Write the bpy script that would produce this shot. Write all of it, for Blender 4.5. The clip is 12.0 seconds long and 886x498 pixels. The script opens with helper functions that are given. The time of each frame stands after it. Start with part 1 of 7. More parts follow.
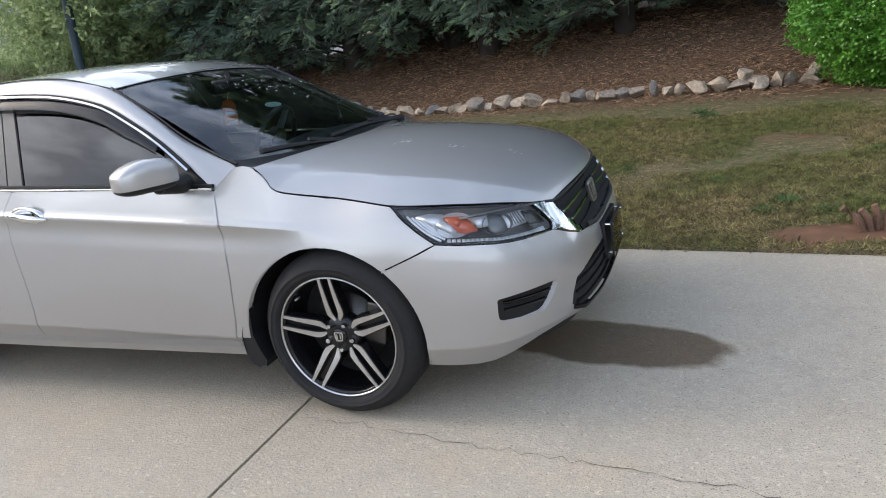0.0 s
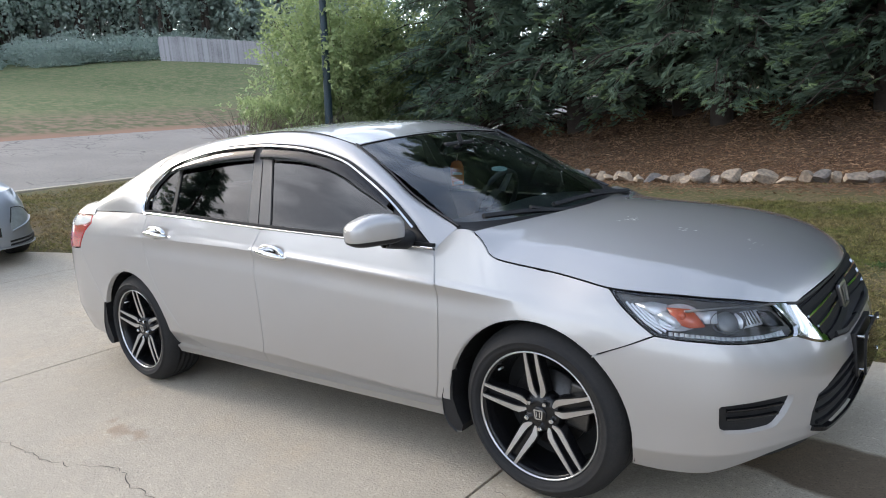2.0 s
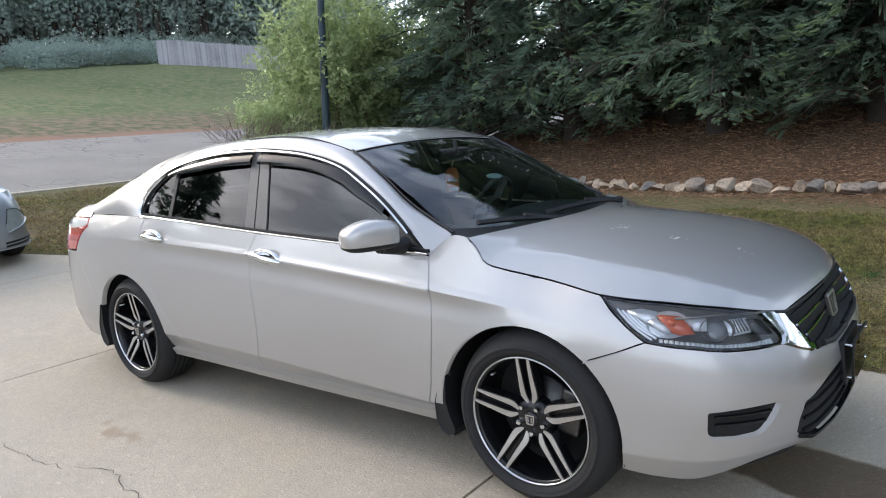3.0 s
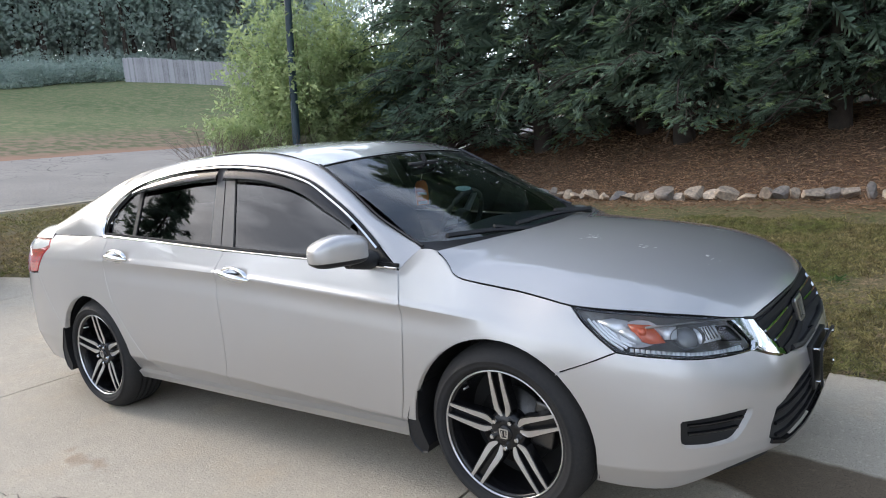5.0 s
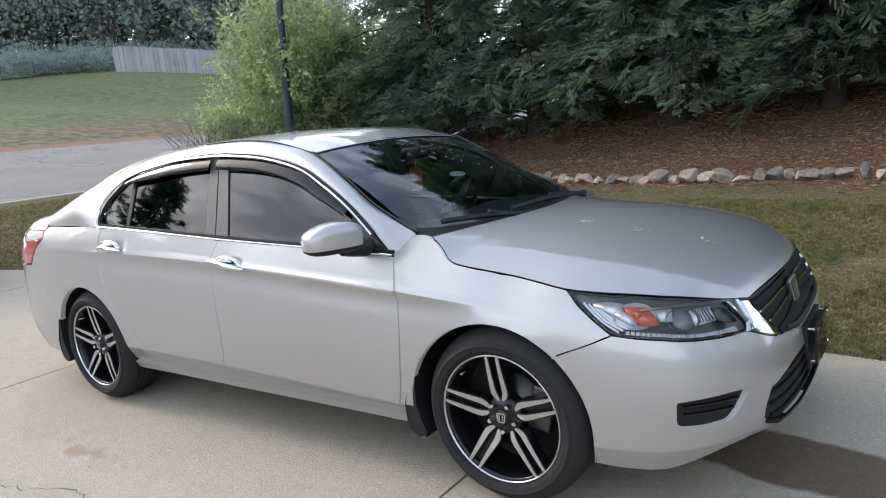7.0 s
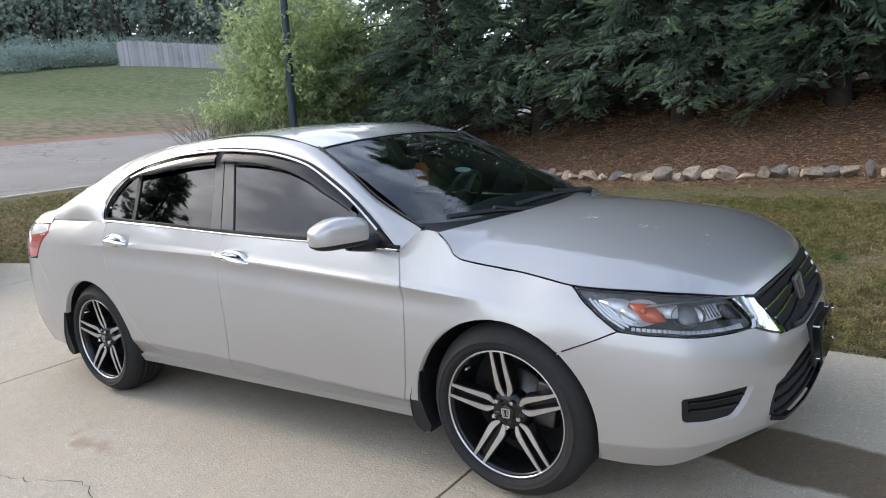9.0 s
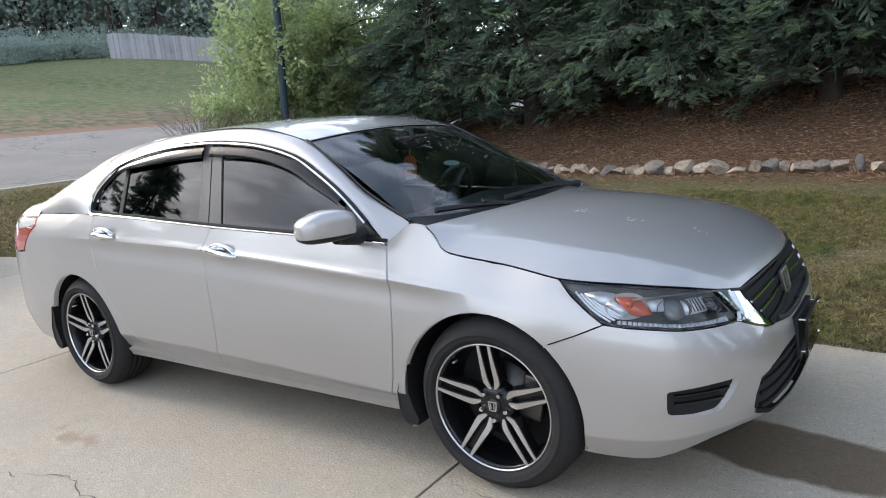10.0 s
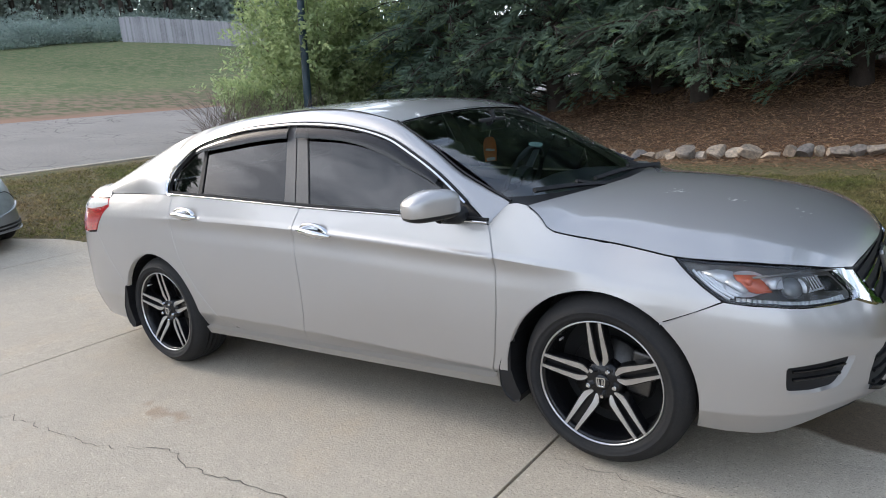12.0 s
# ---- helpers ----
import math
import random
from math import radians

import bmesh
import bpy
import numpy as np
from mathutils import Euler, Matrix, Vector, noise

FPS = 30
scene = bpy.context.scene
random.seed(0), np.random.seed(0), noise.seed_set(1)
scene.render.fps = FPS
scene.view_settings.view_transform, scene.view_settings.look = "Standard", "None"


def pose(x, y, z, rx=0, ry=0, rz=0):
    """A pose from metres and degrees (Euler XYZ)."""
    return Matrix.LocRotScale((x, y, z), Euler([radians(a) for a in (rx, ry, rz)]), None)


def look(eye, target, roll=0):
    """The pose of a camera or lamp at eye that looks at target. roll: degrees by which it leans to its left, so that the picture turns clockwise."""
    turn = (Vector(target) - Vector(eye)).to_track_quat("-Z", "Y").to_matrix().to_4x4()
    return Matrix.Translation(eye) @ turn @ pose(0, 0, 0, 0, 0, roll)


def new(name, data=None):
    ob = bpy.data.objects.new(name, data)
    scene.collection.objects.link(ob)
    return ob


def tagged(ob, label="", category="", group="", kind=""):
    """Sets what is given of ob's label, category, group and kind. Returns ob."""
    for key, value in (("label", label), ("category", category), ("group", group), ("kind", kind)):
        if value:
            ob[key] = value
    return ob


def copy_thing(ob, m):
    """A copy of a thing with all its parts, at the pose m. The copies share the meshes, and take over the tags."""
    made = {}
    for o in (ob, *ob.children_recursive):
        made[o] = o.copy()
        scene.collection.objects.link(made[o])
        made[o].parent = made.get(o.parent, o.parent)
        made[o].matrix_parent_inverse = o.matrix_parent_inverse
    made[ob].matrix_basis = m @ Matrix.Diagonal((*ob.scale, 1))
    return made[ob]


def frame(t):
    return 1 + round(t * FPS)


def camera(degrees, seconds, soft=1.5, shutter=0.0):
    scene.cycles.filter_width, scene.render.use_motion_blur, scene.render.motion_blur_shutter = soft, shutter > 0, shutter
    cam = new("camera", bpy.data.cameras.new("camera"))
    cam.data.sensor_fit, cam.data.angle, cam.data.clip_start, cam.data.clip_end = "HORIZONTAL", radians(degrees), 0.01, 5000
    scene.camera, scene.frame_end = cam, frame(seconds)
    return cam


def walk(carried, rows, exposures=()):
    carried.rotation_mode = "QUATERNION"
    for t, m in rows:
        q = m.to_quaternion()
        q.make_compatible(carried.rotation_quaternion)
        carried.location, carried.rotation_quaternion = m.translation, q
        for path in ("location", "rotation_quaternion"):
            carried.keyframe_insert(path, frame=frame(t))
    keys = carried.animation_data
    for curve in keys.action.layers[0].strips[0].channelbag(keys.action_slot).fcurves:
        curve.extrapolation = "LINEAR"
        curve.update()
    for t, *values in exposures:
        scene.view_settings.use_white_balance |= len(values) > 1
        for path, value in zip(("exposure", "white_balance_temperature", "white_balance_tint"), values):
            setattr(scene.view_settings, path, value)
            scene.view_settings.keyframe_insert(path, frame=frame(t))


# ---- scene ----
cam = camera(64.8, 12.0, 1.0)

PATH = [
    (0, (1.35, -2.976, 1.337), (0.606, -1.207, 0.773), -8.2),
    (0.5, (1.352, -2.903, 1.38), (0.396, -1.206, 0.928), -9.1),
    (1, (1.329, -2.911, 1.396), (0.312, -1.23, 1.02), -9.8),
    (1.5, (1.274, -2.927, 1.391), (0.128, -1.327, 1.035), -6.2),
    (2, (1.27, -2.926, 1.393), (0.032, -1.394, 1.046), -4.9),
    (2.5, (1.283, -2.943, 1.394), (0.04, -1.414, 1.052), -4.4),
    (3, (1.293, -2.943, 1.397), (0.063, -1.401, 1.066), -4.3),
    (5, (1.293, -2.912, 1.393), (0.121, -1.32, 1.093), -5.2),
    (5.5, (1.288, -2.917, 1.392), (0.128, -1.318, 1.075), -5.4),
    (6, (1.29, -2.913, 1.393), (0.128, -1.319, 1.064), -5.4),
    (6.5, (1.291, -2.908, 1.393), (0.129, -1.316, 1.056), -5.5),
    (7, (1.293, -2.909, 1.391), (0.132, -1.317, 1.051), -6.0),
    (9, (1.286, -2.92, 1.39), (0.119, -1.334, 1.04), -5.7),
    (9.5, (1.287, -2.917, 1.389), (0.123, -1.329, 1.033), -5.5),
    (10, (1.302, -2.903, 1.385), (0.151, -1.31, 1.016), -5.6),
    (10.5, (1.32, -2.921, 1.376), (0.166, -1.335, 0.985), -5.5),
    (11, (1.275, -3.002, 1.385), (0.114, -1.421, 0.992), -5.0),
    (11.5, (1.121, -3.13, 1.389), (-0.031, -1.542, 1.0), -4.9),
    (12, (1.016, -3.164, 1.405), (-0.149, -1.59, 0.997), -5.5),
]
walk(cam, [(t, look(eye, target, roll)) for t, eye, target, roll in PATH],
     [(0, 0.40), (0.5, 0.42), (1.5, 0.44), (2.5, 0.45), (10.0, 0.46), (11.0, 0.50), (12, 0.34)])

# ---------------------------------------------------------------- world and sun
SUN = Vector((-0.95, -0.10, 0.51)).normalized()      # towards the sun
world = bpy.data.worlds.new("sky")
scene.world = world
world.use_nodes = True
wn, wl = world.node_tree.nodes, world.node_tree.links
sky = wn.new("ShaderNodeTexSky")
sky.sky_type = "NISHITA"
sky.sun_disc = False
sky.sun_elevation = math.asin(SUN.z)
sky.sun_rotation = math.atan2(SUN.x, SUN.y)
sky.air_density, sky.dust_density, sky.ozone_density = 1.0, 2.5, 1.0
cloud = wn.new("ShaderNodeTexNoise")
cloud.inputs["Scale"].default_value = 4.5
cloud.inputs["Detail"].default_value = 7
cloud.inputs["Roughness"].default_value = 0.58
cramp = wn.new("ShaderNodeValToRGB")
cramp.color_ramp.elements[0].position, cramp.color_ramp.elements[1].position = 0.26, 0.52
cmix = wn.new("ShaderNodeMix")
cmix.data_type = "RGBA"
shade = wn.new("ShaderNodeTexNoise")
shade.inputs["Scale"].default_value, shade.inputs["Detail"].default_value, shade.inputs["Distortion"].default_value = 8.0, 6, 0.8
sramp = wn.new("ShaderNodeValToRGB")
sramp.color_ramp.elements[0].position, sramp.color_ramp.elements[1].position = 0.40, 0.64
gain = wn.new("ShaderNodeMix")
gain.data_type = "RGBA"
gain.inputs["A"].default_value, gain.inputs["B"].default_value = (3.0, 3.4, 4.1, 1), (11.0, 11.7, 13.0, 1)
tcw, mapw = wn.new("ShaderNodeTexCoord"), wn.new("ShaderNodeMapping")
mapw.inputs["Scale"].default_value = (1.0, 1.0, 2.6)
wl.new(tcw.outputs["Generated"], mapw.inputs["Vector"])
wl.new(mapw.outputs["Vector"], shade.inputs["Vector"])
wl.new(mapw.outputs["Vector"], cloud.inputs["Vector"])
wl.new(shade.outputs["Fac"], sramp.inputs["Fac"])
wl.new(sramp.outputs["Color"], gain.inputs["Factor"])
wl.new(gain.outputs["Result"], cmix.inputs["B"])
wl.new(cloud.outputs["Fac"], cramp.inputs["Fac"])
# fewer clouds towards the zenith
wsep, high, thin = wn.new("ShaderNodeSeparateXYZ"), wn.new("ShaderNodeMapRange"), wn.new("ShaderNodeMath")
wl.new(tcw.outputs["Generated"], wsep.inputs[0])
high.inputs["From Min"].default_value, high.inputs["From Max"].default_value = 0.14, 0.66
high.inputs["To Min"].default_value, high.inputs["To Max"].default_value = 1.0, 0.24
wl.new(wsep.outputs["Z"], high.inputs["Value"])
thin.operation = "MULTIPLY"
wl.new(cramp.outputs["Color"], thin.inputs[0])
wl.new(high.outputs["Result"], thin.inputs[1])
wl.new(thin.outputs[0], cmix.inputs["Factor"])
wl.new(sky.outputs["Color"], cmix.inputs["A"])
wl.new(cmix.outputs["Result"], wn["Background"].inputs["Color"])
wn["Background"].inputs["Strength"].default_value = 0.285

sun_data = bpy.data.lights.new("sun", "SUN")
sun_data.energy, sun_data.angle, sun_data.color = 1.2, radians(15), (1.0, 0.95, 0.88)
sun = new("sun", sun_data)
sun.matrix_world = look(SUN * 60, (0, 0, 0))

# ---------------------------------------------------------------- materials
def mat(name, base, rough=0.6, metal=0.0, var=0.0, scale=8.0, bump=0.0, bump_scale=60.0, coat=0.0, base2=None, spec=0.5, detail=6.0):
    """A principled material with two scales of noise in its colour and an optional fine relief."""
    m = bpy.data.materials.new(name)
    m.use_nodes = True
    n, l = m.node_tree.nodes, m.node_tree.links
    p = n["Principled BSDF"]
    p.inputs["Roughness"].default_value = rough
    p.inputs["Metallic"].default_value = metal
    p.inputs["Coat Weight"].default_value = coat
    p.inputs["Coat Roughness"].default_value = 0.03
    p.inputs["Specular IOR Level"].default_value = spec
    p.inputs["Base Color"].default_value = (*base, 1)
    tc = n.new("ShaderNodeTexCoord")
    if var or base2:
        b2 = base2 or tuple(max(0, c * (1 - var)) for c in base)
        big, small = n.new("ShaderNodeTexNoise"), n.new("ShaderNodeTexNoise")
        big.inputs["Scale"].default_value, small.inputs["Scale"].default_value = scale, scale * 9
        big.inputs["Detail"].default_value = small.inputs["Detail"].default_value = detail
        add = n.new("ShaderNodeMix")
        add.inputs["Factor"].default_value = 0.45
        ramp = n.new("ShaderNodeValToRGB")
        ramp.color_ramp.elements[0].position, ramp.color_ramp.elements[1].position = 0.36, 0.64
        ramp.color_ramp.elements[0].color, ramp.color_ramp.elements[1].color = (*b2, 1), (*base, 1)
        l.new(tc.outputs["Object"], big.inputs["Vector"])
        l.new(tc.outputs["Object"], small.inputs["Vector"])
        l.new(big.outputs["Fac"], add.inputs["A"])
        l.new(small.outputs["Fac"], add.inputs["B"])
        l.new(add.outputs["Result"], ramp.inputs["Fac"])
        l.new(ramp.outputs["Color"], p.inputs["Base Color"])
    if bump:
        bn, bp = n.new("ShaderNodeTexNoise"), n.new("ShaderNodeBump")
        bn.inputs["Scale"].default_value, bn.inputs["Detail"].default_value = bump_scale, 8
        bp.inputs["Strength"].default_value, bp.inputs["Distance"].default_value = bump, 0.01
        l.new(tc.outputs["Object"], bn.inputs["Vector"])
        l.new(bn.outputs["Fac"], bp.inputs["Height"])
        l.new(bp.outputs["Normal"], p.inputs["Normal"])
    return m


def noise_fac(m, scale, lo, hi, vec=None, detail=6):
    """A noise in object space, stretched between lo and hi to 0..1."""
    n, l = m.node_tree.nodes, m.node_tree.links
    tc, t, r = n.new("ShaderNodeTexCoord"), n.new("ShaderNodeTexNoise"), n.new("ShaderNodeMapRange")
    t.inputs["Scale"].default_value, t.inputs["Detail"].default_value = scale, detail
    r.inputs["From Min"].default_value, r.inputs["From Max"].default_value = lo, hi
    l.new(vec or tc.outputs["Object"], t.inputs["Vector"])
    l.new(t.outputs["Fac"], r.inputs["Value"])
    return r.outputs["Result"]


def colour_mix(m, fac, a, b, kind="MIX"):
    n, l = m.node_tree.nodes, m.node_tree.links
    x = n.new("ShaderNodeMix")
    x.data_type, x.blend_type = "RGBA", kind
    for value, key in ((fac, "Factor"), (a, "A"), (b, "B")):
        if isinstance(value, tuple):
            x.inputs[key].default_value = (*value, 1)
        elif isinstance(value, float):
            x.inputs[key].default_value = value
        else:
            l.new(value, x.inputs[key])
    return x.outputs["Result"]


def leaf_mat(name, dark, light, trans=0.25, rough=0.5):
    """Leaves: each one a little different, some light passing through."""
    m = bpy.data.materials.new(name)
    m.use_nodes = True
    n, l = m.node_tree.nodes, m.node_tree.links
    p = n["Principled BSDF"]
    g = n.new("ShaderNodeNewGeometry")
    big = noise_fac(m, 0.9, 0.35, 0.65)
    c = colour_mix(m, g.outputs["Random Per Island"], dark, light)
    c = colour_mix(m, big, c, tuple(0.55 * a + 0.45 * b for a, b in zip(dark, light)))
    l.new(c, p.inputs["Base Color"])
    p.inputs["Roughness"].default_value = rough
    p.inputs["Specular IOR Level"].default_value = 0.5 if rough < 0.5 else 0.2
    t = n.new("ShaderNodeBsdfTranslucent")
    l.new(c, t.inputs["Color"])
    mix = n.new("ShaderNodeMixShader")
    mix.inputs["Fac"].default_value = trans
    l.new(p.outputs["BSDF"], mix.inputs[1])
    l.new(t.outputs["BSDF"], mix.inputs[2])
    l.new(mix.outputs["Shader"], n["Material Output"].inputs["Surface"])
    return m


def blade_mat():
    """Lawn blades: green in patches, dry straw elsewhere."""
    m = leaf_mat("lawn blades", (0.074, 0.098, 0.032), (0.235, 0.255, 0.090), 0.35, 0.85)
    n, l = m.node_tree.nodes, m.node_tree.links
    p = n["Principled BSDF"]
    p.inputs["Specular IOR Level"].default_value = 0.15
    green = p.inputs["Base Color"].links[0].from_socket
    g = n.new("ShaderNodeNewGeometry")
    straw = colour_mix(m, g.outputs["Random Per Island"], (0.135, 0.098, 0.055), (0.47, 0.37, 0.21))
    c = colour_mix(m, noise_fac(m, 0.85, 0.28, 0.62, detail=9), straw, green)
    l.new(c, p.inputs["Base Color"])
    tuft = colour_mix(m, noise_fac(m, 11.0, 0.36, 0.64, detail=3), (0.52, 0.50, 0.46), (1.22, 1.20, 1.12))
    c = colour_mix(m, 1.0, c, tuft, "MULTIPLY")
    l.new(c, p.inputs["Base Color"])
    for node in n:
        if node.bl_idname == "ShaderNodeBsdfTranslucent":
            l.new(c, node.inputs["Color"])
    return m


def concrete_mat(name, light, dark, slab=True):
    m = bpy.data.materials.new(name)
    m.use_nodes = True
    n, l = m.node_tree.nodes, m.node_tree.links
    p = n["Principled BSDF"]
    p.inputs["Roughness"].default_value = 0.85
    p.inputs["Specular IOR Level"].default_value = 0.3
    c = colour_mix(m, noise_fac(m, 0.9, 0.3, 0.7), dark, light)
    c = colour_mix(m, noise_fac(m, 7.0, 0.45, 0.95), c, tuple(v * 0.90 for v in dark))
    warm = colour_mix(m, noise_fac(m, 2.3, 0.55, 0.8), c, (light[0] * 1.0, light[1] * 0.93, light[2] * 0.84))
    speck = colour_mix(m, noise_fac(m, 130.0, 0.60, 0.70, detail=2), warm, tuple(v * 0.6 for v in dark))
    speck = colour_mix(m, noise_fac(m, 55.0, 0.58, 0.70, detail=3), speck, tuple(min(0.8, v * 1.22) for v in light))
    pits, pr, ptc = n.new("ShaderNodeTexVoronoi"), n.new("ShaderNodeMapRange"), n.new("ShaderNodeTexCoord")
    pits.inputs["Scale"].default_value = 38
    pr.inputs["From Min"].default_value, pr.inputs["From Max"].default_value = 0.16, 0.09
    l.new(ptc.outputs["Object"], pits.inputs["Vector"])
    l.new(pits.outputs["Distance"], pr.inputs["Value"])
    pm = n.new("ShaderNodeMath")
    pm.operation = "MULTIPLY"
    l.new(pr.outputs["Result"], pm.inputs[0])
    l.new(noise_fac(m, 3.0, 0.28, 0.58), pm.inputs[1])
    speck = colour_mix(m, pm.outputs[0], speck, tuple(v * 0.33 for v in dark))
    speck = colour_mix(m, noise_fac(m, 24.0, 0.50, 0.72), speck, tuple(v * 0.95 for v in dark))
    # fine dark grains in the worn surface, and a faint brown stain
    speck = colour_mix(m, noise_fac(m, 210.0, 0.56, 0.66, detail=2), speck, tuple(v * 0.50 for v in dark))
    # a damp patch in front of the parked car
    tcs, sep = n.new("ShaderNodeTexCoord"), n.new("ShaderNodeSeparateXYZ")
    l.new(tcs.outputs["Object"], sep.inputs[0])

    def calc(op, a, b):
        k = n.new("ShaderNodeMath")
        k.operation = op
        for i, v in enumerate((a, b)):
            if isinstance(v, float):
                k.inputs[i].default_value = v
            else:
                l.new(v, k.inputs[i])
        return k.outputs[0]

    sx = calc("MULTIPLY", calc("ADD", sep.outputs["X"], 2.15), 2.9)
    sy = calc("MULTIPLY", calc("ADD", sep.outputs["Y"], 1.37), 11.0)
    round_it = calc("SQRT", calc("ADD", calc("MULTIPLY", sx, sx), calc("MULTIPLY", sy, sy)), 0.0)
    round_it = calc("ADD", round_it, calc("MULTIPLY", noise_fac(m, 9.0, 0.3, 0.7), 1.1))
    rust = n.new("ShaderNodeMapRange")
    rust.inputs["From Min"].default_value, rust.inputs["From Max"].default_value = 1.25, 0.75
    rust.inputs["To Max"].default_value = 0.55
    l.new(round_it, rust.inputs["Value"])
    speck = colour_mix(m, rust.outputs["Result"], speck, (dark[0] * 0.66, dark[1] * 0.52, dark[2] * 0.42))
    dx = calc("MULTIPLY", calc("SUBTRACT", sep.outputs["X"], 0.86), 1.85)
    dy = calc("MULTIPLY", calc("SUBTRACT", sep.outputs["Y"], calc("ADD", calc("MULTIPLY", calc("SUBTRACT", sep.outputs["X"], 0.2), -0.15), -0.07)), 4.6)
    far = calc("SQRT", calc("ADD", calc("MULTIPLY", dx, dx), calc("MULTIPLY", dy, dy)), 0.0)
    far = calc("ADD", far, calc("MULTIPLY", noise_fac(m, 4.0, 0.3, 0.7), 0.22))
    wet = n.new("ShaderNodeMapRange")
    wet.inputs["From Min"].default_value, wet.inputs["From Max"].default_value = 1.16, 1.02
    l.new(far, wet.inputs["Value"])
    damp = colour_mix(m, 1.0, speck, (0.34, 0.295, 0.25), "MULTIPLY")
    speck = colour_mix(m, wet.outputs["Result"], speck, damp)
    l.new(speck, p.inputs["Base Color"])
    bp, tc, bn = n.new("ShaderNodeBump"), n.new("ShaderNodeTexCoord"), n.new("ShaderNodeTexNoise")
    bn.inputs["Scale"].default_value, bn.inputs["Detail"].default_value = 90, 6
    bp.inputs["Strength"].default_value, bp.inputs["Distance"].default_value = 0.5, 0.008
    l.new(tc.outputs["Object"], bn.inputs["Vector"])
    l.new(bn.outputs["Fac"], bp.inputs["Height"])
    l.new(bp.outputs["Normal"], p.inputs["Normal"])
    return m


CONCRETE = concrete_mat("driveway concrete", (0.455, 0.400, 0.318), (0.396, 0.349, 0.277))
CRACK = mat("crack dirt", (0.075, 0.065, 0.055), 0.95, var=0.5, scale=30)
ROCK = mat("border rock", (0.40, 0.36, 0.315), 0.85, base2=(0.15, 0.145, 0.14), scale=2.6, bump=0.6, bump_scale=22)


def vary_rock():
    """Each stone its own shade, from pale tan to grey."""
    n, l = ROCK.node_tree.nodes, ROCK.node_tree.links
    p = n["Principled BSDF"]
    was = p.inputs["Base Color"].links[0].from_socket
    info, ramp = n.new("ShaderNodeObjectInfo"), n.new("ShaderNodeValToRGB")
    e = ramp.color_ramp.elements
    e[0].color, e[1].color = (0.50, 0.50, 0.52, 1), (1.40, 1.26, 1.08, 1)
    e.new(0.5).color = (1.12, 0.95, 0.77, 1)
    l.new(info.outputs["Random"], ramp.inputs["Fac"])
    l.new(colour_mix(ROCK, 1.0, was, ramp.outputs["Color"], "MULTIPLY"), p.inputs["Base Color"])

STUMP_BARK = mat("red-brown stump bark", (0.21, 0.115, 0.075), 0.9, var=0.5, scale=12, bump=0.6, bump_scale=40)
# bark base colour lowered to carry the shade below the crowns
BARK = mat("shade-darkened bark", (0.060, 0.045, 0.036), 0.9, var=0.5, scale=6, bump=0.8, bump_scale=25)
TWIG = mat("bare twigs", (0.20, 0.155, 0.13), 0.9, var=0.3, scale=4)
POLE = mat("painted steel pole", (0.022, 0.045, 0.060), 0.5, var=0.3, scale=3, spec=0.4)
FENCE = mat("weathered fence wood", (0.30, 0.29, 0.30), 0.9, base2=(0.16, 0.155, 0.165), scale=1.1)


def vary_fence():
    """Each board a little lighter or darker than the next."""
    n, l = FENCE.node_tree.nodes, FENCE.node_tree.links
    p = n["Principled BSDF"]
    old = p.inputs["Base Color"].links[0].from_socket
    g = n.new("ShaderNodeNewGeometry")
    l.new(colour_mix(FENCE, g.outputs["Random Per Island"], old, (0.36, 0.35, 0.37)), p.inputs["Base Color"])


vary_fence()
CEDAR = leaf_mat("cedar sprays", (0.110, 0.165, 0.135), (0.220, 0.315, 0.215), 0.5, 0.7)
CEDAR_TIPS = leaf_mat("young cedar sprays", (0.15, 0.225, 0.125), (0.26, 0.37, 0.18), 0.5, 0.6)
BUSH = leaf_mat("spring bush leaves", (0.23, 0.31, 0.14), (0.48, 0.56, 0.29), 0.5)
SHRUB = leaf_mat("glossy shrub leaves", (0.055, 0.17, 0.018), (0.16, 0.40, 0.05), 0.3, 0.35)
# pale bluish leaf colour: the haze of distance is mixed into it
WOODS = leaf_mat("far woods leaves with haze tint", (0.31, 0.385, 0.35), (0.42, 0.485, 0.42), 0.6, 0.8)
BLADE = blade_mat()
STRAW = leaf_mat("pine straw", (0.060, 0.036, 0.022), (0.40, 0.25, 0.15), 0.05, 0.85)
WEED = leaf_mat("weed leaves", (0.045, 0.085, 0.028), (0.10, 0.155, 0.05), 0.3, 0.5)


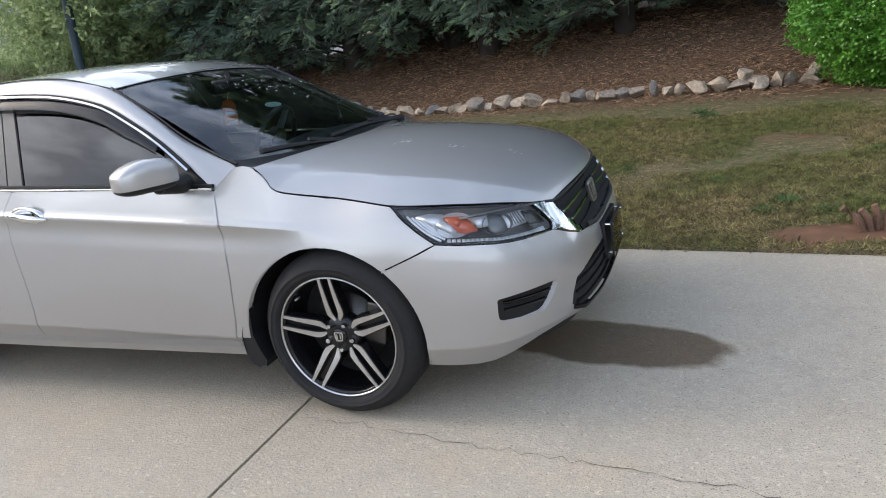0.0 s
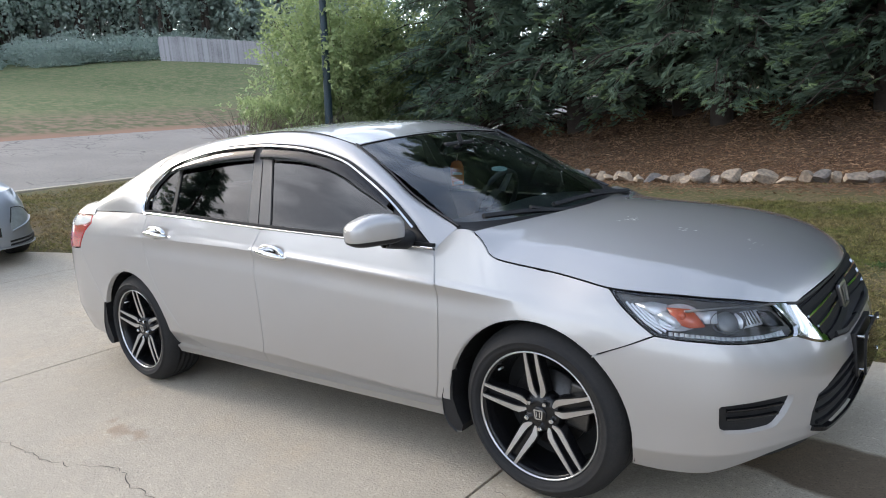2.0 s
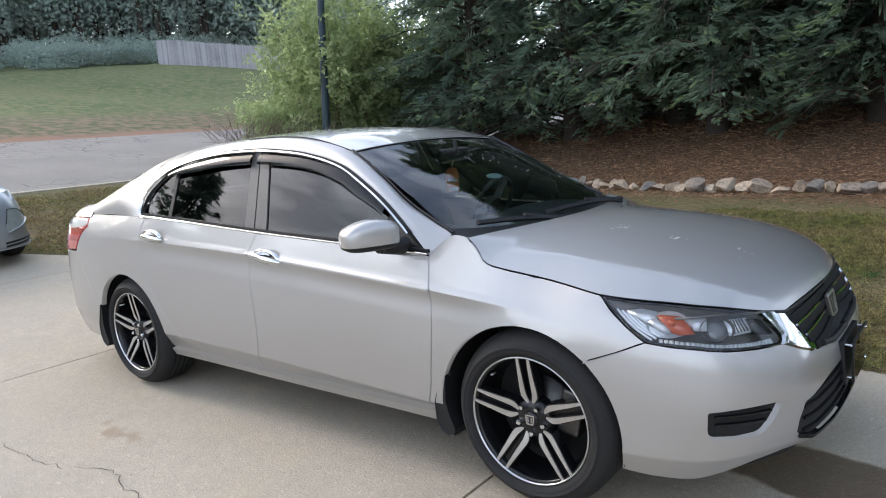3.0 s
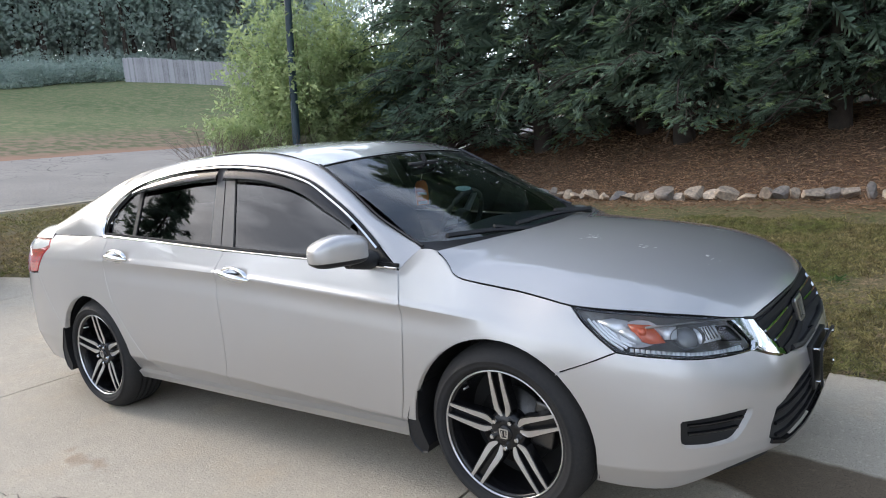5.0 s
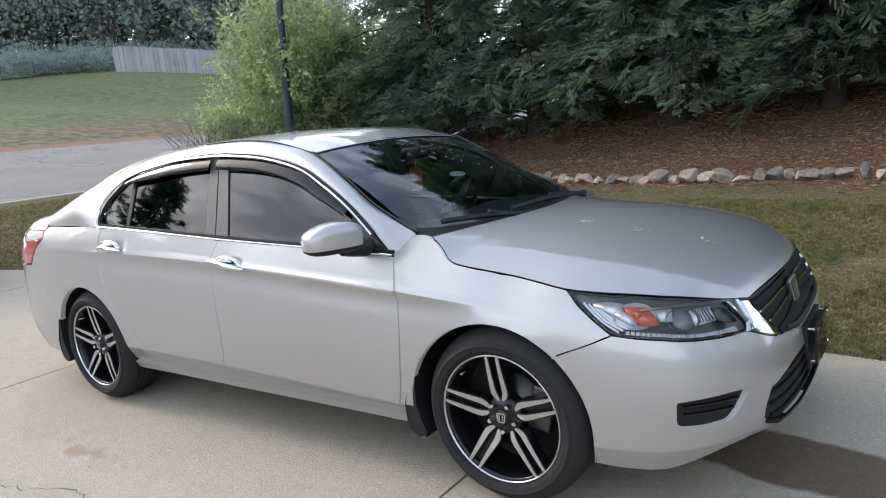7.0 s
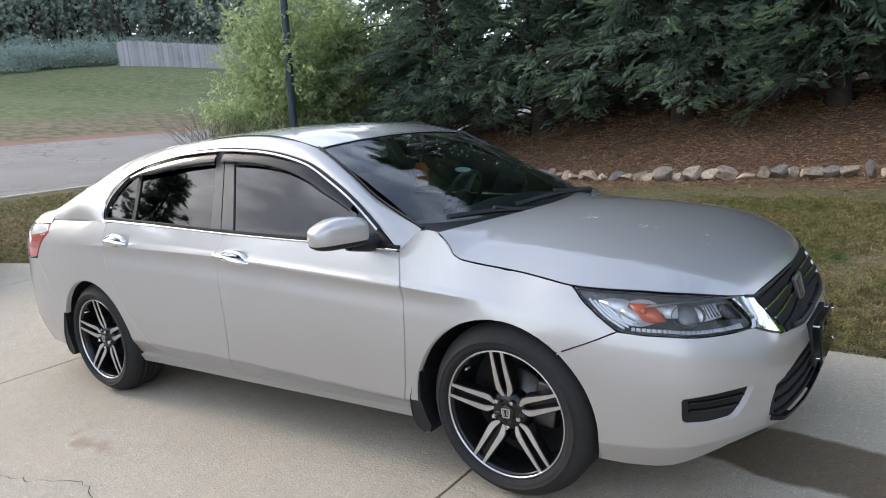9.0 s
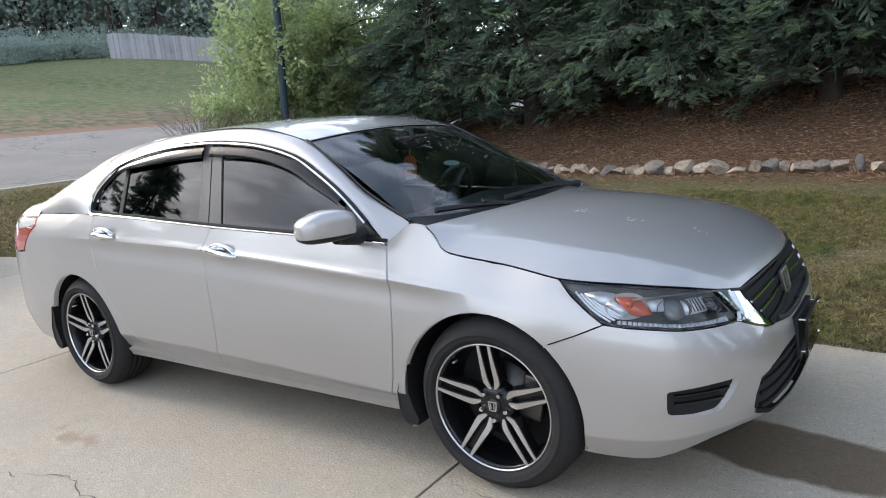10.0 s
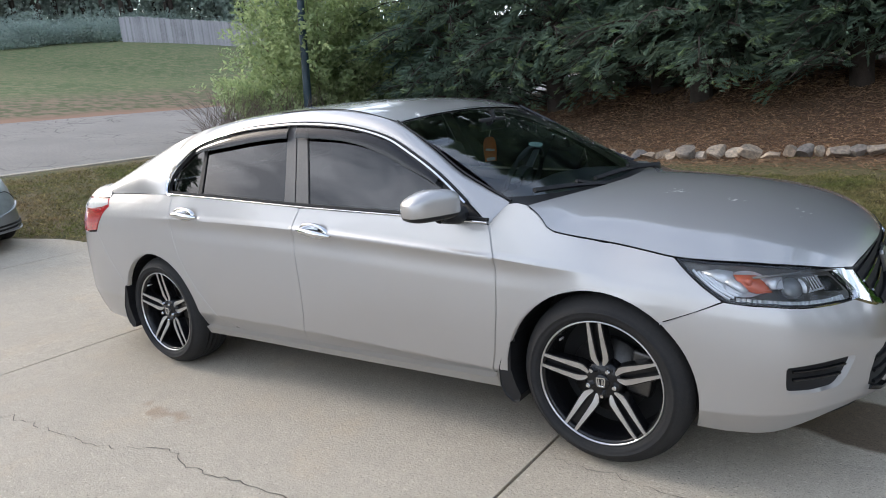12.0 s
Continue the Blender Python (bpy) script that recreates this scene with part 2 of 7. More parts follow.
def ground_mat():
    """Thin lawn with bare red earth, a mulched bank, and the rough field across the road."""
    m = bpy.data.materials.new("lawn earth and mulch")
    m.use_nodes = True
    n, l = m.node_tree.nodes, m.node_tree.links
    p = n["Principled BSDF"]
    p.inputs["Roughness"].default_value = 0.95
    p.inputs["Specular IOR Level"].default_value = 0.1
    tc, sep = n.new("ShaderNodeTexCoord"), n.new("ShaderNodeSeparateXYZ")
    l.new(tc.outputs["Object"], sep.inputs[0])

    def edge(value, a, b):
        r = n.new("ShaderNodeMapRange")
        r.inputs["From Min"].default_value, r.inputs["From Max"].default_value = a, b
        l.new(value, r.inputs["Value"])
        return r.outputs["Result"]

    def maths(op, a, b):
        k = n.new("ShaderNodeMath")
        k.operation = op
        k.use_clamp = op == "MULTIPLY"
        for i, v in enumerate((a, b)):
            if isinstance(v, float):
                k.inputs[i].default_value = v
            else:
                l.new(v, k.inputs[i])
        return k.outputs[0]

    grass = colour_mix(m, noise_fac(m, 0.9, 0.34, 0.56), (0.155, 0.118, 0.066), (0.085, 0.098, 0.038))
    grass = colour_mix(m, noise_fac(m, 14.0, 0.42, 0.68), grass, (0.23, 0.165, 0.10))
    grass = colour_mix(m, noise_fac(m, 75.0, 0.44, 0.62, detail=3), grass, (0.045, 0.042, 0.022))
    clay = colour_mix(m, noise_fac(m, 9.0, 0.3, 0.7), (0.165, 0.088, 0.055), (0.105, 0.062, 0.040))
    lawn = colour_mix(m, noise_fac(m, 0.75, 0.62, 0.72), grass, clay)
    # bare red earth round the stump
    ex = maths("DIVIDE", maths("SUBTRACT", sep.outputs["X"], 1.98), 0.42)
    ey = maths("DIVIDE", maths("SUBTRACT", sep.outputs["Y"], 1.27), 0.19)
    bare = maths("ADD", maths("POWER", ex, 2.0), maths("POWER", ey, 2.0))
    bare = maths("ADD", bare, maths("MULTIPLY", noise_fac(m, 6.0, 0.3, 0.7), 0.8))
    lawn = colour_mix(m, edge(bare, 1.5, 1.1), lawn, clay)
    field = colour_mix(m, noise_fac(m, 0.16, 0.35, 0.65), (0.095, 0.130, 0.060), (0.145, 0.165, 0.080))
    field = colour_mix(m, noise_fac(m, 2.2, 0.42, 0.64), field, (0.19, 0.18, 0.10))
    field = colour_mix(m, noise_fac(m, 7.0, 0.50, 0.78), field, (0.060, 0.088, 0.040))
    wob = noise_fac(m, 0.5, 0.0, 1.0)
    # the verge across the road: red earth, then dry grass, then the field
    across = maths("SUBTRACT", sep.outputs["X"], maths("MULTIPLY", wob, 0.99))
    verge = colour_mix(m, edge(across, -31.5, -28.0), field, colour_mix(m, noise_fac(m, 2.6, 0.40, 0.58), (0.21, 0.155, 0.11), (0.105, 0.115, 0.06)))
    verge = colour_mix(m, edge(across, -25.3, -24.5), verge, (0.25, 0.155, 0.11))
    near = colour_mix(m, edge(sep.outputs["X"], -20.0, -18.0), verge, lawn)
    # the mulched bank behind the stones
    litter = colour_mix(m, noise_fac(m, 18.0, 0.35, 0.65), (0.060, 0.040, 0.028), (0.15, 0.098, 0.064))
    litter = colour_mix(m, noise_fac(m, 1.1, 0.4, 0.7), litter, (0.10, 0.060, 0.040))
    bent = maths("ADD", sep.outputs["Y"], maths("MULTIPLY", wob, 0.7))
    bent = maths("ADD", bent, maths("MULTIPLY_ADD", sep.outputs["X"], 0.26))
    bank = edge(bent, 7.45, 8.5)
    bank = maths("MULTIPLY", bank, edge(sep.outputs["X"], -11.0, -9.0))
    bank = maths("MULTIPLY", bank, edge(sep.outputs["Y"], 16.5, 14.0))
    l.new(colour_mix(m, bank, near, litter), p.inputs["Base Color"])
    bp, bn = n.new("ShaderNodeBump"), n.new("ShaderNodeTexNoise")
    bn.inputs["Scale"].default_value, bn.inputs["Detail"].default_value = 14, 9
    bp.inputs["Strength"].default_value, bp.inputs["Distance"].default_value = 0.9, 0.012
    l.new(tc.outputs["Object"], bn.inputs["Vector"])
    l.new(bn.outputs["Fac"], bp.inputs["Height"])
    l.new(bp.outputs["Normal"], p.inputs["Normal"])
    return m


def asphalt_mat():
    m = bpy.data.materials.new("old asphalt")
    m.use_nodes = True
    n, l = m.node_tree.nodes, m.node_tree.links
    p = n["Principled BSDF"]
    p.inputs["Roughness"].default_value = 0.9
    c = colour_mix(m, noise_fac(m, 0.5, 0.35, 0.65), (0.200, 0.182, 0.165), (0.245, 0.224, 0.200))
    c = colour_mix(m, noise_fac(m, 25.0, 0.45, 0.7), c, (0.17, 0.16, 0.15))
    v = n.new("ShaderNodeTexVoronoi")
    v.feature = "DISTANCE_TO_EDGE"
    v.inputs["Scale"].default_value = 1.7
    r = n.new("ShaderNodeMapRange")
    r.inputs["From Min"].default_value, r.inputs["From Max"].default_value = 0.03, 0.012
    tc = n.new("ShaderNodeTexCoord")
    l.new(tc.outputs["Object"], v.inputs["Vector"])
    l.new(v.outputs["Distance"], r.inputs["Value"])
    where = n.new("ShaderNodeMath")
    where.operation = "MULTIPLY"
    l.new(r.outputs["Result"], where.inputs[0])
    l.new(noise_fac(m, 0.35, 0.42, 0.55), where.inputs[1])
    l.new(colour_mix(m, where.outputs[0], c, (0.07, 0.065, 0.06)), p.inputs["Base Color"])
    return m


GROUND, ASPHALT = ground_mat(), asphalt_mat()
vary_rock()


# ---------------------------------------------------------------- building helpers
def mesh_object(name, verts, faces, material, parent=None, label="", smooth=False):
    me = bpy.data.meshes.new(name)
    me.from_pydata([tuple(v) for v in verts], [], faces)
    me.materials.append(material)
    if smooth:
        me.polygons.foreach_set("use_smooth", [True] * len(me.polygons))
    me.update()
    ob = new(name, me)
    if parent:
        ob.parent = parent
    if label:
        tagged(ob, label)
    return ob


def part(name, bm, material, parent=None, label="", smooth=False):
    me = bpy.data.meshes.new(name)
    bm.to_mesh(me)
    bm.free()
    me.materials.append(material)
    if smooth:
        me.polygons.foreach_set("use_smooth", [True] * len(me.polygons))
    ob = new(name, me)
    if parent:
        ob.parent = parent
    if label:
        tagged(ob, label)
    return ob


def grid_faces(nu, nv, flip=False, wrap=False):
    """Faces of a grid of nu x nv vertices, row by row."""
    out = []
    for i in range(nu - 1):
        for j in range(nv if wrap else nv - 1):
            k = (j + 1) % nv
            f = (i * nv + j, (i + 1) * nv + j, (i + 1) * nv + k, i * nv + k)
            out.append(f[::-1] if flip else f)
    return out


def tube(path, radii, sides=8):
    """Vertices and faces of a tube along a path, closed at its ends."""
    pts = [Vector(p) for p in path]
    verts, faces = [], []
    for i, p in enumerate(pts):
        d = (pts[min(i + 1, len(pts) - 1)] - pts[max(i - 1, 0)]).normalized()
        a = d.orthogonal().normalized()
        b = d.cross(a)
        r = radii[i] if hasattr(radii, "__len__") else radii
        verts += [p + (a * math.cos(t) + b * math.sin(t)) * r for t in (2 * math.pi * k / sides for k in range(sides))]
    faces += grid_faces(len(pts), sides, wrap=True)
    faces.append(tuple(range(sides))[::-1])
    faces.append(tuple(range(len(verts) - sides, len(verts))))
    return verts, faces


def joined(pieces):
    """One list of vertices and faces out of several."""
    verts, faces = [], []
    for v, f in pieces:
        n = len(verts)
        verts += list(v)
        faces += [tuple(i + n for i in g) for g in f]
    return verts, faces


def cards(base, way, side, length, width):
    """Pointed leaves as single folded quads: arrays of n bases, directions, sides, lengths and widths."""
    base, way, side = (np.asarray(a, float) for a in (base, way, side))
    way = way / np.linalg.norm(way, axis=1)[:, None]
    side = side - way * (side * way).sum(1)[:, None]
    side = side / np.maximum(np.linalg.norm(side, axis=1), 1e-6)[:, None]
    length, width = np.broadcast_to(length, len(base))[:, None], np.broadcast_to(width, len(base))[:, None]
    mid = base + way * length * 0.45
    v = np.stack([base, mid + side * width * 0.5, base + way * length, mid - side * width * 0.5], 1).reshape(-1, 3)
    return v


def leaf_object(name, v, material, parent=None, label=""):
    n = len(v) // 4
    me = bpy.data.meshes.new(name)
    me.vertices.add(len(v))
    me.vertices.foreach_set("co", np.asarray(v, np.float32).ravel())
    me.loops.add(4 * n)
    me.loops.foreach_set("vertex_index", np.arange(4 * n, dtype=np.int32))
    me.polygons.add(n)
    me.polygons.foreach_set("loop_start", np.arange(0, 4 * n, 4, dtype=np.int32))
    me.update(calc_edges=True)
    me.materials.append(material)
    ob = new(name, me)
    if parent:
        ob.parent = parent
    if label:
        tagged(ob, label)
    return ob


# ---------------------------------------------------------------- the lie of the land
def along(x):
    """Height of the ground along the driveway and over the road, by x."""
    if x > -3:
        return 0.0
    if x > -10:
        return 0.0074 * (x + 3) ** 2
    z = 0.3626 + 0.105 * min(-10 - x, 4)
    z += 0.14 * min(max(-14 - x, 0), 8.5)
    return z + 0.18 * min(max(-22.5 - x, 0), 45) + 0.05 * max(-67.5 - x, 0)


def smooth01(a, b, x):
    t = min(max((x - a) / (b - a), 0.0), 1.0)
    return t * t * (3 - 2 * t)


def drive_edge(x):
    """Where the lawn begins beside the driveway."""
    return float(np.interp(x, (-14, -9, -8.4, -8.0, -7.5, -4, 0.73, 2.12, 6), (-1.5, 0.5, 0.83, 1.02, 1.07, 1.2, 1.14, 0.92, 0.3)))


def stone_line(x):
    return float(np.interp(x, (-8, -5.2, -3, 0, 1.5, 2.6, 4), (9.9, 9.1, 8.35, 7.75, 7.5, 7.5, 7.7)))


def ground_height(x, y):
    z = along(x)
    e = drive_edge(x)
    if y > e:
        s = stone_line(x)
        t = min((y - e) / (s - e), 1.0)
        rise = 0.02 + 0.15 * t ** 1.6
        rise += 1.25 * smooth01(0, 6.0, y - s) + 0.3 * max(0, min(y - s - 6, 12)) * 0.25
        z += rise * smooth01(-15.0, -7.0, x)
    if x < -12:
        z += min(max(0.127 * (y - 19.5), -0.2), 1.25) * smooth01(-30, -46, x)
    return z


def wavy(x, y):
    p = Vector((x, y, 0))
    return 0.025 * noise.noise(p * 0.9) + 0.012 * noise.noise(p * 2.7)


def build_ground():
    xs = list(np.concatenate([np.linspace(-400, -80, 9), np.linspace(-75, -24, 26), np.linspace(-22.5, -12, 22), np.linspace(-11.5, 6, 71), np.linspace(7, 40, 20), np.linspace(60, 400, 8)]))
    ys = list(np.concatenate([np.linspace(-400, -50, 8), np.linspace(-40, -8, 12), np.linspace(-7, 0, 8), np.linspace(0.25, 14, 56), np.linspace(15, 60, 24), np.linspace(75, 400, 8)]))
    verts = []
    for x in xs:
        for y in ys:
            z = ground_height(x, y)
            e = drive_edge(x)
            on = -9.0 < y < e + 0.06 and -14.5 < x < 9.0
            if on:
                z -= 0.09
            elif -24.5 < x < -14.2:
                z -= 0.08
            else:
                z += wavy(x, y) * min(1, max(0, (y - e) / 1.5 if y > 0 else 1))
            verts.append((x, y, z))
    ob = mesh_object("ground", verts, grid_faces(len(xs), len(ys)), GROUND, smooth=True)
    return tagged(ob, "thin dry lawn with bare red earth and a mulched bank", "ground", kind="structure")


ground = build_ground()


# driveway: slabs between sawn joints, with the lawn's edge cut along them
def build_drive():
    root = tagged(new("driveway"), "pale weathered concrete driveway with sawn joints and cracks", "driveway", kind="structure")
    joints = [-14.2, -10.75, -7.1, -3.735, -0.26, 3.25, 6.7, 9.0]
    rows = [(-9.0, -5.6), (-5.592, None)]
    for a, b in zip(joints, joints[1:]):
        for y0, y1 in rows:
            n, k = 16, 14
            verts, top = [], 0
            for i in range(n + 1):
                x = a + 0.007 + (b - a - 0.014) * i / n
                e = drive_edge(x) if y1 is None else y1
                for j in range(k + 1):
                    y = y0 + (e - y0) * j / k
                    verts.append((x, y, along(x)))
            faces = grid_faces(n + 1, k + 1, flip=True)
            m = len(verts)
            rim = [i * (k + 1) for i in range(n + 1)] + [n * (k + 1) + j for j in range(1, k + 1)] + [i * (k + 1) + k for i in range(n - 1, -1, -1)] + [j for j in range(k - 1, 0, -1)]
            verts += [(verts[i][0], verts[i][1], verts[i][2] - 0.085) for i in rim]
            faces += [(rim[i], rim[(i + 1) % len(rim)], m + (i + 1) % len(rim), m + i) for i in range(len(rim))]
            slab = mesh_object("slab", verts, faces, CONCRETE, root)
            bm = bmesh.new()
            bm.from_mesh(slab.data)
            bmesh.ops.recalc_face_normals(bm, faces=bm.faces)
            bm.to_mesh(slab.data)
            bm.free()
    return root


drive = build_drive()


def build_road():
    xs, ys = np.linspace(-22.9, -14.22, 14), np.linspace(-60, 70, 66)
    verts = []
    for x in xs:
        for y in ys:
            bend = -0.035 * max(0, y - 4) - 0.06 * max(0, y - 14)
            xx = x + bend * (1 if x < -18 else 0.75)
            verts.append((xx, y, ground_height(xx, y) + 0.0 + 0.02 * math.sin((x + 22.9) / 8.7 * math.pi)))
    tagged(mesh_object("road", verts, grid_faces(len(xs), len(ys), flip=True), ASPHALT, smooth=True), "grey cracked asphalt street", "road", kind="structure")
    verts = []
    for dx, dz in ((0, 0.0), (0.0, 0.018), (0.16, 0.022), (0.16, -0.1)):
        for y in ys:
            bend = (-0.035 * max(0, y - 4) - 0.06 * max(0, y - 14)) * 0.75
            x = -14.23 + dx + bend
            verts.append((x, y, ground_height(x, y) + dz))
    tagged(mesh_object("kerb", verts, grid_faces(4, len(ys)), CONCRETE), "low pale concrete edge along the street", "kerb", kind="structure")


build_road()

# ---------------------------------------------------------------- the sedan's body as one surface
def catmull(keys, values, x):
    """A smooth curve through values at the given keys."""
    keys = np.asarray(keys, float)
    values = np.asarray(values, float)
    i = int(np.clip(np.searchsorted(keys, x) - 1, 0, len(keys) - 2))
    k0, k1 = keys[i], keys[i + 1]
    h = k1 - k0
    t = min(max((x - k0) / h, 0.0), 1.0)
    a, b = values[i], values[i + 1]
    ma = (b - values[i - 1]) / (k1 - keys[i - 1]) * h if i > 0 else b - a
    mb = (values[i + 2] - a) / (keys[i + 2] - k0) * h if i + 2 < len(keys) else b - a
    t2, t3 = t * t, t * t * t
    return (2 * t3 - 3 * t2 + 1) * a + (t3 - 2 * t2 + t) * ma + (3 * t2 - 2 * t3) * b + (t3 - t2) * mb


PLAN = [(-3.90, 0.0), (-3.89, -0.40), (-3.84, -0.66), (-3.70, -0.825), (-3.42, -0.885), (-2.90, -0.914), (-2.0, -0.918), (-1.0, -0.918), (-0.4, -0.917), (0.0, -0.912),
        (0.25, -0.905), (0.45, -0.878), (0.62, -0.815), (0.75, -0.70), (0.845, -0.53), (0.876, -0.33), (0.886, -0.15), (0.888, 0.0)]
PLAN_S = [0.0]
for (ax, ay), (bx, by) in zip(PLAN, PLAN[1:]):
    PLAN_S.append(PLAN_S[-1] + math.hypot(bx - ax, by - ay))
PLAN_S = np.array(PLAN_S) - PLAN_S[9]
S_FRONT, S_REAR = float(PLAN_S[-1]), float(PLAN_S[0])
# for each station: heights and insets from the bottom lip up to the belt or the hood's edge
SECTIONS = [
    (S_REAR, (.24, .30, .40, .52, .66, .80, .88, .93, .96, 1.00, 1.03), (.06, .03, .0, .0, .0, .03, .045, .06, .065, .08, .10)),
    (-3.85, (.23, .30, .40, .52, .66, .80, .88, .92, .95, .985, 1.03), (.06, .03, .0, .0, .0, .012, .025, .04, .05, .065, .10)),
    (-3.35, (.22, .30, .40, .52, .66, .80, .87, .915, .94, .985, 1.035), (.055, .03, .006, .0, .0, .004, .009, .018, .028, .06, .12)),
    (-2.775, (.24, .30, .38, .50, .65, .80, .88, .915, .935, .985, 1.037), (.06, .04, .008, -.004, -.006, .0, .005, .006, .015, .052, .105)),
    (-2.35, (.25, .29, .37, .47, .62, .78, .875, .908, .920, .968, 1.017), (.075, .055, .012, .003, .0, .004, .009, .002, .011, .055, .105)),
    (-1.53, (.25, .29, .36, .45, .60, .75, .845, .878, .890, .930, .966), (.075, .055, .010, .004, .0, .004, .010, .001, .013, .060, .105)),
    (-0.45, (.25, .29, .325, .42, .56, .68, .768, .800, .812, .860, .908), (.075, .055, .010, .004, .0, .005, .011, .001, .012, .061, .115)),
    (-0.20, (.24, .29, .335, .43, .57, .67, .745, .776, .790, .835, .880), (.06, .045, .012, .002, -.002, .003, .009, .005, .017, .064, .115)),
    (0.05, (.22, .29, .36, .45, .60, .68, .725, .745, .765, .79, .828), (.05, .035, .010, .0, -.006, .004, .017, .028, .040, .058, .105)),
    (0.30, (.210, .292, .36, .46, .58, .66, .70, .72, .74, .765, .800), (.045, .008, .004, .0, .0, .008, .017, .025, .033, .045, .075)),
    (0.62, (.205, .290, .35, .45, .55, .62, .65, .67, .70, .73, .782), (.045, .004, .0, -.005, .0, .010, .020, .030, .047, .065, .110)),
    (0.90, (.250, .312, .35, .43, .52, .58, .615, .64, .67, .70, .757), (.035, .0, -.004, -.004, .0, .016, .032, .045, .065, .085, .125)),
    (1.20, (.24, .27, .33, .42, .50, .56, .595, .62, .65, .68, .735), (.02, .0, -.008, -.008, .0, .016, .035, .050, .067, .085, .115)),
    (S_FRONT, (.25, .27, .32, .41, .49, .55, .585, .61, .64, .67, .725), (.02, .0, -.005, -.005, .0, .015, .045, .070, .078, .085, .100)),
]
SEC_S = [a for a, _, _ in SECTIONS]
SEC_Z = np.array([b for _, b, _ in SECTIONS])
SEC_D = np.array([c for _, _, c in SECTIONS])


def plan(s):
    p = catmull(PLAN_S, np.array(PLAN), s)
    q0, q1 = catmull(PLAN_S, np.array(PLAN), s - 0.01), catmull(PLAN_S, np.array(PLAN), s + 0.01)
    t = q1 - q0
    t = t / math.hypot(*t)
    return p, np.array([-t[1], t[0]])      # point, and the way inwards


def section(s):
    return catmull(SEC_S, SEC_Z, s), catmull(SEC_S, SEC_D, s)


def body(s, z):
    """The point of the near side's skin at plan length s and height z."""
    zs, ds = section(s)
    d = catmull(zs, ds, z)
    if z > zs[-1]:
        d = ds[-1] + (z - zs[-1]) * (ds[-1] - ds[-2]) / (zs[-1] - zs[-2])
    if z < zs[0]:
        d = ds[0] + (zs[0] - z) * 0.4
    p, n = plan(s)
    p = p + n * d
    return np.array([p[0], p[1], z])


def top_z(s):
    return float(section(s)[0][-1])

# ---------------------------------------------------------------- car materials
def paint_mat(name, base):
    m = bpy.data.materials.new(name)
    m.use_nodes = True
    n, l = m.node_tree.nodes, m.node_tree.links
    p = n["Principled BSDF"]
    p.inputs["Metallic"].default_value = 0.74
    p.inputs["Coat Weight"].default_value = 1.0
    p.inputs["Coat Roughness"].default_value = 0.02
    c = colour_mix(m, noise_fac(m, 1.7, 0.35, 0.85, detail=2), base, tuple(v * 0.95 * w for v, w in zip(base, (1.0, 0.985, 0.96))))
    l.new(c, p.inputs["Base Color"])
    r = n.new("ShaderNodeMapRange")
    r.inputs["To Min"].default_value, r.inputs["To Max"].default_value = 0.41, 0.45
    l.new(noise_fac(m, 2.0, 0.3, 0.7, detail=2), r.inputs["Value"])
    l.new(r.outputs["Result"], p.inputs["Roughness"])
    return m


def glass_mat(name, tint, gloss=0.03, ior=1.5):
    m = bpy.data.materials.new(name)
    m.use_nodes = True
    n, l = m.node_tree.nodes, m.node_tree.links
    n.remove(n["Principled BSDF"])
    t, g, f, x = n.new("ShaderNodeBsdfTransparent"), n.new("ShaderNodeBsdfGlossy"), n.new("ShaderNodeFresnel"), n.new("ShaderNodeMixShader")
    t.inputs["Color"].default_value = (*tint, 1)
    g.inputs["Roughness"].default_value = gloss
    f.inputs["IOR"].default_value = ior
    l.new(f.outputs["Fac"], x.inputs["Fac"])
    l.new(t.outputs["BSDF"], x.inputs[1])
    l.new(g.outputs["BSDF"], x.inputs[2])
    l.new(x.outputs["Shader"], n["Material Output"].inputs["Surface"])
    return m


PAINT = paint_mat("silver metallic paint", (0.424, 0.418, 0.415))
PAINT_GREY = paint_mat("grey silver metallic paint", (0.36, 0.38, 0.41))
HAZY = mat("hazy lamp plastic", (0.33, 0.36, 0.35), 0.3, 0.2, var=0.25, scale=14, coat=0.6)
WINDSHIELD = glass_mat("windshield glass", (0.80, 0.88, 0.86), 0.0, 1.75)
TINTED = glass_mat("dark tinted glass", (0.07, 0.075, 0.08), 0.0, 1.68)
CLEAR = glass_mat("clear lamp lens", (0.93, 0.95, 0.96), 0.01, 1.45)
SMOKED = glass_mat("smoked acrylic visor", (0.14, 0.145, 0.155), 0.02, 1.5)
SEE_THROUGH = bpy.data.materials.new("inner glass face")
SEE_THROUGH.use_nodes = True
SEE_THROUGH.node_tree.nodes.remove(SEE_THROUGH.node_tree.nodes["Principled BSDF"])
SEE_THROUGH.node_tree.links.new(SEE_THROUGH.node_tree.nodes.new("ShaderNodeBsdfTransparent").outputs[0], SEE_THROUGH.node_tree.nodes["Material Output"].inputs["Surface"])
SHEER = {m.name for m in (WINDSHIELD, TINTED, CLEAR, SMOKED)}
CHROME = mat("chrome", (0.70, 0.71, 0.72), 0.06, 1.0, var=0.06, scale=20)
SATIN = mat("machined aluminium", (0.62, 0.62, 0.63), 0.28, 1.0, var=0.10, scale=40)
GLOSS_BLACK = mat("gloss black", (0.008, 0.008, 0.009), 0.22, 0.0, var=0.3, scale=12, spec=0.35)
BLACK = mat("black textured plastic", (0.013, 0.013, 0.014), 0.5, 0.0, var=0.3, scale=15, bump=0.1, bump_scale=300, spec=0.3)
TRIM_GREY = mat("dark grey pillar film", (0.085, 0.08, 0.078), 0.4, 0.0, var=0.2, scale=9)
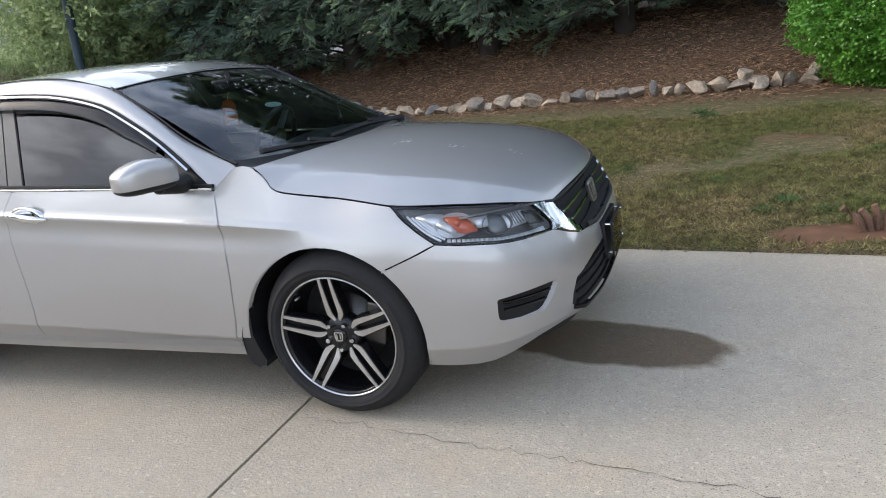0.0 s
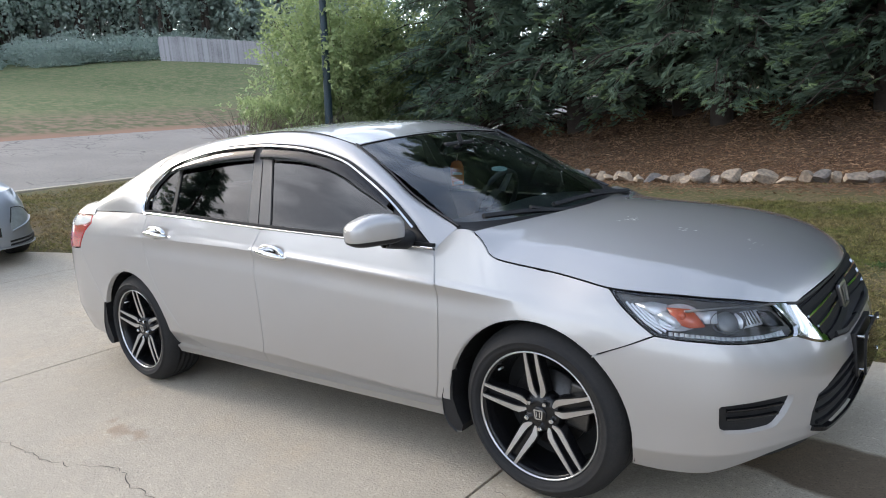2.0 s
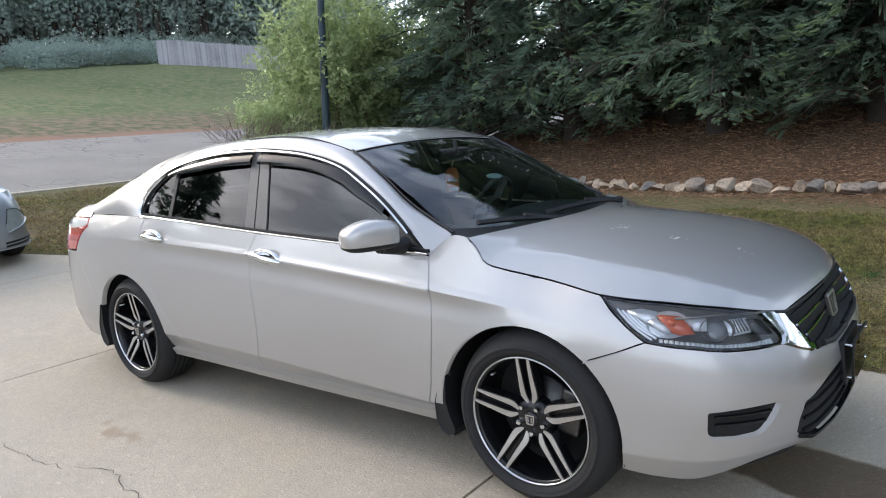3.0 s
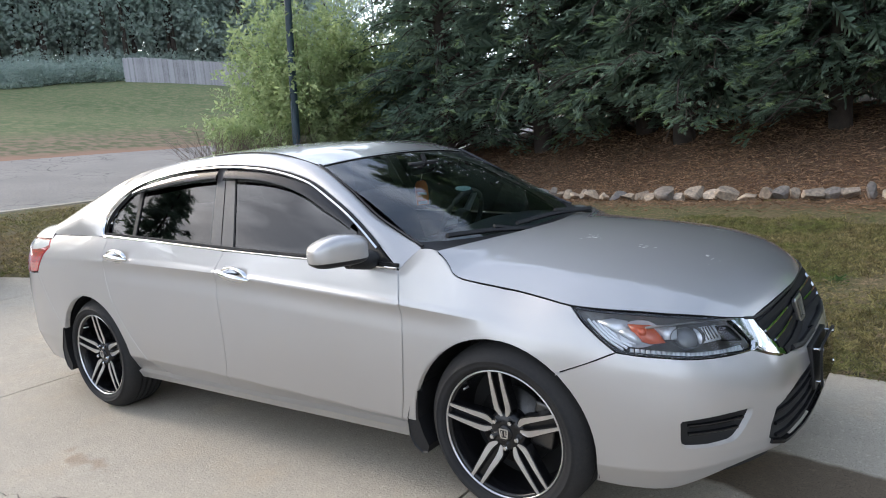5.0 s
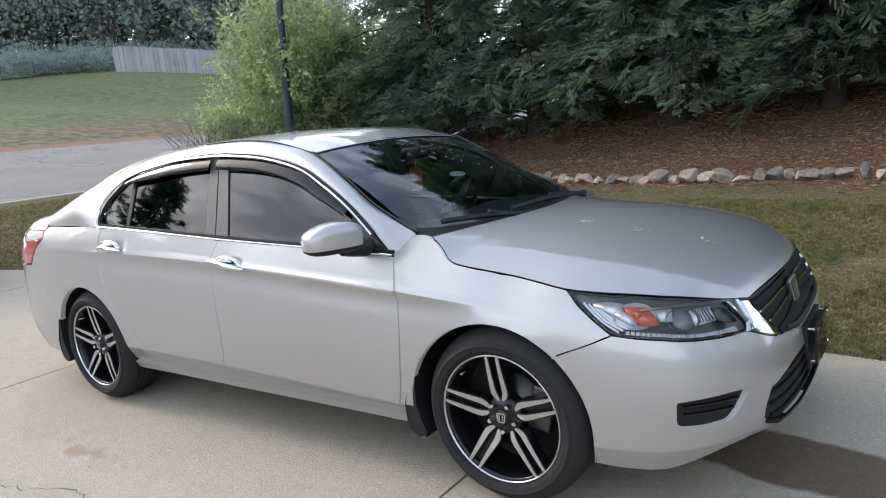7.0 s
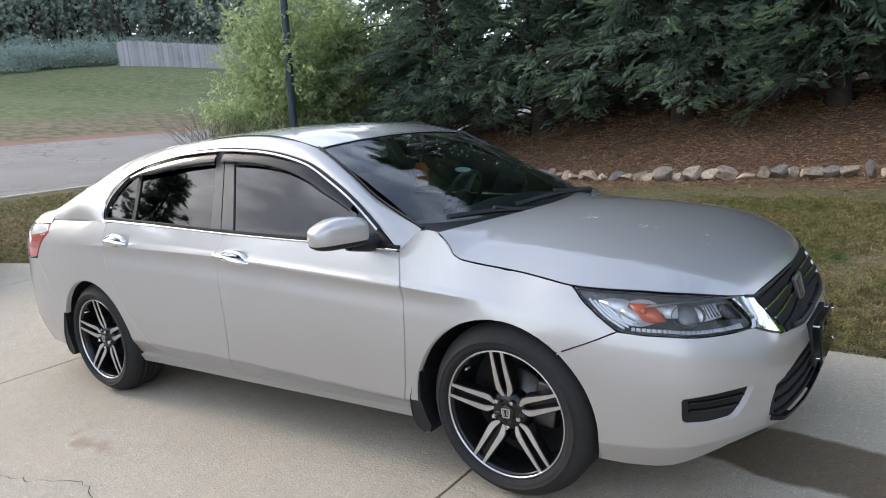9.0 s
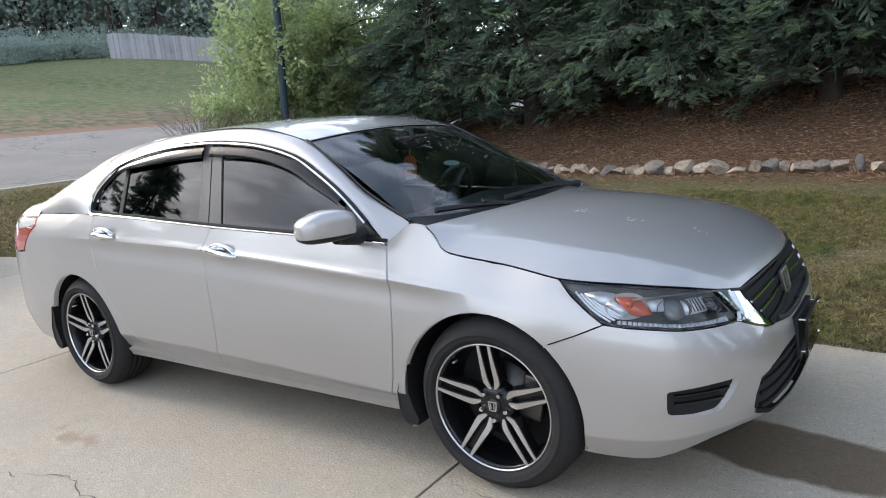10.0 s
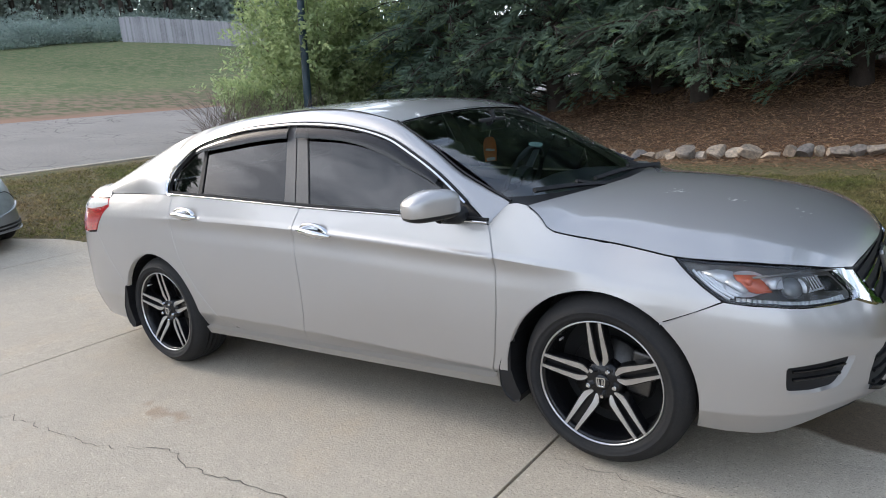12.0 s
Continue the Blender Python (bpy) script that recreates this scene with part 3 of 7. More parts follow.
MATT_BLACK = mat("matt black grille plastic", (0.011, 0.011, 0.012), 0.6, 0.0, var=0.3, scale=15, spec=0.12)
RUBBER = mat("tyre rubber", (0.018, 0.018, 0.019), 0.75, 0.0, base2=(0.026, 0.025, 0.024), scale=9, bump=0.1, bump_scale=150, spec=0.2)
# shade of gaps and cavities put into a near-black base colour
SHELL = mat("near-black for shaded gaps and cavities", (0.012, 0.012, 0.012), 0.9)
STEEL = mat("brushed brake steel", (0.11, 0.105, 0.10), 0.4, 0.9, var=0.3, scale=14)
AMBER = mat("amber reflector", (0.70, 0.15, 0.07), 0.25, 0.0, var=0.35, scale=60, coat=0.5)
RED_LENS = mat("red lamp lens", (0.42, 0.012, 0.018), 0.12, 0.0, var=0.3, scale=50, coat=1.0)
PALE_LENS = mat("clear reverse lamp", (0.75, 0.74, 0.72), 0.1, 0.3, var=0.2, scale=60, coat=1.0)
REFLECTOR = mat("lamp reflector", (0.82, 0.83, 0.84), 0.14, 1.0, var=0.15, scale=30)
DARK_BEZEL = mat("dark lamp bezel", (0.15, 0.142, 0.135), 0.35, 0.2, var=0.3, scale=25)
FACET = mat("bright lamp facet", (0.80, 0.81, 0.83), 0.28, 0.35, var=0.15, scale=40)
LENS_GREY = mat("smoky projector glass", (0.10, 0.10, 0.10), 0.08, 0.0, var=0.2, scale=20, coat=1.0)
HOUSING = mat("lamp housing", (0.55, 0.56, 0.57), 0.3, 0.7, var=0.2, scale=30)
CLOTH = mat("dark seat cloth", (0.055, 0.057, 0.06), 0.9, var=0.3, scale=20, bump=0.2, bump_scale=400)
DASH = mat("soft dashboard", (0.060, 0.062, 0.066), 0.6, var=0.2, scale=14)
ORANGE = mat("orange card", (0.88, 0.24, 0.05), 0.6, 0.0, base2=(0.70, 0.16, 0.04), scale=25)
PALE = mat("pale print", (0.75, 0.72, 0.66), 0.6, var=0.1, scale=30)
TEAL = mat("pale teal disc", (0.42, 0.60, 0.56), 0.5, var=0.15, scale=30)
ACRYLIC = glass_mat("clear acrylic plate", (0.80, 0.82, 0.80), 0.02, 1.5)
DROPPING = mat("white bird dropping", (0.74, 0.74, 0.72), 0.8, var=0.15, scale=60)

# ---------------------------------------------------------------- sampling the skin
LS = np.arange(S_REAR, S_FRONT + 0.02, 0.01)
LZ = np.arange(0.16, 1.121, 0.004)
LAT = np.zeros((len(LS), len(LZ), 3))


def catmull_many(keys, values, xs):
    return np.array([catmull(keys, values, x) for x in xs])


def build_lattice():
    for i, s in enumerate(LS):
        s = min(s, S_FRONT)
        zs, ds = section(s)
        p, n = plan(s)
        k = np.clip(np.searchsorted(zs, LZ) - 1, 0, len(zs) - 2)
        slope = np.gradient(ds, zs)
        into, out = slope.copy(), slope.copy()
        into[7], out[7] = (ds[7] - ds[6]) / (zs[7] - zs[6]), (ds[8] - ds[7]) / (zs[8] - zs[7])
        into[1], out[1] = (ds[1] - ds[0]) / (zs[1] - zs[0]), (ds[2] - ds[1]) / (zs[2] - zs[1])
        into[2], out[2] = (ds[2] - ds[1]) / (zs[2] - zs[1]), (ds[3] - ds[2]) / (zs[3] - zs[2])
        h = zs[k + 1] - zs[k]
        t = np.clip((LZ - zs[k]) / h, 0, 1)
        t2, t3 = t * t, t ** 3
        d = (2 * t3 - 3 * t2 + 1) * ds[k] + (t3 - 2 * t2 + t) * h * out[k] + (3 * t2 - 2 * t3) * ds[k + 1] + (t3 - t2) * h * into[k + 1]
        d = np.where(LZ > zs[-1], ds[-1] + (LZ - zs[-1]) * (ds[-1] - ds[-2]) / (zs[-1] - zs[-2]), d)
        d = np.where(LZ < zs[0], ds[0] + (zs[0] - LZ) * 0.4, d)
        LAT[i, :, 0], LAT[i, :, 1], LAT[i, :, 2] = p[0] + n[0] * d, p[1] + n[1] * d, LZ


build_lattice()
LAT[-1, :, 1] = -LAT[-3, :, 1]
_du, _dv = np.gradient(LAT, axis=0), np.gradient(LAT, axis=1)
LNORM = np.cross(_du, _dv)
LNORM /= np.linalg.norm(LNORM, axis=2)[:, :, None]
if LNORM[len(LS) // 2, 80, 1] > 0:
    LNORM = -LNORM
# above the crease shading normals are bent outwards, dimming the shoulder's sun highlight
for _i, _s in enumerate(LS):
    if -3.6 < _s < 0.30:
        _z = section(_s)[0][7]
        _flat = np.array([np.interp(_z - 0.016, LZ, LNORM[_i, :, k]) for k in range(3)])
        _w = (0.5 * np.clip((LZ - _z - 0.004) / 0.016, 0, 1))[:, None]
        LNORM[_i] = LNORM[_i] * (1 - _w) + _flat * _w
LNORM /= np.linalg.norm(LNORM, axis=2)[:, :, None]


def skin(s, z, lift=0.0):
    """Points and normals of the near side's skin; lift moves them outwards."""
    s, z = np.atleast_1d(np.asarray(s, float)), np.atleast_1d(np.asarray(z, float))
    u = np.clip((s - LS[0]) / 0.01, 0, len(LS) - 1.001)
    v = np.clip((z - LZ[0]) / 0.004, 0, len(LZ) - 1.001)
    i, j = u.astype(int), v.astype(int)
    a, b = (u - i)[:, None], (v - j)[:, None]
    out = []
    for f in (LAT, LNORM):
        out.append(f[i, j] * (1 - a) * (1 - b) + f[i + 1, j] * a * (1 - b) + f[i, j + 1] * (1 - a) * b + f[i + 1, j + 1] * a * b)
    n = unit(out[1])
    return out[0] + n * lift, n


def unit(a):
    return a / np.maximum(np.linalg.norm(a, axis=1), 1e-9)[:, None]


def inside(poly, pts):
    x, y = pts[:, 0], pts[:, 1]
    res = np.zeros(len(pts), bool)
    for (ax, ay), (bx, by) in zip(poly, poly[1:] + poly[:1]):
        cross = (ay > y) != (by > y)
        with np.errstate(divide="ignore", invalid="ignore"):
            res ^= cross & (x < (bx - ax) * (y - ay) / (by - ay + 1e-12) + ax)
    return res


def nearest_on(polys, p):
    best, at = 9e9, p
    for poly in polys:
        a = np.array(poly)
        b = np.roll(a, -1, 0)
        d = b - a
        t = np.clip(((p - a) * d).sum(1) / np.maximum((d * d).sum(1), 1e-12), 0, 1)
        q = a + d * t[:, None]
        r = ((q - p) ** 2).sum(1)
        k = int(r.argmin())
        if r[k] < best:
            best, at = r[k], q[k]
    return at


def region(poly, holes=(), step=0.016):
    """A mesh of the area inside a polygon: vertices (2D), faces and boundary edges, fitted to the outline."""
    a = np.array(poly)
    lo, hi = a.min(0), a.max(0)
    nx, ny = (max(2, int(math.ceil(d / step))) for d in hi - lo)
    gx, gy = np.linspace(lo[0], hi[0], nx + 1), np.linspace(lo[1], hi[1], ny + 1)
    cx, cy = np.meshgrid((gx[1:] + gx[:-1]) / 2, (gy[1:] + gy[:-1]) / 2, indexing="ij")
    c = np.stack([cx.ravel(), cy.ravel()], 1)
    keep = inside(list(poly), c)
    for h in holes:
        keep &= ~inside(list(h), c)
    keep = keep.reshape(nx, ny)
    ids, verts, faces = {}, [], []

    def vid(i, j):
        if (i, j) not in ids:
            ids[i, j] = len(verts)
            verts.append((gx[i], gy[j]))
        return ids[i, j]

    for i in range(nx):
        for j in range(ny):
            if keep[i, j]:
                faces.append((vid(i, j), vid(i + 1, j), vid(i + 1, j + 1), vid(i, j + 1)))
    count = {}
    for f in faces:
        for p, q in zip(f, f[1:] + f[:1]):
            key = (min(p, q), max(p, q))
            count[key] = None if key in count else (p, q)
    rim = [e for e in count.values() if e]
    v = np.array(verts)
    edge = sorted({i for e in rim for i in e})
    outlines = [list(poly)] + [list(h) for h in holes]
    for i in edge:
        v[i] = nearest_on(outlines, v[i])
    taken = set()
    for o in outlines:
        o = np.array(o)
        for k in range(len(o)):
            d0, d1 = o[k] - o[k - 1], o[(k + 1) % len(o)] - o[k]
            turn = abs(d0[0] * d1[1] - d0[1] * d1[0]) / (np.linalg.norm(d0) * np.linalg.norm(d1) + 1e-12)
            if turn > 0.42:
                r = ((v[edge] - o[k]) ** 2).sum(1)
                m = edge[int(r.argmin())]
                if m not in taken:
                    taken.add(m)
                    v[m] = o[k]
    near = [set() for _ in v]
    for f in faces:
        for p, q in zip(f, f[1:] + f[:1]):
            near[p].add(q)
            near[q].add(p)
    fixed = set(edge)
    for _ in range(4):
        w = v.copy()
        for i in range(len(v)):
            if i not in fixed:
                w[i] = v[list(near[i])].mean(0)
        v = w
    return v, faces, rim


def shrink(poly, gap):
    """The polygon drawn in by gap along its edges' normals."""
    a = np.array(poly)
    area = 0.5 * np.sum(a[:, 0] * np.roll(a[:, 1], -1) - np.roll(a[:, 0], -1) * a[:, 1])
    sgn = 1 if area > 0 else -1
    d = np.roll(a, -1, 0) - a
    n = np.stack([-d[:, 1], d[:, 0]], 1) * sgn
    n = n / np.maximum(np.linalg.norm(n, axis=1), 1e-9)[:, None]
    m = n + np.roll(n, 1, 0)
    m = m / np.maximum((m * m).sum(1), 0.6)[:, None] * 2
    return [tuple(p) for p in a + m * gap]


CREASE_S = np.linspace(-2.9, 0.0, 60)
CREASE_Z = np.array([section(s)[0][7] for s in CREASE_S])


def panel(name, poly, material, parent, holes=(), step=0.016, lift=0.0, flange=0.014, gap=0.0030, label="", both=True, follow=False):
    """A skin panel with folded edges, on the near side and, mirrored, on the far side."""
    poly = shrink(poly, gap)
    if follow:
        # rows of points run along the crease, so that it stays sharp and straight
        dense = []
        for (a, b), (c, d) in zip(poly, poly[1:] + poly[:1]):
            k = max(1, int(math.hypot(c - a, d - b) / 0.05))
            dense += [(a + (c - a) * j / k, b + (d - b) * j / k) for j in range(k)]
        v, faces, rim = region([(s, z - np.interp(s, CREASE_S, CREASE_Z)) for s, z in dense], holes, step)
        outline = {i for e in rim for i in e}
        for i in range(len(v)):
            if i not in outline and abs(v[i][1]) < step * 0.5:
                v[i][1] = 0.0
        v[:, 1] += np.interp(v[:, 0], CREASE_S, CREASE_Z)
    else:
        v, faces, rim = region(poly, holes, step)
    p, n = skin(v[:, 0], v[:, 1], lift)
    m = len(p)
    edge = sorted({i for e in rim for i in e})
    where = {i: m + 2 * k for k, i in enumerate(edge)}
    extra, en = [], []
    for i in edge:
        extra += [p[i] - n[i] * 0.0015, p[i] - n[i] * flange]
        en += [n[i], n[i]]
    pts = np.concatenate([p, np.array(extra)])
    nor = np.concatenate([n, np.array(en)])
    fs = [tuple(f) for f in faces]
    fs += [(b, a, where[a], where[b]) for a, b in rim]
    fs += [(where[b], where[a], where[a] + 1, where[b] + 1) for a, b in rim]
    made = []
    for mirror in ((False, True) if both else (False,)):
        q, r, g = pts.copy(), nor.copy(), fs
        if mirror:
            q[:, 1] *= -1
            r[:, 1] *= -1
            g = [f[::-1] for f in fs]
        ob = mesh_object(name, q, g, material, parent, label, smooth=True)
        ob.data.normals_split_custom_set_from_vertices([tuple(a) for a in r])
        made.append(ob)
    return made


def surface(name, pts, material, parent, label="", thick=0.004, smooth=True, inner=None):
    """A grid of points as a sheet with thickness (towards the inside of its face normals)."""
    a = np.array(pts)
    nu, nv = a.shape[:2]
    du, dv = np.gradient(a, axis=0), np.gradient(a, axis=1)
    n = np.cross(du, dv)
    n /= np.maximum(np.linalg.norm(n, axis=2), 1e-9)[:, :, None]
    top, low = a.reshape(-1, 3), (a - n * thick).reshape(-1, 3)
    faces = grid_faces(nu, nv)
    m = nu * nv
    faces += [tuple(i + m for i in f[::-1]) for f in faces]
    rim = [i * nv for i in range(nu)] + [(nu - 1) * nv + j for j in range(1, nv)] + [i * nv + nv - 1 for i in range(nu - 2, -1, -1)] + [j for j in range(nv - 2, 0, -1)]
    faces += [(rim[(i + 1) % len(rim)], rim[i], m + rim[i], m + rim[(i + 1) % len(rim)]) for i in range(len(rim))]
    ob = mesh_object(name, np.concatenate([top, low]), faces, material, parent, label, smooth=smooth)
    ob.data.normals_split_custom_set_from_vertices([tuple(x) for x in np.concatenate([n.reshape(-1, 3), -n.reshape(-1, 3)])])
    if material.name in SHEER:
        inner_face(ob, (nu - 1) * (nv - 1))
    return ob


def inner_face(ob, first):
    """Of a pane only the outer face mirrors; the faces from first on just let light through."""
    ob.data.materials.append(SEE_THROUGH)
    for f in ob.data.polygons[first:]:
        f.material_index = 1


def smooth_line(pts, n):
    pts = np.array(pts, float)
    k = np.concatenate([[0], np.cumsum(np.linalg.norm(np.diff(pts, axis=0), axis=1))])
    return np.array([catmull(k, pts, x) for x in np.linspace(0, k[-1], n)])


def ribbon(name, path, way, width, thick, material, parent, label=""):
    """A bar of rectangular section along a path; way: for each point the direction of its width."""
    p, w = np.array(path), unit(np.array(way))
    t = unit(np.gradient(p, axis=0))
    n = unit(np.cross(t, w))
    width = np.broadcast_to(width, len(p))[:, None]
    rows = [p + w * width / 2 + n * thick / 2, p + w * width / 2 * 0.7 + n * thick, p - w * width / 2 * 0.7 + n * thick, p - w * width / 2 + n * thick / 2, p - w * width / 2 - n * thick / 2, p + w * width / 2 - n * thick / 2]
    v = np.stack(rows, 1).reshape(-1, 3)
    f = grid_faces(len(p), 6, wrap=True)
    f += [tuple(range(6)), tuple(range(len(v) - 1, len(v) - 7, -1))]
    return mesh_object(name, v, f, material, parent, label)


def box(name, size, m, material, parent=None, bevel=0.0, label=""):
    bm = bmesh.new()
    bmesh.ops.create_cube(bm, size=1, matrix=Matrix.Diagonal((*size, 1)))
    if bevel:
        bmesh.ops.bevel(bm, geom=bm.edges[:], offset=bevel, segments=3, profile=0.6, affect="EDGES")
    bmesh.ops.transform(bm, matrix=m, verts=bm.verts)
    return part(name, bm, material, parent, label, smooth=bevel > 0)


def lathe(name, profile, centre, material, parent, sides=64, label="", smooth=True, squash=None):
    """A ring or disc turned about the y axis: profile of (radius, y)."""
    verts = []
    for r, y in profile:
        for k in range(sides):
            t = 2 * math.pi * k / sides
            verts.append((centre[0] + r * math.cos(t), centre[1] + y, centre[2] + r * math.sin(t)))
    faces = grid_faces(len(profile), sides, wrap=True, flip=True)
    return mesh_object(name, verts, faces, material, parent, label, smooth=smooth)


# ---------------------------------------------------------------- wheel
def build_wheel(parent, x, side, turned):
    """A wheel with a low tyre, five double spokes, bolts, disc and caliper. side -1: near, 1: far."""
    root = new("wheel")
    root.parent = parent
    root.location = (x, 0.905 * side, 0.335)
    root.rotation_euler = (0, 0, 0 if side < 0 else math.pi)
    o = (0, 0, 0)
    tyre = [(0.2425, 0.012), (0.245, 0.002), (0.250, -0.003), (0.2505, -0.006), (0.256, -0.008), (0.2565, -0.0100), (0.266, -0.0125), (0.277, -0.0125), (0.2775, -0.0145), (0.283, -0.0125), (0.2835, -0.009), (0.295, -0.002), (0.306, 0.008), (0.317, 0.021), (0.3255, 0.036), (0.3300, 0.050)]
    for g in (0.070, 0.104, 0.138, 0.172):
        tyre += [(0.3345, g - 0.008), (0.3345, g), (0.326, g + 0.002), (0.326, g + 0.010), (0.3345, g + 0.012)]
    tyre += [(0.3315, 0.200), (0.325, 0.214), (0.300, 0.228), (0.262, 0.222), (0.250, 0.205), (0.240, 0.110), (0.2425, 0.012)]
    tyre_ob = lathe("tyre", tyre, o, RUBBER, root, 96, "black low-profile rubber tyre")
    blocks = []
    for k in range(72):
        t = 2 * math.pi * k / 72
        for y0, y1, skew in ((0.022, 0.060, 0.02), (0.184, 0.214, -0.02)):
            pts = []
            for y, a in ((y0, t), (y1, t + skew), (y1, t + skew + 0.016), (y0, t + 0.016)):
                rr = 0.3355 if 0.05 < y < 0.2 else 0.3190 if y < 0.05 else 0.3275
                pts.append((rr * math.cos(a), y, rr * math.sin(a)))
            blocks.append((pts, [(0, 1, 2, 3)]))
    v, f = joined(blocks)
    tagged(mesh_object("tread_sipe", v, f, SHELL, tyre_ob), kind="stuff")
    rim = [(0.2370, 0.006), (0.2385, 0.000), (0.2430, -0.001), (0.2450, 0.006), (0.241, 0.014)]
    lathe("rim_lip", rim, o, SATIN, root, 96, "machined bright rim lip")
    lathe("barrel", [(0.241, 0.012), (0.2375, 0.005), (0.229, 0.020), (0.221, 0.060), (0.219, 0.15), (0.228, 0.21)], o, GLOSS_BLACK, root, 64)
    lathe("brake_disc", [(0.0, 0.085), (0.075, 0.085), (0.077, 0.098), (0.150, 0.098), (0.150, 0.118), (0.06, 0.118)], o, STEEL, root, 48, "grey steel brake disc")
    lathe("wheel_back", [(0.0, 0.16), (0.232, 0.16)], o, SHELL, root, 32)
    box("caliper", (0.09, 0.055, 0.17), pose(0.135, 0.10, 0.03, 0, 12, 0), STEEL, root, 0.012)

    def depth(r):
        return 0.004 + 0.030 * max(0, (0.245 - r) / 0.19) ** 1.3

    lathe("hub", [(0.0, 0.026), (0.032, 0.026), (0.044, 0.030), (0.066, 0.034), (0.078, 0.046), (0.080, 0.085)], o, GLOSS_BLACK, root, 40)
    cap = lathe("centre_cap", [(0.0, 0.018), (0.026, 0.018), (0.030, 0.021), (0.031, 0.027)], o, GLOSS_BLACK, root, 32)
    ring = [(-0.013, -0.017), (0.013, -0.017), (0.016, 0.0), (0.017, 0.017), (-0.017, 0.017), (-0.016, 0.0)]
    for k in range(6):
        a, b = ring[k], ring[(k + 1) % 6]
        ribbon("cap_badge", [(a[0], 0.0165, a[1]), (b[0], 0.0165, b[1])], [(0, 1, 0)] * 2, 0.003, 0.0035, CHROME, cap)
    for sx in (-0.006, 0.006):
        ribbon("cap_badge", [(sx, 0.0165, -0.010), (sx * 1.2, 0.0165, 0.011)], [(0, 1, 0)] * 2, 0.003, 0.003, CHROME, cap)
    for k in range(5):
        mid = radians(turned + 72 * k)
        for sgn in (-1, 1):
            rows = [(0.2385, 0.0225, 0.0052), (0.205, 0.0228, 0.0066), (0.16, 0.0234, 0.0084), (0.115, 0.0244, 0.0102), (0.089, 0.0236, 0.0112), (0.070, 0.0150, 0.0078), (0.058, 0.0075, 0.0035)]
            ca, sa = math.cos(mid), math.sin(mid)
            path = [(r * ca - sgn * o2 * sa, depth(r), r * sa + sgn * o2 * ca) for r, o2, _ in rows]
            keys = np.concatenate([[0], np.cumsum([math.dist(p, q) for p, q in zip(path, path[1:])])])
            path = smooth_line(path, 12)
            halfw = np.interp(np.linspace(0, keys[-1], 12), keys, [w for _, _, w in rows])
            t = unit(np.gradient(path, axis=0))
            w = unit(np.cross(t, np.array([[0, 1, 0]] * 12)))
            face = np.stack([path - w * halfw[:, None], path + w * halfw[:, None]], 1)
            v = np.concatenate([face.reshape(-1, 3), (face + np.array([0, 0.004, 0])).reshape(-1, 3)])
            f = [(2 * i, 2 * i + 1, 2 * i + 3, 2 * i + 2) for i in range(11)]
            f += [(2 * i, 2 * i + 2, 24 + 2 * i + 2, 24 + 2 * i) for i in range(11)] + [(2 * i + 1, 24 + 2 * i + 1, 24 + 2 * i + 3, 2 * i + 3) for i in range(11)]
            spoke = mesh_object("spoke", v, f, SATIN, root, "machined bright spoke face on a black wheel")
            body_w = halfw + 0.004
            back = np.stack([path - w * body_w[:, None] + np.array([0, 0.003, 0]), path + w * body_w[:, None] + np.array([0, 0.003, 0]),
                             path + w * body_w[:, None] * 1.1 + np.array([0, 0.045, 0]), path - w * body_w[:, None] * 1.1 + np.array([0, 0.045, 0])], 1).reshape(-1, 3)
            mesh_object("spoke_body", back, grid_faces(12, 4, wrap=True), GLOSS_BLACK, spoke)
        web = []
        for r in np.linspace(0.075, 0.236, 8):
            a = math.degrees(math.atan2(0.022, r))
            web += [(r * math.cos(mid + radians(s * a)), depth(r) + 0.024, r * math.sin(mid + radians(s * a))) for s in (-1, 1)]
        mesh_object("spoke_web", web, [(2 * i, 2 * i + 1, 2 * i + 3, 2 * i + 2) for i in range(7)], GLOSS_BLACK, root)
        a = mid + radians(36)
        c = (0.054 * math.cos(a), 0, 0.054 * math.sin(a))
        bolt = lathe("lug_nut", [(0.0, 0.010), (0.0075, 0.010), (0.0098, 0.014), (0.0098, 0.045)], c, CHROME, root, 6, "chrome lug nut", smooth=False)
        lathe("nut_pocket", [(0.0085, 0.0325), (0.0135, 0.0305), (0.0145, 0.040)], c, GLOSS_BLACK, bolt, 16)
    lathe("valve", [(0.0, 0.0), (0.004, 0.0), (0.004, 0.03)], (-0.155, 0.010, 0.150), SATIN, root, 8)
    return root

# ---------------------------------------------------------------- the sedan
car = tagged(new("car"), "silver four-door sedan with black alloy wheels on the driveway", "car")


def arc_pts(cx, cz, r, a0, a1, n):
    return [(cx + r * math.cos(radians(a)), cz + r * math.sin(radians(a))) for a in np.linspace(a0, a1, n)]


GAP_FRONT = [(-0.478, 0.285), (-0.463, 0.315), (-0.440, 0.40), (-0.429, 0.482), (-0.416, 0.58), (-0.412, 0.67), (-0.412, 0.74), (-0.415, 0.804), (-0.448, 0.855), (-0.489, 0.908)]
GAP_MID = [(-1.590, 0.285), (-1.562, 0.36), (-1.546, 0.426), (-1.538, 0.52), (-1.537, 0.603), (-1.544, 0.70), (-1.548, 0.771), (-1.545, 0.884), (-1.575, 0.966)]
GAP_REAR = [(-2.100, 0.283), (-2.165, 0.303), (-2.221, 0.337), (-2.275, 0.38), (-2.317, 0.422), (-2.400, 0.52), (-2.466, 0.609), (-2.515, 0.70), (-2.544, 0.802), (-2.556, 0.87), (-2.560, 0.933), (-2.622, 1.024)]
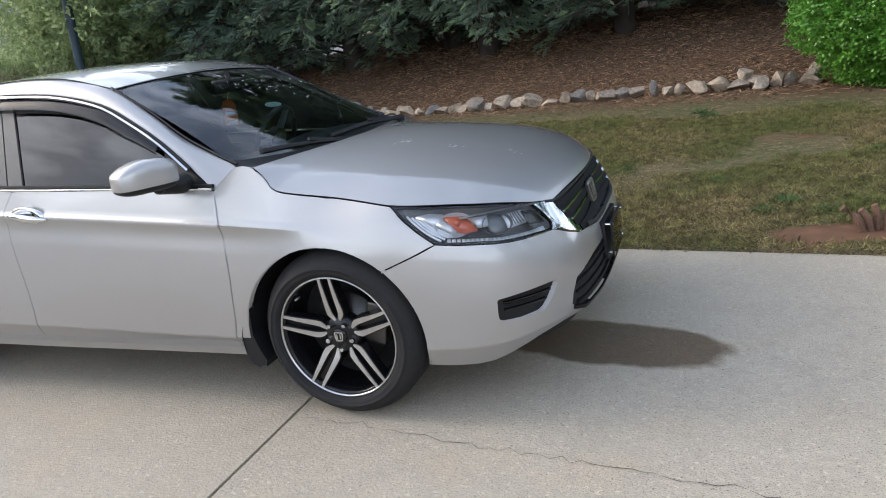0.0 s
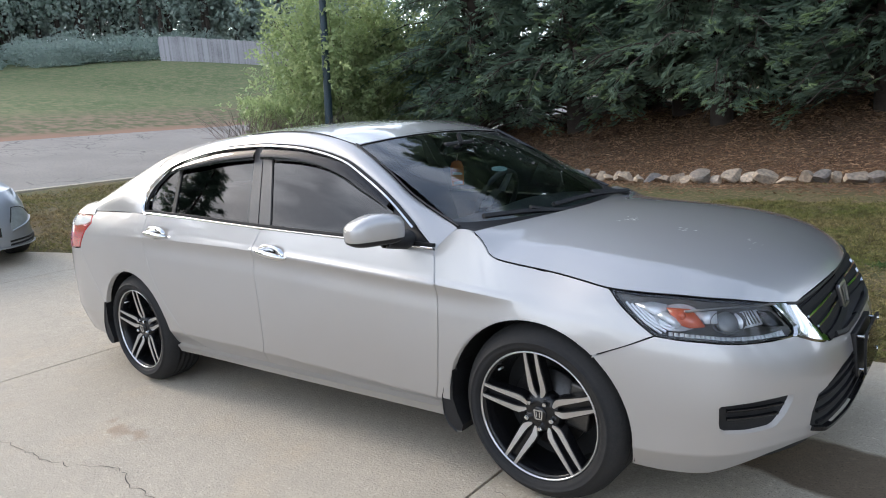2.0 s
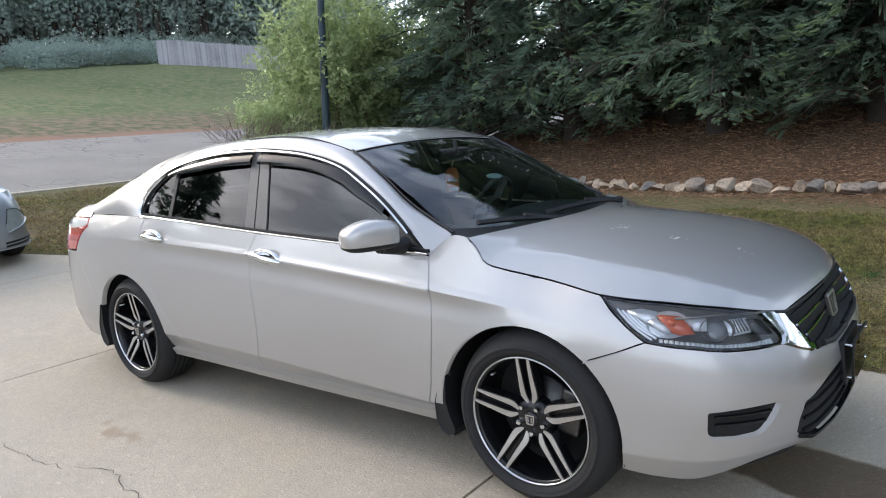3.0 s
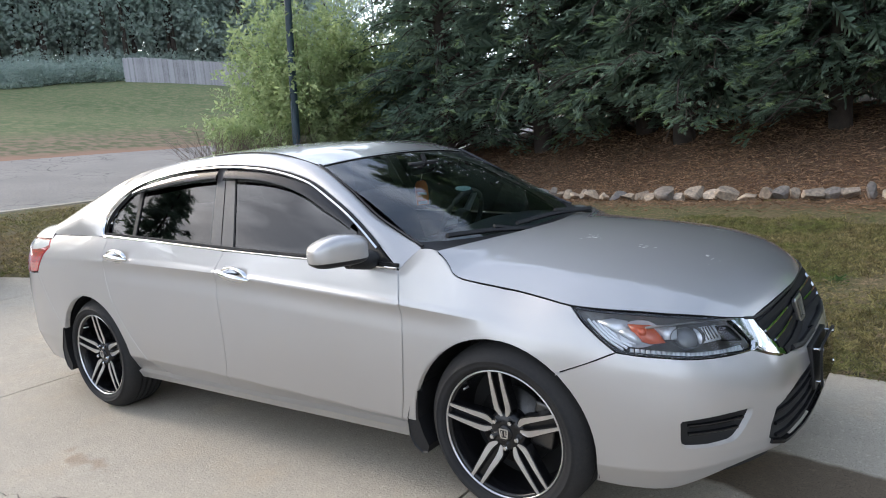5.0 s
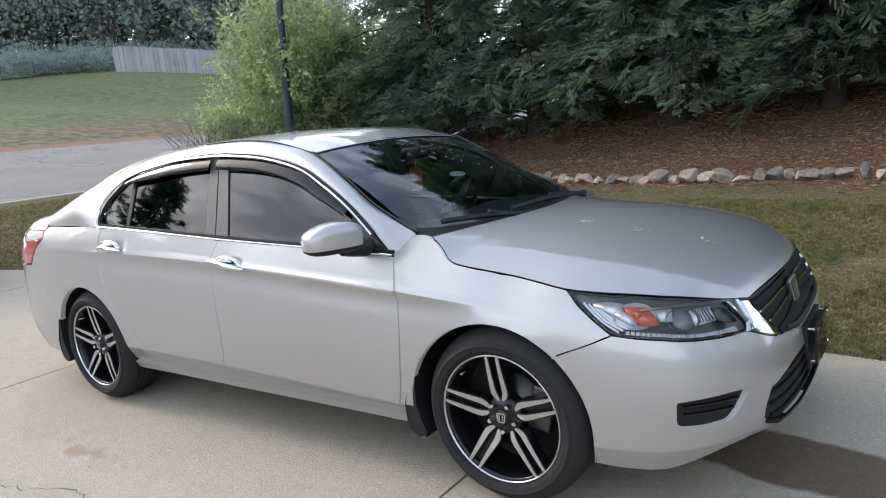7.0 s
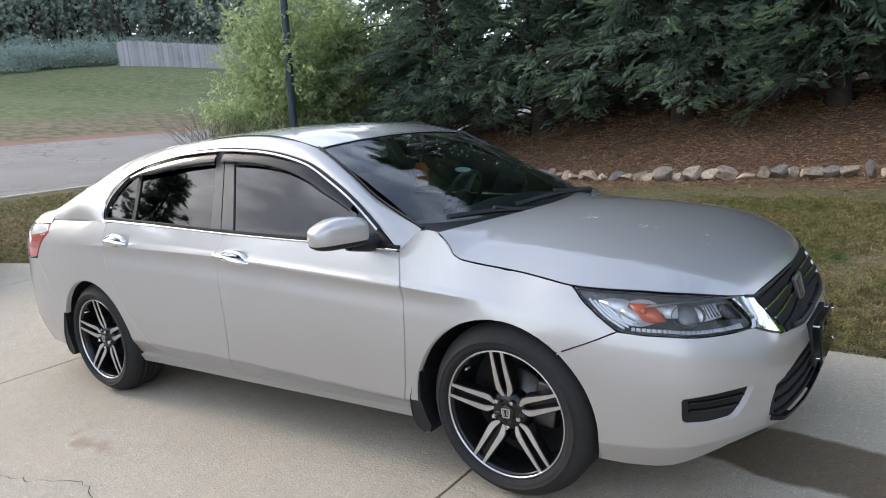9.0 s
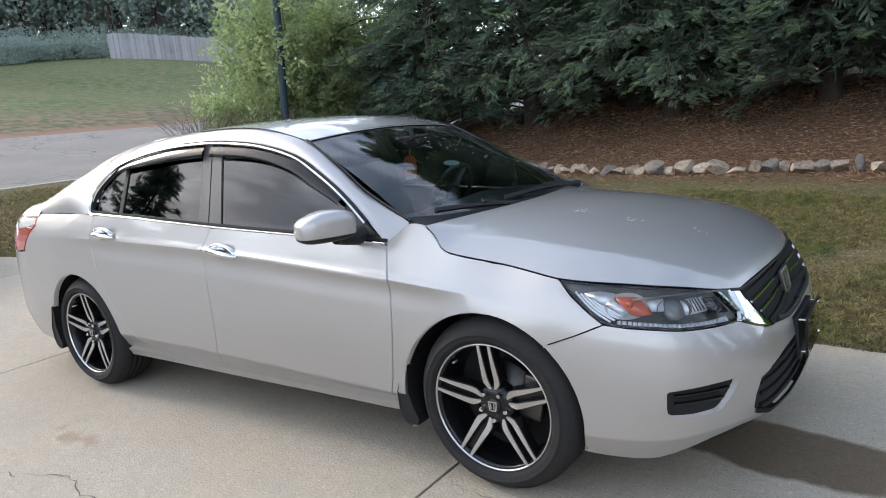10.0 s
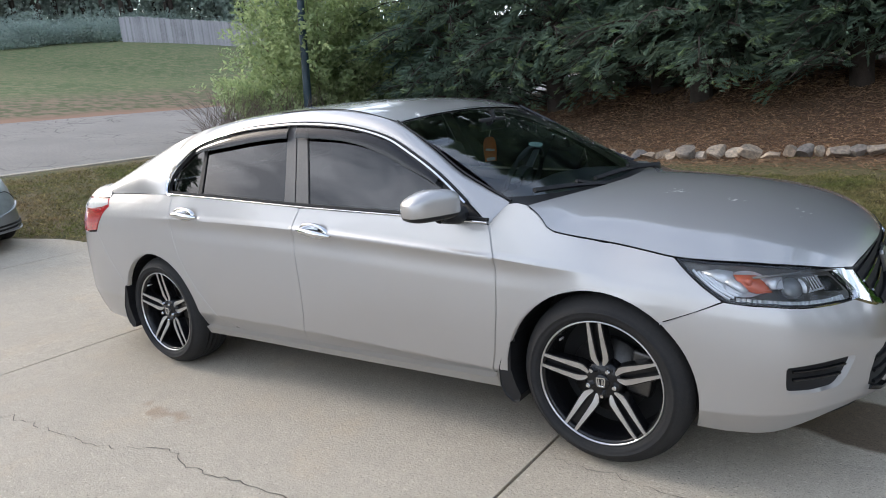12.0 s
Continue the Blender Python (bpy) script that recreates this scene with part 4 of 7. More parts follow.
ARCH_F = arc_pts(-0.016, 0.318, 0.372, 194, 48.5, 26)
ARCH_F_LOW = arc_pts(-0.016, 0.318, 0.372, 48.5, -16, 13)
ARCH_R = arc_pts(-2.795, 0.322, 0.372, 196, -14, 34)
HOOD_GAP = [(-0.345, 0.968), (-0.300, 0.945), (-0.261, 0.919), (-0.235, 0.898), (-0.201, 0.884), (-0.10, 0.866), (0.084, 0.839), (0.18, 0.826), (0.271, 0.813)]
LAMP_TOP = [(0.271, 0.813), (0.39, 0.803), (0.51, 0.793), (0.60, 0.783), (0.691, 0.773), (0.80, 0.757), (0.906, 0.738)]
LAMP_LOW = [(0.962, 0.662), (0.940, 0.637), (0.82, 0.641), (0.706, 0.648), (0.65, 0.654), (0.597, 0.661), (0.515, 0.669), (0.439, 0.680), (0.371, 0.728)]


def belt(s0, s1, n):
    return [(s, top_z(s)) for s in np.linspace(s0, s1, n)]


def build_flap(x, sgn):
    """A moulded flap behind the wheel: a curved plate with a rounded lower edge."""
    edge = [(-0.346, 0.474), (-0.363, 0.470), (-0.386, 0.405), (-0.411, 0.335), (-0.408, 0.262), (-0.388, 0.222), (-0.352, 0.199), (-0.326, 0.204), (-0.316, 0.235), (-0.338, 0.280), (-0.356, 0.340), (-0.350, 0.420)]
    rows = []
    for y, grow in ((0.906, -0.004), (0.911, 0.0), (0.905, 0.0), (0.775, 0.0), (0.770, -0.004)):
        rows.append([(x + a, sgn * y, b) for a, b in shrink(edge, -grow)])
    v = [p for r in rows for p in r]
    n = len(edge)
    f = grid_faces(5, n, wrap=True) + [tuple(range(n)), tuple(range(4 * n, 5 * n))[::-1]]
    mesh_object("mud_flap", v, f, BLACK, car, "black plastic mud flap")


def build_body():
    front_door = panel("front_door", GAP_FRONT[::-1] + GAP_MID + belt(-1.575, -0.489, 24)[1:-1], PAINT, car, step=0.011, follow=True)
    rear_door = panel("rear_door", GAP_MID[::-1] + GAP_REAR + belt(-2.622, -1.575, 24)[1:-1], PAINT, car, step=0.011, follow=True)
    panel("front_fender", [(-0.46, 0.232)] + GAP_FRONT[1:] + [(-0.472, 0.938), (-0.455, 0.962), (-0.436, 0.980), (-0.40, 0.983), (-0.366, 0.977)] + HOOD_GAP + LAMP_LOW[:-3:-1] + [(0.345, 0.640)] + ARCH_F[::-1] + [(-0.385, 0.232)], PAINT, car, flange=0.03, step=0.010, follow=True)
    fog = [(0.628, 0.452), (0.634, 0.459), (0.70, 0.464), (0.79, 0.469), (0.868, 0.470), (0.880, 0.464), (0.876, 0.450), (0.846, 0.410), (0.815, 0.380), (0.796, 0.371), (0.72, 0.364), (0.648, 0.366), (0.632, 0.374), (0.627, 0.40)]
    mouth = [(S_FRONT + 0.02, 0.475), (1.221, 0.475), (1.10, 0.462), (0.990, 0.441), (0.958, 0.39), (0.945, 0.345), (1.02, 0.316), (S_FRONT + 0.02, 0.30)]
    bumper = [ARCH_F[-1], (0.345, 0.640)] + LAMP_LOW[-2:0:-1] + [(1.02, 0.607), (1.109, 0.580), (1.25, 0.562), (1.40, 0.556), (S_FRONT, 0.553), (S_FRONT, 0.290)]
    bumper += [(1.005, 0.298), (0.90, 0.292), (0.789, 0.272), (0.652, 0.225), (0.60, 0.210), (0.539, 0.204), (0.44, 0.206), (0.345, 0.214)] + ARCH_F_LOW[::-1]
    panel("front_bumper", bumper, PAINT, car, holes=(fog, mouth), flange=0.030, step=0.0075)
    for mirror in (1, -1):
        for name, poly, deep, material in (("fog_recess", fog, 0.024, BLACK), ("lower_grille", [(min(a, S_FRONT), b) for a, b in mouth], 0.009, SHELL)):
            v, f, rim = region(shrink(poly, -0.006), (), 0.02)
            p, n = skin(v[:, 0], v[:, 1], -deep)
            p[:, 1] *= mirror
            mesh_object(name, p, f if mirror > 0 else [g[::-1] for g in f], material, car, smooth=True)
    # blades inside the fog recess and the lower grille, on both sides
    for sgn in (1, -1):
        for z0, z1, s0, s1 in ((0.438, 0.440, 0.655, 0.850), (0.410, 0.412, 0.655, 0.828)):
            ss = np.linspace(s0, s1, 10)
            p, n = skin(ss, np.linspace(z0, z1, 10), -0.016)
            p[:, 1] *= sgn
            n[:, 1] *= sgn
            ribbon("fog_blade", p, n, 0.014, 0.005, GLOSS_BLACK, car)
        for z0 in (0.345, 0.385, 0.425, 0.455):
            ss = np.linspace(0.985 if z0 < 0.43 else 1.06, S_FRONT, 14)
            p, n = skin(ss, np.full(14, z0), -0.004)
            p[:, 1] *= sgn
            n[:, 1] *= sgn
            ribbon("grille_blade", p, n, 0.012, 0.007, MATT_BLACK, car)
        ss = np.linspace(0.955, S_FRONT, 24)
        p, n = skin(ss, np.interp(ss, (0.955, 1.03, 1.2, S_FRONT), (0.336, 0.312, 0.303, 0.300)), -0.002)
        p[:, 1] *= sgn
        n[:, 1] *= sgn
        ribbon("grille_lip", p, n, 0.022, 0.010, GLOSS_BLACK, car, "gloss black lower grille edge")
    # sill
    panel("sill", [(-2.42, 0.236), (-0.458, 0.228), (-0.462, 0.300), (-0.484, 0.279), (-0.60, 0.278), (-1.08, 0.276), (-1.60, 0.279), (-2.09, 0.277), (-2.17, 0.283), (-2.425, 0.283)], PAINT, car, step=0.014, flange=0.03, lift=0.016)
    # rear quarter, from the door round to the lamp
    quarter = GAP_REAR[1:][::-1] + [(-2.175, 0.285), (-2.424, 0.285)] + arc_pts(-2.795, 0.322, 0.372, -3, 158, 32) + [(-3.30, 0.63), (-3.434, 0.810), (-3.39, 0.862), (-3.338, 0.918), (-3.275, 0.970), (-3.35, 1.012), (-3.37, 1.033)] + belt(-3.36, -2.64, 14)
    panel("quarter_panel", quarter, PAINT, car, flange=0.03, step=0.015)
    rear = arc_pts(-2.795, 0.322, 0.372, 158, 198, 8) + [(-3.22, 0.215), (-3.8, 0.225), (S_REAR, 0.235), (S_REAR, 0.79), (-3.92, 0.79), (-3.60, 0.795), (-3.434, 0.806), (-3.30, 0.63)]
    panel("rear_bumper", rear, PAINT, car, step=0.025)
    lamp = [(-3.35, 1.014), (-3.60, 1.018), (-3.90, 1.018), (-4.05, 0.90), (-3.92, 0.80), (-3.60, 0.80), (-3.434, 0.812), (-3.39, 0.864), (-3.338, 0.918), (-3.275, 0.970)]
    lamps = panel("tail_lamp", lamp, RED_LENS, car, lift=0.004, step=0.02, label="red wraparound tail lamp with a clear upper band")
    for k, up in enumerate(panel("reverse_lens", [(-3.345, 1.006), (-3.60, 1.008), (-3.88, 1.006), (-3.90, 0.940), (-3.50, 0.945), (-3.36, 0.960), (-3.292, 0.976)], PALE_LENS, lamps[0], lift=0.008, step=0.02)):
        up.parent = lamps[k]
    panel("rear_fascia", [(-3.92, 0.80), (-4.05, 0.90), (-3.92, 1.02), (S_REAR, 1.03), (S_REAR, 0.80)], PAINT, car, step=0.03)
    # near-black sheet behind the gaps; its colour supplies their shade
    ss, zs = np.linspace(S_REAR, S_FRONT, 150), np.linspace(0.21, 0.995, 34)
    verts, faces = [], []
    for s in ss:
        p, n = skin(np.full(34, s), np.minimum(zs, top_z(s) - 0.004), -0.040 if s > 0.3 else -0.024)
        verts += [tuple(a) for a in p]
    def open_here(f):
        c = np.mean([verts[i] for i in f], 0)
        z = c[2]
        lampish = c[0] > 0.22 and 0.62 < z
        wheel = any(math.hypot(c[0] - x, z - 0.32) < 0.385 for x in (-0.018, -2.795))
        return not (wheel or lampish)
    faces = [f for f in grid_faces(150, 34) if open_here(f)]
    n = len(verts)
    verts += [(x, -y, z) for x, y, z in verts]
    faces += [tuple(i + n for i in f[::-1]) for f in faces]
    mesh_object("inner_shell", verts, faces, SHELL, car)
    floor = [(-3.7, -0.6, 0.24), (-3.2, -0.8, 0.24), (0.4, -0.8, 0.24), (0.85, -0.4, 0.27), (0.85, 0.4, 0.27), (0.4, 0.8, 0.24), (-3.2, 0.8, 0.24), (-3.7, 0.6, 0.24)]
    mesh_object("underbody", [(a, b * 0.78, c) for a, b, c in floor], [tuple(range(8))], SHELL, car)
    for x in (-0.018, -2.795):
        for sgn in (-1, 1):
            ang = np.linspace(-14, 194, 30)
            rows = []
            for y in (0.868, 0.86, 0.60):
                rows.append([(x + 0.380 * math.cos(radians(a)), sgn * y, 0.32 + 0.380 * math.sin(radians(a))) for a in ang])
            v = [p for r in rows for p in r]
            f = grid_faces(3, 30)
            f.append(tuple(range(60, 90)))
            mesh_object("wheel_liner", v, f, BLACK, car, smooth=False)
            build_flap(x, sgn)
    return front_door, rear_door


front_doors, rear_doors = build_body()

# ---------------------------------------------------------------- hood
def hood_rows():
    edge = HOOD_GAP + LAMP_TOP[1:] + [(0.985, 0.727), (1.06, 0.716)]
    e = smooth_line(edge, 46)
    p, inn = skin(e[:, 0], e[:, 1], -0.002)
    p = p + np.array([0, -0.0010, 0.0])
    tt = np.linspace(0, 1, 46)
    # the centre line, from the cowl to the nose
    key = (0.0, 0.14, 0.30, 0.45, 0.60, 0.74, 0.86, 0.94, 1.0)
    cx = (-0.200, -0.06, 0.12, 0.29, 0.455, 0.597, 0.712, 0.772, 0.802)
    cz = (0.978, 0.976, 0.962, 0.938, 0.903, 0.860, 0.812, 0.772, 0.738)
    rows = []
    for k in range(46):
        c = np.array([catmull(key, cx, tt[k]), 0.0, catmull(key, cz, tt[k])])
        a = p[k]
        row = []
        # a soft crease runs from the cowl's corner to the grille's, near the hood's edge
        uc = float(np.interp(tt[k], (0, 0.25, 0.55, 0.85, 1), (0.13, 0.18, 0.20, 0.15, 0.07)))
        for i in range(31):
            u = uc * i / 7 if i <= 7 else uc + (1 - uc) * (1 - (1 - (i - 7) / 23) ** 1.1)
            q = a + (c - a) * u
            bow = (c[0] - a[0]) * (math.sin(u * math.pi / 2) - u) * 0.85
            f = 2.45 * u if u < uc else 2.45 * uc + (1 - 2.45 * uc) * (1 - (1 - (u - uc) / (1 - uc)) ** 2)
            q = np.array([q[0] + bow, q[1], a[2] + (c[2] - a[2]) * f])
            row.append(q)
        rows.append(row + [np.array([r[0], -r[1], r[2]]) for r in row[-2::-1]])
    return rows


hood_pts = np.array(hood_rows())
hood = surface("hood", hood_pts[:, ::-1], PAINT, car, thick=0.005)
hood.data.materials.append(SHELL)
for f in list(hood.data.polygons[:45 * 60]) + list(hood.data.polygons[45 * 120:]):
    f.material_index = 1                 # edge and underside near-black: the gap's shade put into the colour


def droppings():
    rng = random.Random(2)
    for cx, cy, n in ((13, 20, 16), (22, 20, 7), (32, 20, 6)):
        for k in range(n):
            i, j = cx + rng.gauss(0, 0.9), cy + rng.gauss(0, 0.8)
            a, b = int(i), int(j)
            u, v = i - a, j - b
            p = hood_pts[a, b] * (1 - u) * (1 - v) + hood_pts[a + 1, b] * u * (1 - v) + hood_pts[a, b + 1] * (1 - u) * v + hood_pts[a + 1, b + 1] * u * v
            r = rng.uniform(0.005, 0.015)
            ring = [(p[0] + r * rng.uniform(0.6, 1.3) * math.cos(t), p[1] + 0.6 * r * rng.uniform(0.6, 1.3) * math.sin(t), p[2] + 0.005) for t in np.linspace(0, 5.6, 7)]
            yield ring, [tuple(range(7))]


v, f = joined(list(droppings()))
tagged(mesh_object("dropping_spatter", v, f, DROPPING, hood, "dried whitish spatter on the hood"), kind="stuff")

# ---------------------------------------------------------------- greenhouse
ARC = [(-2.640, 1.022), (-2.679, 1.040), (-2.696, 1.085), (-2.694, 1.127), (-2.670, 1.165), (-2.635, 1.198), (-2.504, 1.285), (-2.350, 1.330), (-2.071, 1.366), (-1.759, 1.373), (-1.599, 1.366), (-1.338, 1.336), (-1.089, 1.275), (-0.925, 1.197), (-0.767, 1.107), (-0.614, 0.999), (-0.495, 0.908)]
EDGE = [(-3.52, -0.655, 1.085), (-3.36, -0.632, 1.142), (-3.14, -0.60, 1.228), (-2.90, -0.575, 1.305), (-2.62, -0.558, 1.372), (-2.3, -0.552, 1.412), (-1.9, -0.552, 1.430), (-1.6, -0.556, 1.428), (-1.35, -0.567, 1.402), (-1.09, -0.588, 1.338), (-0.874, -0.624, 1.216), (-0.706, -0.657, 1.106), (-0.56, -0.682, 1.034), (-0.443, -0.700, 0.982)]


def glass_y(x, z):
    return -(0.795 - 0.42 * (z - top_z(min(max(x, -3.5), 0.3))))


def glass_sheet(name, poly, material, parent, lift=0.0, thick=0.004, label="", step=0.03, both=True):
    """A pane in the surface of the side windows."""
    v, faces, rim = region(poly, (), step)
    p = np.array([(x, glass_y(x, z) - lift, z) for x, z in v])
    m = len(p)
    fs = [tuple(f) for f in faces] + [tuple(i + m for i in f[::-1]) for f in faces] + [(b, a, a + m, b + m) for a, b in rim]
    q = np.concatenate([p, p + np.array([0, thick, 0])])
    out = []
    for mirror in ((1, -1) if both else (1,)):
        w = q * np.array([1, mirror, 1])
        out.append(mesh_object(name, w, fs if mirror > 0 else [f[::-1] for f in fs], material, parent, label))
        if material.name in SHEER:
            inner_face(out[-1], len(faces))
    return out


def build_greenhouse():
    # rails: the A-pillar, the edge of the roof and the C-pillar in one sweep
    low = [(-3.46, top_z(-3.46)), (-3.20, top_z(-3.2)), (-2.95, top_z(-2.95)), (-2.75, 1.033)] + ARC[1:]
    n = 70
    lo = smooth_line([(x, glass_y(x, z) if x > -2.7 else float(body(x, z)[1]) * 0.992, z) for x, z in low], n)
    hi = smooth_line(EDGE, n)
    for sgn in (1, -1):
        rows = []
        for w in np.linspace(0, 1, 9):
            p = lo * (1 - w) + hi * w
            out = np.cross(np.gradient(p, axis=0), hi - lo)
            out = unit(out)
            out[out[:, 1] > 0] *= -1
            p = p + out * ((0.016 + 0.040 * np.clip((-2.55 - lo[:, 0]) / 0.35, 0, 1) * np.clip((lo[:, 0] + 3.44) / 0.5, 0, 1)) * math.sin(math.pi * w ** 0.85) * np.minimum(1, np.linalg.norm(hi - lo, axis=1) / 0.10) * np.clip((-0.44 - lo[:, 0]) / 0.25, 0, 1))[:, None]
            p[:, 1] *= sgn
            rows.append(p)
        g = np.array(rows)
        surface("roof_rail", g if sgn < 0 else g[::-1], PAINT, car, thick=0.010)
    # roof
    e = smooth_line([p for p in EDGE if -2.95 < p[0] < -1.0][1:], 40)
    rows = []
    for p in e:
        zc = catmull((-2.75, -2.6, -2.3, -1.9, -1.6, -1.35, -1.09), (1.415, 1.436, 1.452, 1.460, 1.455, 1.428, 1.366), p[0])
        rows.append([(p[0] + 0.02 * math.cos(w * math.pi / 2) * smooth01(-1.6, -1.1, p[0]), abs(p[1]) * w * 1.002, p[2] + (zc - p[2]) * (1 - abs(w) ** 2.2)) for w in np.linspace(-1, 1, 25)])
    roof = surface("roof", np.array(rows), PAINT, car, thick=0.012)
    # windshield and rear window
    def pane(name, top, bottom, bulge, material, ahead, n=18):
        a, b = np.array(top), np.array(bottom)
        rows = []
        for t in np.linspace(0, 1, n):
            row = a * (1 - t) + b * t
            ctr = bulge * math.sin(t * math.pi)
            rows.append([q + np.array([0.35 * ctr * ahead, 0, ctr]) for q in row])
        g = np.array(rows)
        return surface(name, g, material, car, thick=0.005)
    ws = np.linspace(-1, 1, 21)
    header = [(-1.098 + 0.022 * (1 - w * w), 0.580 * w, 1.334 + 0.028 * (1 - w * w)) for w in ws]
    foot = [(-0.448 + 0.205 * (1 - abs(w) ** 2.2), 0.694 * w, 0.980 - 0.022 * (1 - w ** 4)) for w in ws]
    glass = pane("windshield", header, foot, 0.018, WINDSHIELD, 1)
    head2 = [(-2.66 - 0.03 * (1 - w * w), 0.552 * w, 1.366 + 0.050 * (1 - w * w)) for w in ws]
    foot2 = [(-3.47 - 0.07 * (1 - w * w), 0.645 * w, 1.098 + 0.01 * (1 - w * w)) for w in ws]
    rear_glass = pane("rear_window", head2, foot2, 0.018, TINTED, -1)
    # black bands round the windshield, and the cowl
    for sgn in (-1, 1):
        path = smooth_line([(x + 0.006, -y * sgn * 0.992, z + 0.006) for x, y, z in EDGE[9:]], 30)
        ribbon("windshield_seal", path, [(0.25, sgn * 1.0, 0.3)] * 30, 0.017, 0.005, GLOSS_BLACK, car)
    for sgn in (-1, 1):
        path = smooth_line([(x, -y * sgn, z + 0.003) for x, y, z in EDGE[6:10]], 40)
        ribbon("roof_ditch", path, [(0, 1, 0)] * 40, 0.007, 0.003, BLACK, car)
    ribbon("header_seal", [(x, y, z + 0.002) for x, y, z in header], [(1, 0, -0.5)] * 21, 0.016, 0.005, GLOSS_BLACK, car)
    rows = []
    for w in np.linspace(-1, 1, 31):
        a = np.array([-0.448 + 0.205 * (1 - abs(w) ** 2.2) - 0.03, 0.694 * w, 0.980 - 0.022 * (1 - w ** 4) + 0.012])
        hb = hood_pts[0, int(round((w + 1) / 2 * 60))]
        b = np.array([hb[0] + 0.012, 0.73 * w if abs(w) > 0.9 else hb[1] * 0 + 0.72 * w, min(hb[2], 0.972) - 0.018])
        b[0] = max(b[0], a[0] + 0.05)
        rows.append([a + (b - a) * t + np.array([0, 0, -0.012 * math.sin(t * math.pi)]) for t in np.linspace(0, 1, 6)])
    surface("cowl", np.array(rows), BLACK, car, "black plastic cowl below the windshield", 0.01)
    # trunk lid
    rows = []
    for t in np.linspace(0, 1, 10):
        rows.append([(-3.49 - 0.24 * t - 0.05 * (1 - w * w), 0.66 * w, 1.082 + 0.022 * (1 - w * w) + 0.006 * math.sin(t * math.pi) - 0.018 * t - 0.030 * t ** 5) for w in np.linspace(-1, 1, 15)])
    surface("trunk_lid", np.array(rows)[:, ::-1], PAINT, car, thick=0.02)
    for sgn in (-1, 1):
        rows = []
        for t in np.linspace(0, 1, 12):
            x = -3.42 - 0.42 * t
            b = body(-3.33 - 0.43 * t, 1.013)
            rows.append([(b[0] + (-3.47 - 0.26 * t - b[0]) * w, sgn * (abs(b[1]) * 0.995 + (0.655 - abs(b[1]) * 0.995) * w), 1.013 + (0.069 - 0.020 * t - 0.030 * t ** 5) * math.sin(w * math.pi / 2)) for w in np.linspace(0, 1, 5)])
        g = np.array(rows)
        surface("deck_shoulder", g if sgn < 0 else g[::-1], PAINT, car, thick=0.01)
    return roof, glass


roof, windshield = build_greenhouse()


